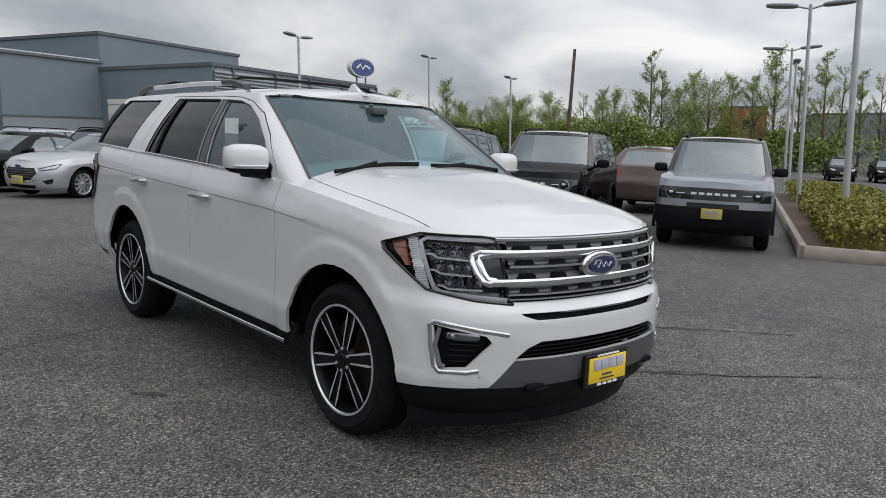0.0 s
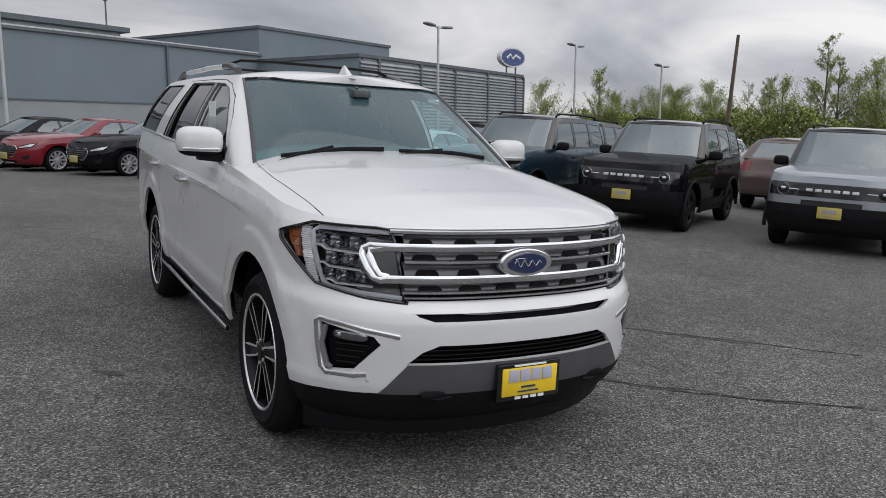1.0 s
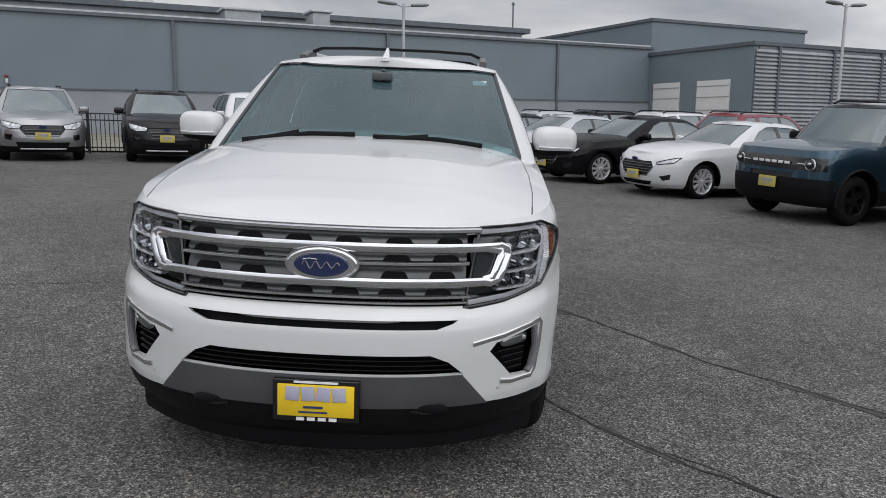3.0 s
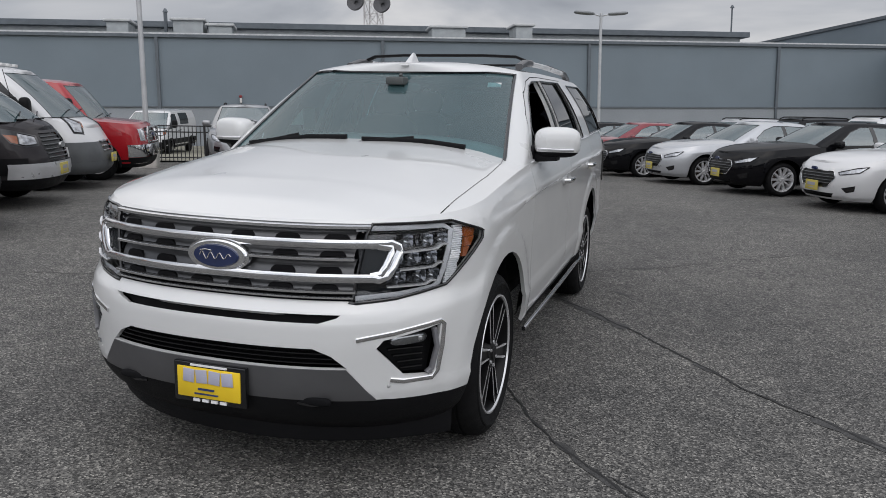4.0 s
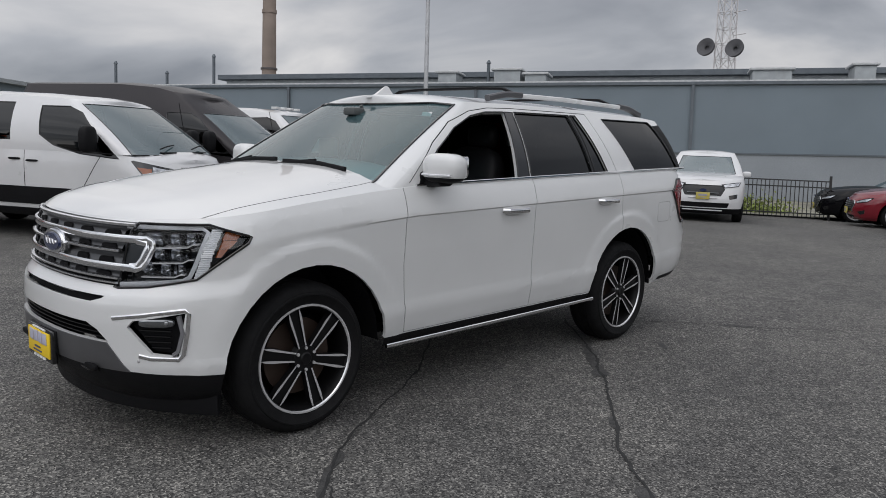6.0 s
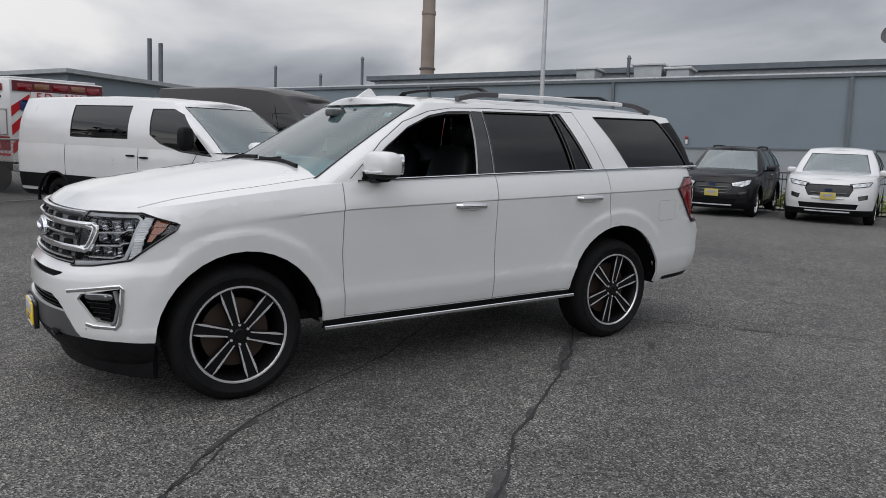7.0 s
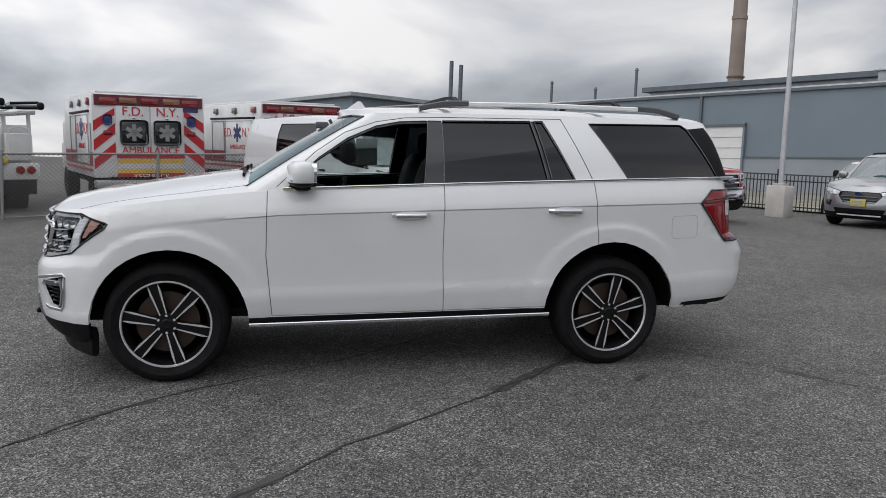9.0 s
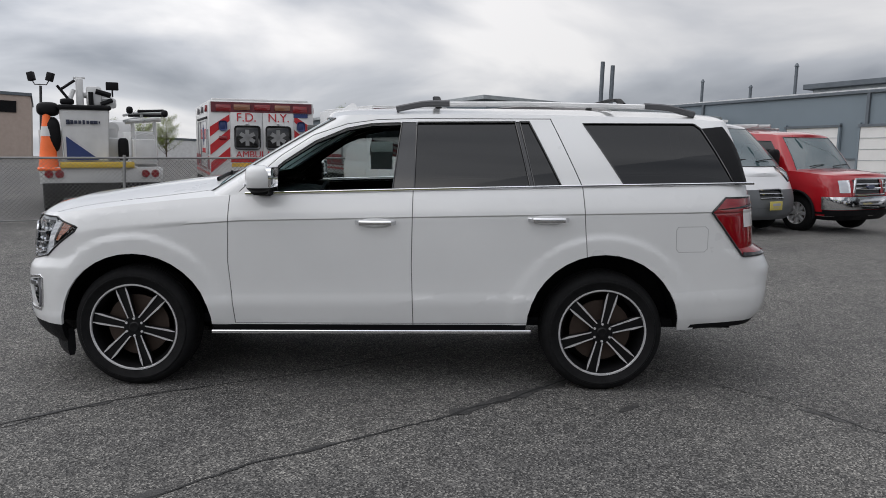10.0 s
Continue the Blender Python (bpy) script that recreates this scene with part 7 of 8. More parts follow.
def scatter_trees():
    kinds = [tree("tree", "slender young tree in light spring leaf", 10.2, 2.3, 4200, 11, 0.3), tree("tree", "thin tree with sparse spring leaves", 11.4, 2.0, 3000, 12, 0.5), tree("tree", "bushy green tree at the lot edge", 8.2, 3.2, 7000, 13, 0.0), tree("tree", "half bare tree with fine twigs", 9.6, 2.4, 1500, 14, 0.7)]
    r = random.Random(5)
    used = set()
    v = 30.0
    while v > -32:
        i = r.choice([0, 0, 1, 1, 3, 2])
        small = v > 9
        if small:
            i = r.choice([2, 2, 0, 3])
        u = 80 + r.uniform(-5, 5) - max(0, v - 14) * 0.4
        x, y = xy(u, v)
        m = Matrix.Translation((x, y, gz(x, y))) @ pose(0, 0, 0, 0, 0, r.uniform(0, 360)) @ Matrix.Scale(r.uniform(0.62, 0.86) if small else r.uniform(0.82, 1.08), 4)
        if i in used:
            o = copy_thing(kinds[i], Matrix())
            o.matrix_world = m
        else:
            kinds[i].matrix_world = m
            used.add(i)
        v -= r.uniform(0.9, 1.9) if small else r.uniform(1.3, 2.5)
    for u, v, i, s in ((-68, 25.5, 2, 0.62), (-75, 8, 2, 0.5), (-80, 5, 2, 0.45), (-78, 10.5, 2, 0.5), (-72, 28, 2, 0.55), (70, 34, 2, 0.8), (66, 38, 2, 0.7), (64, 42, 2, 0.55)):
        x, y = xy(u, v)
        o = copy_thing(kinds[i], Matrix())
        o.matrix_world = Matrix.Translation((x, y, gz(x, y))) @ pose(0, 0, 0, 0, 0, u * 7) @ Matrix.Scale(s, 4)
    # undergrowth below the tree row
    rng.seed(3)

    def place():
        v = rng.uniform(-9, 33) if rng.random() < 0.93 else rng.uniform(-34, -9)
        u = 77 + rng.uniform(-3, 3)
        x, y = xy(u, v)
        top = (4.2 if v > 8 else 3.5) + 1.6 * noise.noise(Vector((v * 0.35, 0, 0))) + 0.8 * noise.noise(Vector((v * 1.3, 5, 0)))
        return Vector((x, y, gz(x, y) + max(0.0, top) * rng.random() ** 0.7))
    vs, fs = leaf_cloud(36000, place, 0.26)
    tagged(from_arrays("undergrowth", vs, fs, LEAF_TREE), "green undergrowth beneath the tree row", "bushes", kind="stuff")
    rng.seed(4)

    def shrub():
        u0 = (4.6, 5.4, -12.0, 1.8)[rng.randrange(4)]
        u, v = u0 + rng.gauss(0, 0.5), 22.2 + rng.gauss(0, 0.25)
        x, y = xy(u, v)
        return Vector((x, y, gz(x, y) + 0.05 + abs(rng.gauss(0, 0.22))))
    vs, fs = leaf_cloud(2600, shrub, 0.09)
    tagged(from_arrays("shrubs", vs, fs, LEAF_TREE), "low green shrubs behind the picket fence", "shrubs", kind="stuff")


scatter_trees()

# ---- distant blocks ----
for nm, u0, u1, v0, v1, top, m, lab in (("brick_building", 104, 118, -3.2, 2.5, 5.6, BRICK_FAR, "distant red brick building behind the trees"), ("warehouse", 112, 140, -46, -9, 4.8, WALL_BAND, "distant long pale warehouse"), ("beige_building", -80, -64, -14, -1.7, 6.1, mat("beige render", (0.36, 0.29, 0.25), 0.8, vary=0.06), "distant flat-roofed beige building"), ("low_warehouse", -110, -90, 2, 16, 3.9, PANEL_WHITE, "distant low white warehouse"), ("far_store", 70, 90, 36, 62, 2.6, WALL_BAND, "distant pale store building")):
    q = wall_run(nm, u0, u1, v0, v1, top, m, lab)
    coping(q, u0, u1, v0, v1, top, 0.25, 0.1)
slab(bpy.data.objects["beige_building"], "window", (-63.97, -3.3, 5.2), (0.1, 1.2, 0.9), INTERIOR)
slab(bpy.data.objects["brick_building"], "window", (103.97, -1.0, 3.4), (0.1, 1.6, 1.4), INTERIOR)


# ---- unseen blocks, added to darken what paint and chrome reflect ----
for nm, (u, v), (du, dv, h) in (("wall_south", (15, -46), (130, 1.0, 6.5)), ("wall_east", (95, -30), (1.0, 30, 6.0))):
    bm = B()
    box(bm, (0, 0, h / 2 - 1), (du, dv, h + 2))
    o = part(nm, bm, WALL_GREY, None)
    o.matrix_world = upright(u, v)
    tagged(o, "unseen plain grey block added to darken reflections", "wall", kind="structure")


# ---- vehicles in place ----
hero()
P_BLACK = paint("black", (0.004, 0.004, 0.005))
P_SILVER = paint("silver", (0.46, 0.47, 0.49), 0.4)
P_RED = paint("deep red", (0.17, 0.005, 0.014))
P_TEAL = paint("blue teal", (0.026, 0.062, 0.095), 0.75)
P_GREY = paint("near-black grey", (0.014, 0.014, 0.016), 0.3)
P_VANGREY = paint("dark grey", (0.034, 0.031, 0.033), 0.1)
P_ICE = paint("blue silver", (0.26, 0.28, 0.305), 0.5)
P_WHITE2 = paint("white", (0.60, 0.60, 0.605))
P_GRAPHITE = paint("graphite silver", (0.30, 0.305, 0.315), 0.75)
P_BROWN = paint("bronze brown", (0.13, 0.095, 0.085), 0.4)
P_VANRED = paint("bright red", (0.33, 0.008, 0.014))

SPORTY = (5, False, 0.09, 2)
def raised(S, k, tyre):
    """The same profile sheet with its heights stretched, on larger tyres."""
    up = lambda pts: [(a, b * k) for a, b in pts]
    out = {**S, "tyre_r": tyre, "lip": S["lip"] * k, "clad": S["clad"] * k, "belt_z": S["belt_z"] * k}
    for key in ("top", "bottom", "roof", "screen", "rear_screen", "tail_lamp", "handles"):
        out[key] = up(S[key])
    for key in ("windows", "black_pillars", "gaps"):
        out[key] = [up(q) for q in S[key]]
    out["front"] = [(a, up(q), m, d) for a, q, m, d in S["front"]]
    out["mirror"], out["plate"] = (*S["mirror"][:2], S["mirror"][2] * k), (S["plate"][0], S["plate"][1] * k)
    return out


BRONCO = raised(BRONCO, 1.08, 0.385)
br = plain_car("compact_utility_vehicle", "silver boxy sport utility vehicle with black lower bumper", BRONCO, P_ICE, group="boxy utility vehicles in the row", style=SPORTY)
round_lamps(br, 0.66, -0.80, 0.913, 0.085)
br.matrix_world = on_lot(9.6, -0.95, 180)
br2 = copy_thing(br, on_lot(9.6, 2.15, 180))
recolour(br2, P_ICE, P_BLACK)
br2["label"] = "black boxy sport utility vehicle with round headlights"
br3 = copy_thing(br, on_lot(9.4, 4.97, 180))
recolour(br3, P_ICE, P_TEAL)
br3["label"] = "dark teal boxy sport utility vehicle with black roof rails"

sd = plain_car("sedan", "white four-door sedan with chrome alloy wheels", SEDAN, P_WHITE2, group="sedans in the row", style=(10, False, 0.035, 0))
sd.matrix_world = on_lot(9.4, 8.05, 180)
for u, v, c, lab in ((9.0, 10.6, P_BLACK, "black four-door sedan with chrome grille frame"), (8.7, 13.1, P_SILVER, "silver four-door sedan with swept headlights"), (8.4, 15.7, P_BLACK, "black four-door sedan with alloy wheels"), (8.0, 18.2, P_RED, "deep red four-door sedan with alloy wheels"), (7.6, 20.6, P_BLACK, "black four-door sedan at the end of the row")):
    q = copy_thing(sd, on_lot(u, v, 180))
    recolour(q, P_WHITE2, c)
    q["label"] = lab

VAN_W = plain_car("cargo_van", "white low-roof cargo van with black lower bumper", VAN, P_WHITE2, category="van", group="vans in the row", style=(6, False, 0.08, 2))
# ---- vans ----
VAN_W.matrix_world = on_lot(-4.75, 5.65, 0)
HIGH = variant(VAN, lip=0.44, front=VAN["front"] + [("bumper", [(-2, 0.66), (2, 0.66), (2, 0.45), (-2, 0.45)], ALU, 0.03)], roof=[(0.5, 2.05), (0.9, 2.22), (1.4, 2.33), (2.2, 2.38), (4.4, 2.36)], roof_front=0.85, roof_w=0.72, bulge=0.09,
               windows=[[(-0.28, 1.17), (0.35, 1.22), (0.78, 1.32), (1.02, 1.46), (1.06, 1.90), (0.60, 1.90), (0.40, 1.80)]], screen=[(-0.925, 1.235), (0.925, 1.235), (0.79, 1.90), (-0.79, 1.90)])
van2 = plain_car("cargo_van", "dark grey high-roof cargo van with black grille", HIGH, P_VANGREY, category="van", group="vans in the row", style=(6, False, 0.08, 2))
van2.matrix_world = on_lot(-4.78, 8.5, 0)
PRO = variant(VAN, nose=[(0, -0.84), (0.12, -0.93), (0.4, -0.95), (0.6, -0.92), (0.8, -0.84), (1, -0.72)], cowl=-0.28, roof_front=0.48, belt_from=-0.1, hood_p=3.0, crown=[(-1, 0.04), (-0.7, 0.08), (-0.3, 0.10), (0.6, 0.08)], band=(0.44, 0.56), roof=[(0.3, 2.0), (0.7, 2.06), (1.5, 2.10), (4.4, 2.12)],
              top=[(-1, 0.98), (-0.7, 1.08), (-0.3, 1.24), (0.1, 1.30), (0.6, 1.30), (4.5, 1.30)], belt_z=1.3, glass_zones=(2,),
              windows=[[(-0.02, 1.27), (0.5, 1.30), (1.22, 1.40), (1.28, 1.93), (0.75, 1.95), (0.55, 1.88)]], screen=[(-0.93, 1.18), (0.93, 1.18), (0.77, 2.0), (-0.77, 2.0)], lamp_dark=[[(-0.10, 1.19), (0.16, 1.28), (0.30, 1.27), (0.19, 0.99), (-0.04, 0.97)]], wiper=(-0.42, 1.36, -0.34, 1.40),
              front=[("grille", [(-0.30, 0.86), (0.30, 0.86), (0.30, 0.66), (-0.30, 0.66)], GRILLE_DARK, -0.02)], lamps=[[(-0.05, 1.16), (0.16, 1.26), (0.26, 1.27), (0.17, 1.02), (0.0, 1.0)]],
              lip=0.84, lip_mat=mat("grey bumper plastic", (0.09, 0.095, 0.10), 0.6), clad=0.50, clad_mat=mat("grey bumper plastic", (0.09, 0.095, 0.10), 0.6), gaps=[((0.40, 1.28), (0.45, 0.5)), ((1.55, 1.3), (1.55, 0.5))],
              extra=[("roof_lamp", bars([((x, 0.75, 2.16), (0.16, 0.14, 0.05)) for x in (-0.5, -0.2, 0.1, 0.4)]), PANEL_WHITE)], front_bars=[(z, 0.31, 0.035, CHROME) for z in (0.84, 0.76, 0.68)], lamp_amber=[[(-0.10, 1.17), (0.02, 1.21), (0.04, 1.13), (-0.08, 1.08)]])
van3 = plain_car("cargo_van", "white snub-nosed cargo van with grey bumper", PRO, P_WHITE2, category="van", group="vans in the row", style=(6, False, 0.08, 2))
van3.matrix_world = on_lot(-4.72, 11.25, 0)
ECON = variant({k: q for k, q in VAN.items() if k != "plate"}, wheelbase=3.5, tyre_r=0.375, rim_r=0.22, track_face=0.93, nose=[(0, -0.80), (0.12, -0.90), (0.4, -0.92), (0.7, -0.88), (0.9, -0.85), (1, -0.78)], cowl=0.12, roof_front=0.62, glass_bow=0.24, hood_p=4.0, band=(0.40, 0.44), wiper=(-0.02, 1.31, 0.05, 1.345),
               top=[(-1, 1.12), (-0.7, 1.16), (-0.2, 1.20), (0.5, 1.24), (4.5, 1.26)], roof=[(0.4, 1.88), (0.8, 1.96), (2.0, 2.01), (4.4, 2.0)], roof_w=0.78, cap_front=0.4, n_front=3.4, belt_from=0.15, crown=[(-1, 0.02), (-0.5, 0.05), (0.6, 0.06)],
               windows=[[(0.42, 1.29), (1.30, 1.29), (1.30, 1.83), (0.78, 1.82), (0.62, 1.66)], [(1.75, 1.32), (2.9, 1.32), (2.9, 1.83), (1.75, 1.83)]], screen=[(-0.86, 1.22), (0.86, 1.22), (0.72, 1.90), (-0.72, 1.90)],
               front=[("grille", [(-0.42, 1.08), (0.42, 1.08), (0.42, 0.80), (-0.42, 0.80)], GRILLE_DARK, -0.02), ("lamp_l", [(0.50, 1.07), (0.78, 1.06), (0.76, 0.82), (0.50, 0.82)], LAMP_IN, 0.004), ("lamp_r", [(-0.50, 1.07), (-0.78, 1.06), (-0.76, 0.82), (-0.50, 0.82)], LAMP_IN, 0.004), ("bumper", [(-2, 0.74), (2, 0.74), (2, 0.50), (-2, 0.50)], CHROME, 0.05)],
               lamps=[], lamp_dark=[], lamp_amber=[], front_bars=[(0.90, 0.42, 0.045, CHROME), (0.99, 0.42, 0.03, CHROME)], lip=0.48, clad=0.36, gaps=[((0.66, 1.24), (0.66, 0.5)), ((1.6, 1.24), (1.6, 0.5))], mirror=(1.10, 0.55, 1.38), mirror_size=(0.18, 0.12, 0.26),
               extra=[("grille_frame", lambda bm: sweep(bm, [(x, -0.925, z) for x, z in ((-0.46, 1.10), (0.46, 1.10), (0.46, 0.78), (-0.46, 0.78))], 0.05, 0.04, up=(0, -1, 0), closed=True), CHROME), ("emblem", oval(-0.92, 0.94, 0.11, 0.045, 0.045), NAVY),
                      ("arch_trim", lambda bm: [sweep(bm, [(s * 0.955, 0.44 * math.cos(a), 0.37 + 0.45 * math.sin(a)) for a in np.linspace(0.1, 3.04, 14)], 0.05, 0.02, up=(s, 0, 0)) for s in (1, -1)], STEEL),
                      ("ladder_rack", bars([((x, y, 2.10), (0.05, 2.4, 0.05)) for x, y in ((-0.6, 3.0), (0.6, 3.0))] + [((0, y, 2.10), (1.3, 0.05, 0.05)) for y in (1.9, 2.9, 4.0)] + [((x, 3.0, 2.16), (0.05, 2.6, 0.08)) for x in (-0.2, 0.2)]), STEEL)])
van4 = plain_car("passenger_van", "bright red full-size van with chrome grille", ECON, P_VANRED, category="van", group="vans in the row", style=(8, False, 0.06, 0))
van4.matrix_world = on_lot(-4.37, 13.6, 0)

# ---- cars by the picket fence ----
suv = plain_car("crossover", "dark grey crossover parked nose-out by the fence", SUV, P_GREY, group="crossovers by the fence", style=(5, True, 0.04, 0))
suv.matrix_world = on_lot(0.92, 16.45, -93)
EXPL = variant(SUV, wheelbase=3.02, tail=[(0, 3.95), (0.15, 4.05), (0.5, 4.1), (0.7, 4.04), (1, 3.98)], back_base=3.95, roof_rear=3.65, roof=[(1.0, 1.66), (1.5, 1.71), (2.3, 1.72), (3.7, 1.66)], track_face=0.95, width=[(0, 0.92), (0.12, 0.965), (0.4, 0.985), (0.75, 0.99), (0.9, 0.975), (1, 0.94)], belt_w=0.925, roof_w=0.69,
               top=[(-0.9, 0.98), (-0.6, 1.05), (0, 1.11), (0.7, 1.14), (2.0, 1.17), (3.0, 1.20), (4.1, 1.22)],
               windows=[[(0.95, 1.18), (1.80, 1.20), (1.80, 1.66), (1.5, 1.64), (1.25, 1.53)], [(1.90, 1.20), (2.75, 1.22), (2.72, 1.65), (1.90, 1.66)], [(2.90, 1.24), (3.70, 1.28), (3.55, 1.60), (2.86, 1.64)]],
               black_pillars=[[(1.80, 1.2), (1.90, 1.2), (1.90, 1.66), (1.80, 1.66)], [(2.75, 1.22), (2.90, 1.24), (2.86, 1.64), (2.72, 1.65)]],
               front=[("grille", [(-0.46, 0.92), (0.46, 0.92), (0.50, 0.82), (0.42, 0.66), (-0.42, 0.66), (-0.50, 0.82)], GRILLE_DARK, -0.02), ("lower_intake", [(-0.62, 0.50), (0.62, 0.50), (0.58, 0.38), (-0.58, 0.38)], BLACK_PLASTIC, -0.02)],
               lamps=[[(-0.24, 0.94), (0.10, 0.99), (0.24, 1.0), (0.12, 0.91), (-0.24, 0.86)]], lamp_dark=[[(-0.14, 0.68), (0.08, 0.72), (0.07, 0.62), (-0.12, 0.58)]], plate=(-0.91, 0.66))
ex = plain_car("crossover", "white three-row crossover with dark grille", EXPL, P_WHITE2, group="crossovers by the fence", style=(5, True, 0.04, 0))
ex.matrix_world = on_lot(3.42, 16.6, -93)
ed = copy_thing(suv, on_lot(-1.78, 16.9, -86))
recolour(ed, P_GREY, P_GRAPHITE)
ed["label"] = "graphite grey crossover parked nose-out by the fence"
vf = copy_thing(VAN_W, on_lot(-6.1, 26.6, -97))
vf.scale = (0.82, 0.82, 0.82)
vf["label"] = "white cargo van standing beyond the picket fence"
vf["group"] = "stock in the rear rows"
# ---- second rows of stock ----
for src, old, col, u, v, h, lab in (
        (suv, P_GREY, P_BROWN, 18.8, 0.9, 0, "bronze crossover seen from behind"), (suv, P_GREY, P_WHITE2, 24.5, -0.6, 180, "white crossover standing in a rear row"), (suv, P_GREY, P_SILVER, 24.5, 2.3, 180, "silver crossover standing in a rear row"),
        (br, P_ICE, P_GREY, 19.0, 6.4, 0, "dark grey boxy utility vehicle in the second row"), (suv, P_GREY, P_WHITE2, 24.8, 5.2, 180, "white crossover behind the first row"), (suv, P_GREY, P_BLACK, 18.6, 9.2, 0, "black crossover in the second row"),
        (suv, P_GREY, P_RED, 18.2, 12.4, 0, "deep red crossover in the second row"), (suv, P_GREY, P_WHITE2, 18.0, 15.2, 0, "white crossover in the second row"), (suv, P_GREY, P_BLACK, 17.6, 18.0, 0, "black crossover with roof rails in the second row"), (suv, P_GREY, P_SILVER, 17.2, 20.8, 0, "silver crossover in the second row"),
        (suv, P_GREY, P_BLACK, 33.0, 3.6, 180, "black crossover standing by the verge"), (suv, P_GREY, P_TEAL, 33.0, -0.4, 180, "teal crossover standing by the verge"),
        (suv, P_GREY, P_GREY, 58.0, -7.6, 180, "dark crossover parked beyond the lane"), (suv, P_GREY, P_BLACK, 58.0, -10.6, 180, "black crossover parked beyond the lane"), (suv, P_GREY, P_BLACK, 58.0, -13.8, 180, "black crossover parked under the trees")):
    q = copy_thing(src, on_lot(u, v, h))
    recolour(q, old, col)
    q["label"] = lab
    q["group"] = "stock in the rear rows"


# ---- lettering ----
def words(text, size, m, material, parent, name="lettering"):
    cu = bpy.data.curves.new(name, "FONT")
    cu.body, cu.size, cu.align_x, cu.align_y, cu.extrude = text, size, "CENTER", "CENTER", 0.004
    tmp = bpy.data.objects.new(name, cu)
    scene.collection.objects.link(tmp)
    bpy.context.view_layer.update()
    me = bpy.data.meshes.new_from_object(tmp.evaluated_get(bpy.context.evaluated_depsgraph_get()))
    bpy.data.objects.remove(tmp)
    me.materials.clear()
    me.materials.append(material)
    o = new(name, me)
    o.parent = parent
    o.matrix_local = m
    return o


REAR = Matrix(((-1, 0, 0, 0), (0, 0, 1, 0), (0, 1, 0, 0), (0, 0, 0, 1)))
LEFT = Matrix(((0, 0, 1, 0), (1, 0, 0, 0), (0, 1, 0, 0), (0, 0, 0, 1)))


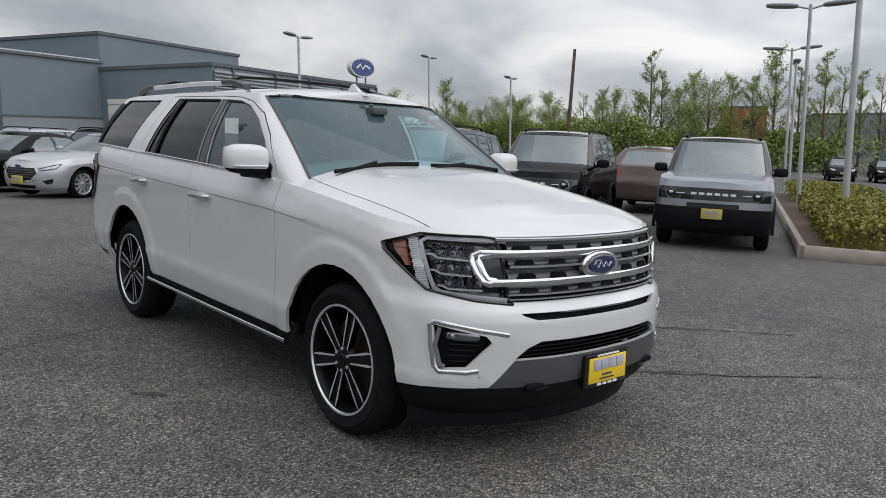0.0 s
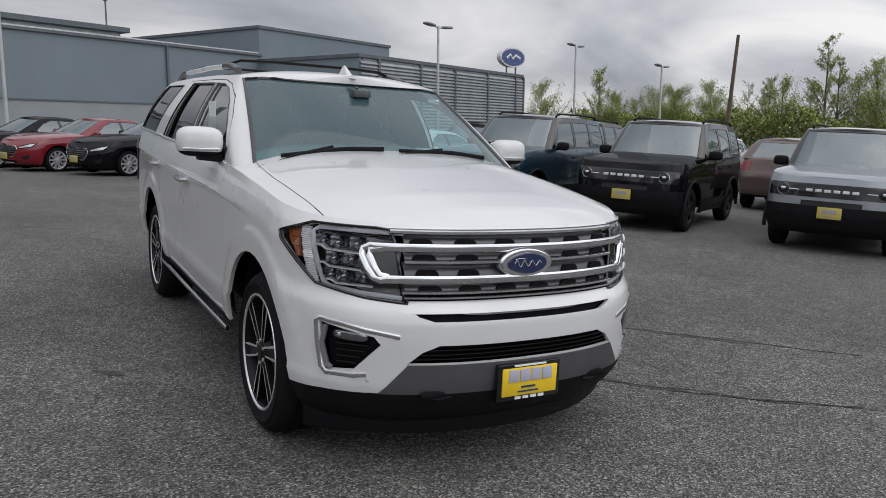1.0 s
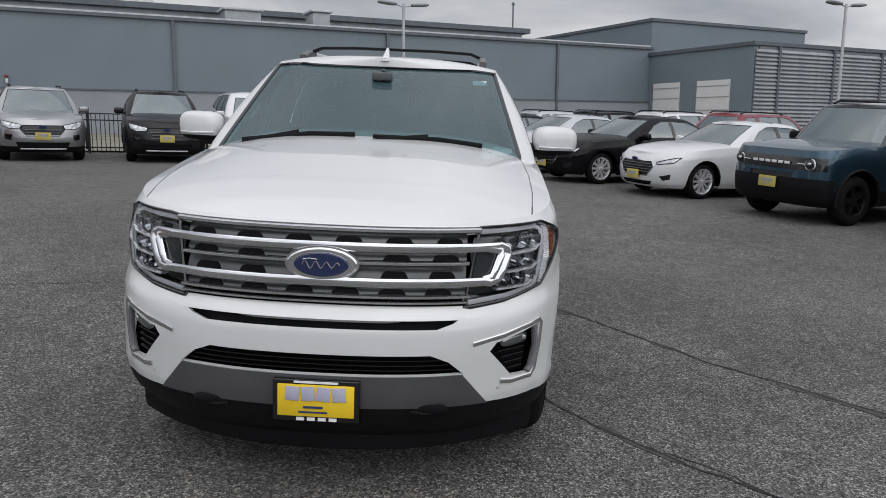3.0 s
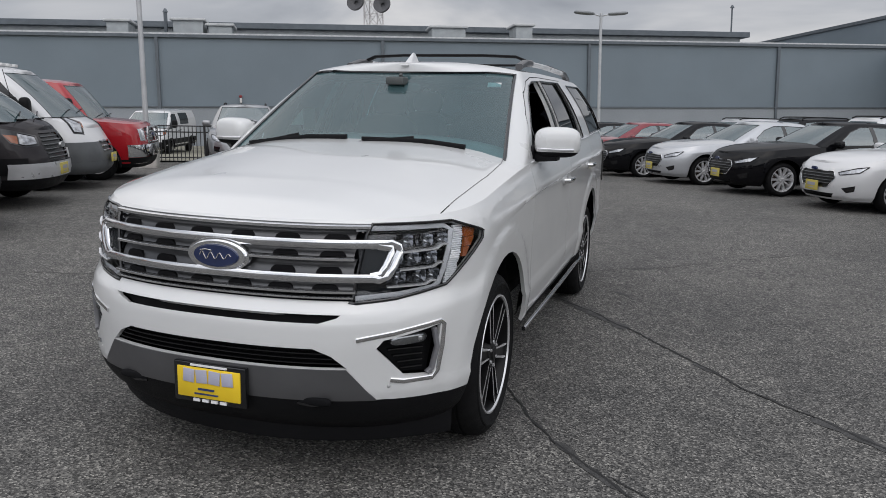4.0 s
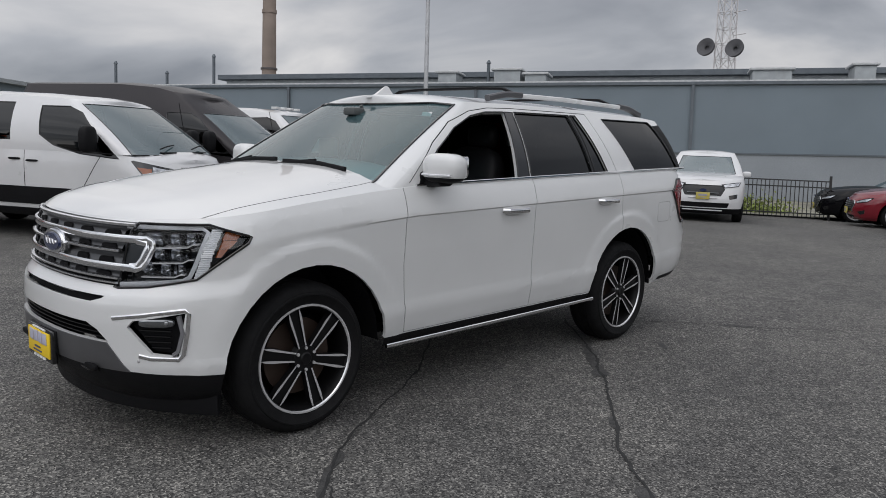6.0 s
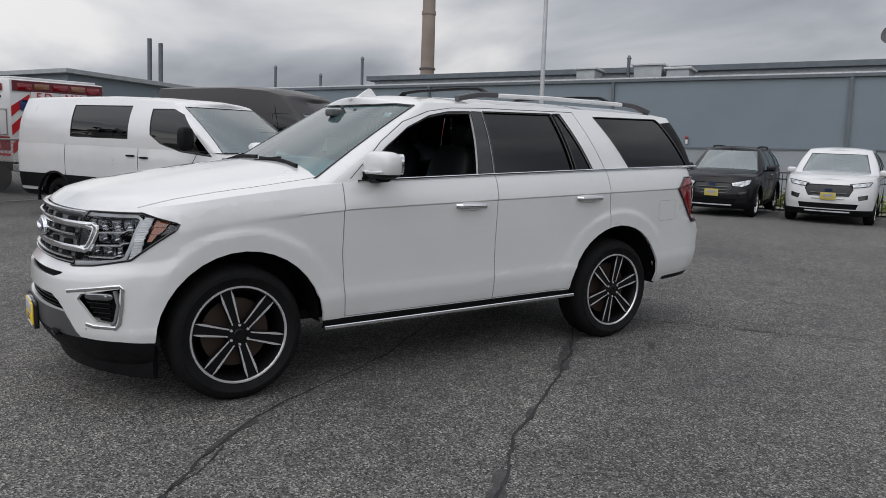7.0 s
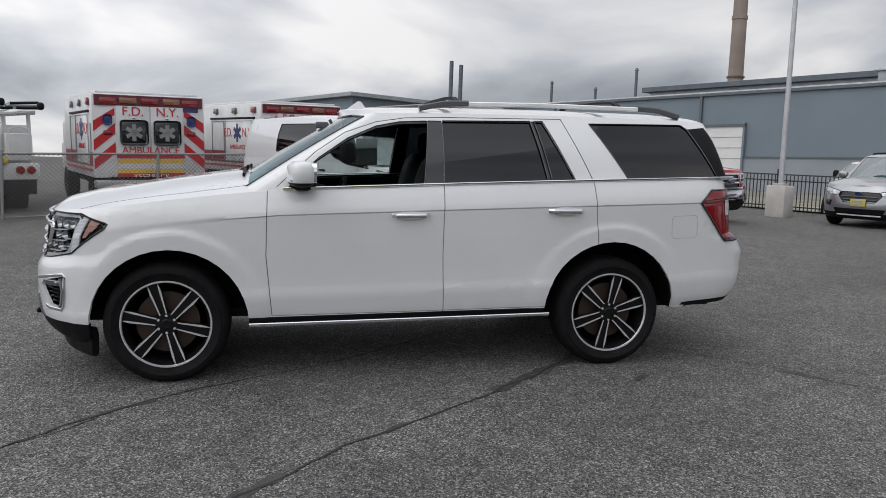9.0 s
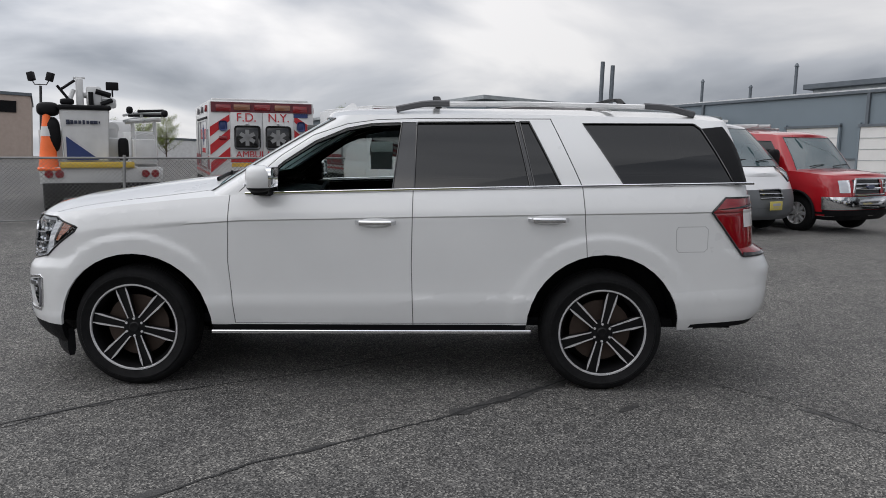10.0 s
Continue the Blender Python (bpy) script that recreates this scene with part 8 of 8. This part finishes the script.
def ambulance(label):
    """Box ambulance, rear face at y = 0, nose towards -y."""
    a = thing("ambulance", label, "ambulance", None, "ambulances behind the fence")
    W, H0, H1, Ln = 2.34, 0.72, 2.50, 4.1
    bm = B()
    box(bm, (0, -Ln / 2, (H0 + H1) / 2), (W, Ln, H1 - H0), 0.04)
    part("module", bm, PANEL_WHITE, a)
    bm = B()
    box(bm, (0, -Ln - 0.95, 1.35), (2.0, 2.0, 1.4), 0.15)
    box(bm, (0, -Ln - 2.2, 1.05), (1.9, 1.1, 0.8), 0.12)
    part("cab", bm, PANEL_WHITE, a)
    bm = B()
    box(bm, (0, -Ln / 2 - 1, 0.62), (1.7, Ln + 2.2, 0.24))
    part("chassis", bm, INTERIOR, a)
    bm = B()
    box(bm, (0, 0.16, 0.60), (W, 0.36, 0.16), 0.02)
    part("rear_step", bm, STEEL, a)
    # lower red band
    for s in (1, -1):
        bm = B()
        box(bm, (s * (W / 2 + 0.004), -Ln / 2, 1.12), (0.01, Ln - 0.1, 0.30))
        part("side_band", bm, mat("dark red film", (0.20, 0.012, 0.02), 0.4), a)
        bm = B()
        box(bm, (s * (W / 2 + 0.004), -Ln / 2, 0.88), (0.01, Ln - 0.1, 0.05))
        part("side_pinstripe", bm, RED_STRIPE, a)
        for y in (-0.35, -1.5, -2.7):
            bm = B()
            box(bm, (s * (W / 2 + 0.03), y, 2.33), (0.06, 0.24, 0.16), 0.03)
            part("side_light", bm, mat("smoky lamp", (0.10, 0.09, 0.10), 0.2, coat=1.0) if y != -0.35 else RED_LAMP, a)
        bm = B()
        box(bm, (s * (W / 2 + 0.006), -1.25, 1.55), (0.012, 1.7, 1.10), 0.004)
        part("side_locker", bm, mat("white locker panel", (0.70, 0.70, 0.70), 0.4, coat=0.4), a)
        for y0, y1, z0, z1 in ((-0.42, -0.12, 1.32, 1.86), (-2.10, -0.45, 1.02, 2.06), (-3.0, -2.2, 1.02, 2.06)):
            bm = B()
            xo = s * (W / 2 + 0.016)
            sweep(bm, [(xo, y0, z0), (xo, y1, z0), (xo, y1, z1), (xo, y0, z1)], 0.022, 0.014, up=(s, 0, 0), closed=True)
            part("locker_frame", bm, mat("dull aluminium edge", (0.30, 0.30, 0.31), 0.4, 0.6), a)
        bm = B()
        box(bm, (s * (W / 2 + 0.012), -1.7, 2.13), (0.03, 2.8, 0.05), 0.006)
        part("drip_rail", bm, BLACK_PLASTIC, a)
        # red and white chevrons beside the doors
        for k in range(5):
            z = 0.50 + k * 0.40
            pl = [(0.72, z + 0.36), (1.15, z), (1.15, z + 0.22), (0.72, z + 0.58)]
            pl = [(x, min(max(q, 0.78), 2.20)) for x, q in pl]
            if pl[0][1] >= 2.2 or pl[2][1] <= 0.78:
                continue
            bm = B()
            prism(bm, [(-s * x, q) for x, q in pl], 0.006, REAR @ Matrix.Translation((0, 0, 0.002)))
            part("chevron", bm, RED_STRIPE, a)
        d = new("rear_door")
        d.parent = a
        bm = B()
        box(bm, (s * 0.355, 0.012, 1.50), (0.695, 0.03, 1.60), 0.012)
        part("leaf", bm, PANEL_WHITE, d)
        bm = B()
        box(bm, (s * 0.345, 0.03, 1.69), (0.58, 0.02, 0.54), 0.07)
        part("window", bm, BLACK_GLOSS, d)
        for q in range(3):
            bm = B()
            box(bm, (s * 0.345, 0.042, 1.69), (0.085, 0.006, 0.36), m=Matrix.Rotation(radians(60 * q), 4, "Y"))
            part("star_bar", bm, mat("etched white", (0.22, 0.22, 0.22), 0.6), d)
        bm = B()
        box(bm, (s * 0.345, 0.05, 2.0), (0.07, 0.04, 0.03), 0.01)
        part("handle", bm, CHROME, d)
        for q, (zz, mm) in enumerate(((1.08, GOLD_STRIPE), (0.97, PANEL_WHITE), (0.86, GOLD_STRIPE))):
            bm = B()
            box(bm, (s * 0.355, 0.030, zz), (0.68, 0.008, 0.085))
            part("reflective_stripe", bm, mm, d)
        bm = B()
        box(bm, (s * 0.85, 0.02, 2.34), (0.34, 0.05, 0.15), 0.02)
        part("upper_lamp", bm, RED_LAMP, a)
        bm = B()
        box(bm, (s * 0.87, 0.02, 1.95), (0.18, 0.012, 0.22), 0.05)
        part("crest", bm, BLUE_MARK, a)
        bm = B()
        box(bm, (s * 0.87, 0.02, 1.68), (0.17, 0.03, 0.09), 0.02)
        part("rear_lamp", bm, RED_LAMP, a)
        for y in (-1.0, -5.0):
            bm = B()
            lathe(bm, [(-0.3, 0.2), (-0.3, 0.36), (-0.02, 0.39), (0, 0.3), (-0.02, 0.2), (-0.06, 0.001)], 24)
            o = part("wheel", bm, RUBBER, a)
            o.matrix_local = Matrix.Translation((s * 1.1, y, 0.39)) @ Matrix.Diagonal((s, 1, 1, 1))
    for x in (-0.45, 0, 0.45):
        bm = B()
        box(bm, (x, 0.03, 2.36), (0.36, 0.06, 0.13), 0.02)
        part("light_bar", bm, mat("amber beacon", (0.22, 0.09, 0.045), 0.2, coat=1.0) if x else RED_LAMP, a)
    bm = B()
    box(bm, (0, 0.02, 2.36), (W - 0.1, 0.02, 0.22))
    part("light_backing", bm, mat("dark red band", (0.11, 0.015, 0.025), 0.4), a)
    bm = B()
    box(bm, (0, -Ln / 2, H1 + 0.03), (W - 0.2, Ln - 0.3, 0.06), 0.02)
    part("roof_cap", bm, PANEL_WHITE, a)
    bm = B()
    box(bm, (0, 0.034, 0.735), (1.42, 0.008, 0.17))
    box(bm, (0, 0.034, 1.175), (1.42, 0.008, 0.07))
    part("warning_band", bm, RED_STRIPE, a)
    RED_INK, WHITE_INK = mat("red lettering", (0.45, 0.02, 0.03), 0.5), mat("white lettering", (0.8, 0.8, 0.8), 0.5)

    def rear(x, z, o=0.038):
        return REAR @ Matrix.Translation((x, z, o))
    words("F.D.", 0.27, rear(-0.36, 2.13), RED_INK, a)
    words("N.Y.", 0.27, rear(0.36, 2.13), RED_INK, a)
    words("AMBULANCE", 0.205, rear(0, 1.31), RED_INK, a)
    words("KEEP BACK", 0.15, rear(0, 0.745, 0.044), WHITE_INK, a)
    sd_ = lambda y, z: LEFT @ Matrix.Translation((y, z, W / 2 + 0.014))
    words("F.D.", 0.34, sd_(-1.95, 1.75), RED_INK, a)
    words("N.Y.", 0.34, sd_(-0.75, 1.75), RED_INK, a)
    words("AMBULANCE", 0.16, sd_(-1.35, 1.38), RED_INK, a)
    for q in range(3):
        bm = B()
        box(bm, (W / 2 + 0.018, -1.35, 1.75), (0.006, 0.10, 0.48), m=Matrix.Rotation(radians(60 * q), 4, "X"))
        part("star_bar", bm, BLUE_MARK, a)
    bm = B()
    box(bm, (-0.86, 0.012, 2.20), (0.34, 0.006, 0.09))
    part("number_bar", bm, BLUE_MARK, a)
    bm = B()
    box(bm, (0.0, 0.35, 0.60), (0.3, 0.01, 0.13))
    part("plate", bm, GOLD_STRIPE, a)
    return a


am = ambulance("white box ambulance with red chevrons behind the fence")
am.matrix_world = on_lot(-11.35, 3.55, 174)
am2 = copy_thing(am, on_lot(-12.15, 7.7, 180))
am2["label"] = "second white ambulance with red lower band"


def bucket_truck():
    t = thing("bucket_truck", "white utility bucket truck with yellow deck edge", "truck", on_lot(-12.0, 0.24, 180, -0.05))
    YEL = mat("yellow deck edge", (0.62, 0.42, 0.04), 0.5)
    bm = B()
    box(bm, (0, -2.2, 0.98), (2.45, 4.4, 0.16), 0.02)
    part("deck", bm, PANEL_WHITE, t)
    bm = B()
    box(bm, (0, 0.02, 0.90), (2.45, 0.08, 0.34), 0.02)
    part("tail_beam", bm, PANEL_WHITE, t)
    bm = B()
    box(bm, (0.1, 0.0, 1.12), (1.45, 0.3, 0.12), 0.01)
    part("yellow_step", bm, YEL, t)
    bm = B()
    box(bm, (0, -2.5, 0.66), (0.9, 5.0, 0.3))
    box(bm, (0, -5.3, 0.7), (1.9, 1.6, 0.4))
    part("chassis", bm, INTERIOR, t)
    bm = B()
    box(bm, (0, -5.4, 1.5), (2.1, 1.7, 1.35), 0.15)
    part("cab", bm, PANEL_WHITE, t)
    for s in (1, -1):
        for x in (1.05, 0.85):
            bm = B()
            rod(bm, (s * x, 0.05, 0.93), (s * x, 0.10, 0.93), 0.085, n=16)
            part("tail_light", bm, RED_LAMP, t)
        bm = B()
        box(bm, (s * 0.98, -2.2, 1.45), (0.45, 3.2, 0.8), 0.02)
        part("side_locker", bm, PANEL_WHITE, t)
        for y in (-1.3, -5.2):
            bm = B()
            lathe(bm, [(-0.4, 0.2), (-0.4, 0.40), (-0.02, 0.43), (0, 0.3), (-0.02, 0.2), (-0.06, 0.001)], 24)
            o = part("wheel", bm, RUBBER, t)
            o.matrix_local = Matrix.Translation((s * 1.18, y, 0.43)) @ Matrix.Diagonal((s, 1, 1, 1))
    # tapered bucket with a blue corner and plain name bar
    bm = B()
    lo = [(-0.13, -0.75), (0.72, -0.75), (0.72, -0.05), (-0.13, -0.05)]
    hi = [(-0.18, -0.85), (0.79, -0.85), (0.79, 0.0), (-0.18, 0.0)]
    v1 = [bm.verts.new((x, y, 1.18)) for x, y in lo]
    v2 = [bm.verts.new((x, y, 2.30)) for x, y in hi]
    bm.faces.new(v1)
    bm.faces.new(v2)
    for k in range(4):
        bm.faces.new((v1[k], v1[(k + 1) % 4], v2[(k + 1) % 4], v2[k]))
    bmesh.ops.recalc_face_normals(bm, faces=bm.faces[:])
    bmesh.ops.bevel(bm, geom=bm.edges[:], offset=0.03, segments=2, affect="EDGES")
    part("bucket", bm, PANEL_WHITE, t)
    bm = B()
    box(bm, (0.305, -0.42, 2.33), (1.05, 0.93, 0.10), 0.04)
    part("bucket_rim", bm, BLACK_PLASTIC, t)
    bm = B()
    prism(bm, [(-0.69, 1.22), (-0.69, 1.72), (-0.05, 1.22)], 0.006, REAR @ Matrix.Translation((0, 0, 0.0)))
    part("blue_corner", bm, BLUE_MARK, t)
    bm = B()
    for k, (w, h) in enumerate(((0.075, 0.10), (0.06, 0.085), (0.06, 0.07), (0.055, 0.07), (0.045, 0.09), (0.05, 0.07), (0.06, 0.07), (0.085, 0.07), (0.03, 0.05))):
        box(bm, (0.64 - k * 0.076, 0.014, 2.02), (w, 0.01, h), 0.002)
    part("name_bar", bm, mat("dark print", (0.02, 0.025, 0.05), 0.5), t)
    bm = B()
    blob(bm, (0.95, -0.2, 1.75), (0.34, 0.4, 0.75), p=0.7)
    blob(bm, (1.0, -0.2, 2.28), (0.44, 0.36, 0.30), p=0.7)
    part("tool_bag", bm, BLACK_PLASTIC, t)
    bm = B()
    box(bm, (0.36, -0.6, 2.62), (0.15, 0.2, 0.70), 0.03)
    box(bm, (0.36, -0.6, 2.98), (0.24, 0.1, 0.04), 0.01)
    rod(bm, (0.30, -0.6, 2.62), (-0.30, -0.8, 2.55), 0.06, n=10)
    box(bm, (0.08, -0.6, 2.60), (0.3, 0.3, 0.42), 0.05)
    box(bm, (-0.2, -0.7, 2.46), (0.35, 0.25, 0.22), 0.05)
    rod(bm, (0.62, -0.5, 2.36), (0.48, -0.6, 2.72), 0.05, n=10)
    part("boom_head", bm, PANEL_WHITE, t)
    bm = B()
    box(bm, (-0.30, -0.6, 2.83), (0.26, 0.06, 0.18), 0.02)
    rod(bm, (-0.30, -0.6, 2.6), (-0.30, -0.6, 2.8), 0.02, n=6)
    part("work_light", bm, BLACK_PLASTIC, t)
    for a, c, r in (((0.05, -0.45, 2.70), (-0.25, -0.5, 2.62), 0.06), ((0.15, -0.42, 2.40), (0.15, -0.42, 2.68), 0.05), ((0.45, -0.5, 2.92), (0.75, -0.5, 2.70), 0.03), ((0.52, -0.5, 2.42), (0.80, -0.5, 2.80), 0.03), ((-0.05, -0.45, 2.42), (-0.28, -0.5, 2.52), 0.05)):
        bm = B()
        rod(bm, a, c, r, n=8)
        part("hydraulic_ram", bm, BLACK_PLASTIC, t)
    bm = B()
    blob(bm, (0.62, -0.5, 2.46), (0.28, 0.2, 0.14), p=0.6)
    part("tool_tray", bm, BLACK_PLASTIC, t)
    bm = B()
    rod(bm, (-0.1, -1.2, 1.1), (-0.1, -1.2, 1.9), 0.32, n=20)
    rod(bm, (-0.3, -1.2, 1.9), (0.3, -4.6, 2.3), 0.16, n=12)
    part("boom", bm, PANEL_WHITE, t)
    # rear right frame, reels and ladder
    bm = B()
    for x in (-0.66, -1.12):
        rod(bm, (x, -0.3, 1.1), (x, -0.3, 2.1), 0.04, n=8)
    rod(bm, (-0.5, -0.3, 2.05), (-1.25, -0.3, 2.12), 0.05, n=8)
    box(bm, (-0.88, -0.3, 1.4), (0.52, 0.35, 0.56), 0.04)
    part("winch_frame", bm, PANEL_WHITE, t)
    bm = B()
    for z in (2.16, 2.28):
        sweep(bm, [(-0.45, 0.1, z - 0.1), (-1.2, -2.5, z + 0.1)], 0.05, 0.05)
        sweep(bm, [(-0.8, 0.1, z - 0.1), (-1.55, -2.5, z + 0.1)], 0.05, 0.05)
    part("ladder", bm, STEEL, t)
    bm = B()
    blob(bm, (-0.45, -0.3, 1.45), (0.22, 0.25, 0.5), p=0.5)
    part("hanging_gear", bm, BLACK_PLASTIC, t)
    for k in range(3):
        bm = B()
        rod(bm, (-0.55 - 0.10 * k, 0.05, 2.18 + 0.05 * k), (-1.32, -0.10 - 0.1 * k, 2.20 + 0.06 * k), 0.028, n=8)
        part("pole_tool", bm, BLACK_PLASTIC if k != 1 else STEEL, t)
    for x, z in ((-1.30, 2.24), (-0.58, 2.30)):
        bm = B()
        blob(bm, (x, 0.02, z), (0.14, 0.16, 0.16), p=0.8)
        part("end_cap", bm, BLACK_PLASTIC, t)
    bm = B()
    sweep(bm, [(-0.66, 0.0, 1.62), (-0.70, 0.0, 1.76), (-0.88, 0.0, 1.82), (-1.06, 0.0, 1.76), (-1.10, 0.0, 1.62), (-1.10, 0.0, 1.25), (-0.66, 0.0, 1.25)], 0.03, 0.03, up=(0, 1, 0), closed=True)
    part("hoop_frame", bm, PANEL_WHITE, t)
    bm = B()
    box(bm, (-0.30, -0.55, 1.45), (0.34, 0.3, 0.5), 0.04)
    part("valve_box", bm, PANEL_WHITE, t)
    bm = B()
    box(bm, (0, 0.03, 0.60), (2.3, 0.05, 0.34), 0.01)
    part("mud_guard", bm, INTERIOR, t)


bucket_truck()


def cone_stack():
    t = thing("traffic_cone", "stacked orange traffic cones with white collar", "traffic cone", on_lot(-12.1, -0.84, 180, 0.95), "")
    bm = B()
    rod(bm, (0, 0, 0.04), (0, 0, 1.35), 0.20, 0.05, 20)
    part("cone", bm, ORANGE, t)
    bm = B()
    rod(bm, (0, 0, 0.72), (0, 0, 0.92), 0.132, 0.108, 20)
    part("collar", bm, PANEL_WHITE, t)
    bm = B()
    box(bm, (0, 0, 0.03), (0.44, 0.44, 0.06), 0.02)
    part("base", bm, ORANGE, t)


cone_stack()


# ---- cracks in the asphalt ----
CRACK = mat("crack shadow", (0.018, 0.018, 0.018), 0.95, vary=0.3, size=8)


def crack(pts, w, seed, material=None, lift=0.004):
    """A ragged line along a few points, in the subject's own plane."""
    r = random.Random(seed)
    fine = []
    for a, c in zip(pts, pts[1:]):
        a, c = Vector(a), Vector(c)
        n = max(2, int((c - a).length / 0.035))
        for k in range(n):
            fine.append(a.lerp(c, k / n))
    fine.append(Vector(pts[-1]))
    bm = B()
    last = None
    for i, p in enumerate(fine):
        t = (fine[min(i + 1, len(fine) - 1)] - fine[max(i - 1, 0)])
        s = Vector((-t.y, t.x)).normalized()
        off = 0.03 * noise.noise(Vector((i * 0.13, seed, 0))) + 0.012 * noise.noise(Vector((i * 0.7, seed, 4)))
        ww = w * (0.35 + 0.9 * abs(noise.noise(Vector((i * 0.21, seed, 9))))) * (0.25 if i in (0, len(fine) - 1) else 1)
        q = p + s * off
        row = [bm.verts.new((*(q + s * ww * e), lift)) for e in (-0.5, 0.5)]
        if last:
            bm.faces.new((last[0], last[1], row[1], row[0]))
        last = row
    bmesh.ops.recalc_face_normals(bm, faces=bm.faces[:])
    o = part("stain" if material else "crack", bm, material or CRACK, None, flat=True)
    o.matrix_world = SLOPE
    return tagged(o, "dark damp stain on the asphalt" if material else "dark ragged crack in the asphalt", "stain" if material else "crack", kind="structure")


for k, (pts, w) in enumerate((
        ([(2.5, -1.05), (2.1, -0.8), (1.65, -0.45), (1.27, -0.04), (1.08, 0.24), (0.74, 0.87), (0.52, 1.25), (-0.6, 2.6)], 0.026),
        ([(3.6, -0.35), (2.78, 0.49), (2.48, 0.8), (2.2, 1.07), (1.94, 1.44), (1.53, 2.0), (1.06, 2.57), (0.83, 2.8), (0.2, 3.4)], 0.036),
        ([(0.4, 3.6), (0.68, 3.82), (0.92, 4.08), (1.25, 4.37), (1.61, 4.58), (2.4, 5.4), (3.33, 6.19), (4.3, 6.9)], 0.018),
        ([(1.55, -0.3), (1.81, -0.51), (2.0, -0.78), (2.32, -0.95), (2.84, -1.34), (3.6, -1.9)], 0.018),
        ([(-1.1, 2.9), (-1.72, 2.64), (-2.27, 2.45), (-3.4, 2.05), (-5.5, 1.4)], 0.018))):
    crack(pts, w, k + 1)
DAMP = mat("damp asphalt", (0.040, 0.039, 0.038), 0.7, vary=0.4, size=12, grain=0.5, grain_size=110)
for k, (pts, w) in enumerate((
        ([(1.42, 2.10), (1.10, 2.50), (0.86, 2.78), (0.62, 3.0)], 0.17), ([(3.0, 0.25), (2.78, 0.46), (2.5, 0.76)], 0.13), ([(1.25, 4.30), (1.5, 4.52)], 0.12),
        ([(1.35, 3.15), (1.2, 3.3)], 0.10), ([(2.05, 1.30), (1.9, 1.48)], 0.10), ([(-1.45, 1.05), (-1.62, 1.2)], 0.10), ([(1.62, -0.42), (1.4, -0.2), (1.27, -0.02)], 0.08))):
    crack(pts, w, k + 31, DAMP, 0.003)


def floodlight_pole():
    t = thing("floodlight_pole", "dark post with two small angled floodlights", "street lamp", upright(-30.0, -0.98, 60))
    bm = B()
    rod(bm, (0, 0, -0.3), (0, 0, 3.75), 0.055, n=8)
    part("post", bm, BLACK_IRON, t)
    bm = B()
    sweep(bm, [(-0.36, 0, 3.98), (-0.25, 0, 3.80), (0.25, 0, 3.80), (0.36, 0, 3.98)], 0.04, 0.04)
    part("yoke", bm, BLACK_IRON, t)
    for s in (1, -1):
        bm = B()
        box(bm, (s * 0.40, 0, 4.12), (0.26, 0.22, 0.36), 0.03, Matrix.Rotation(radians(s * 14), 4, "Y"))
        part("floodlight", bm, BLACK_PLASTIC, t)


floodlight_pole()
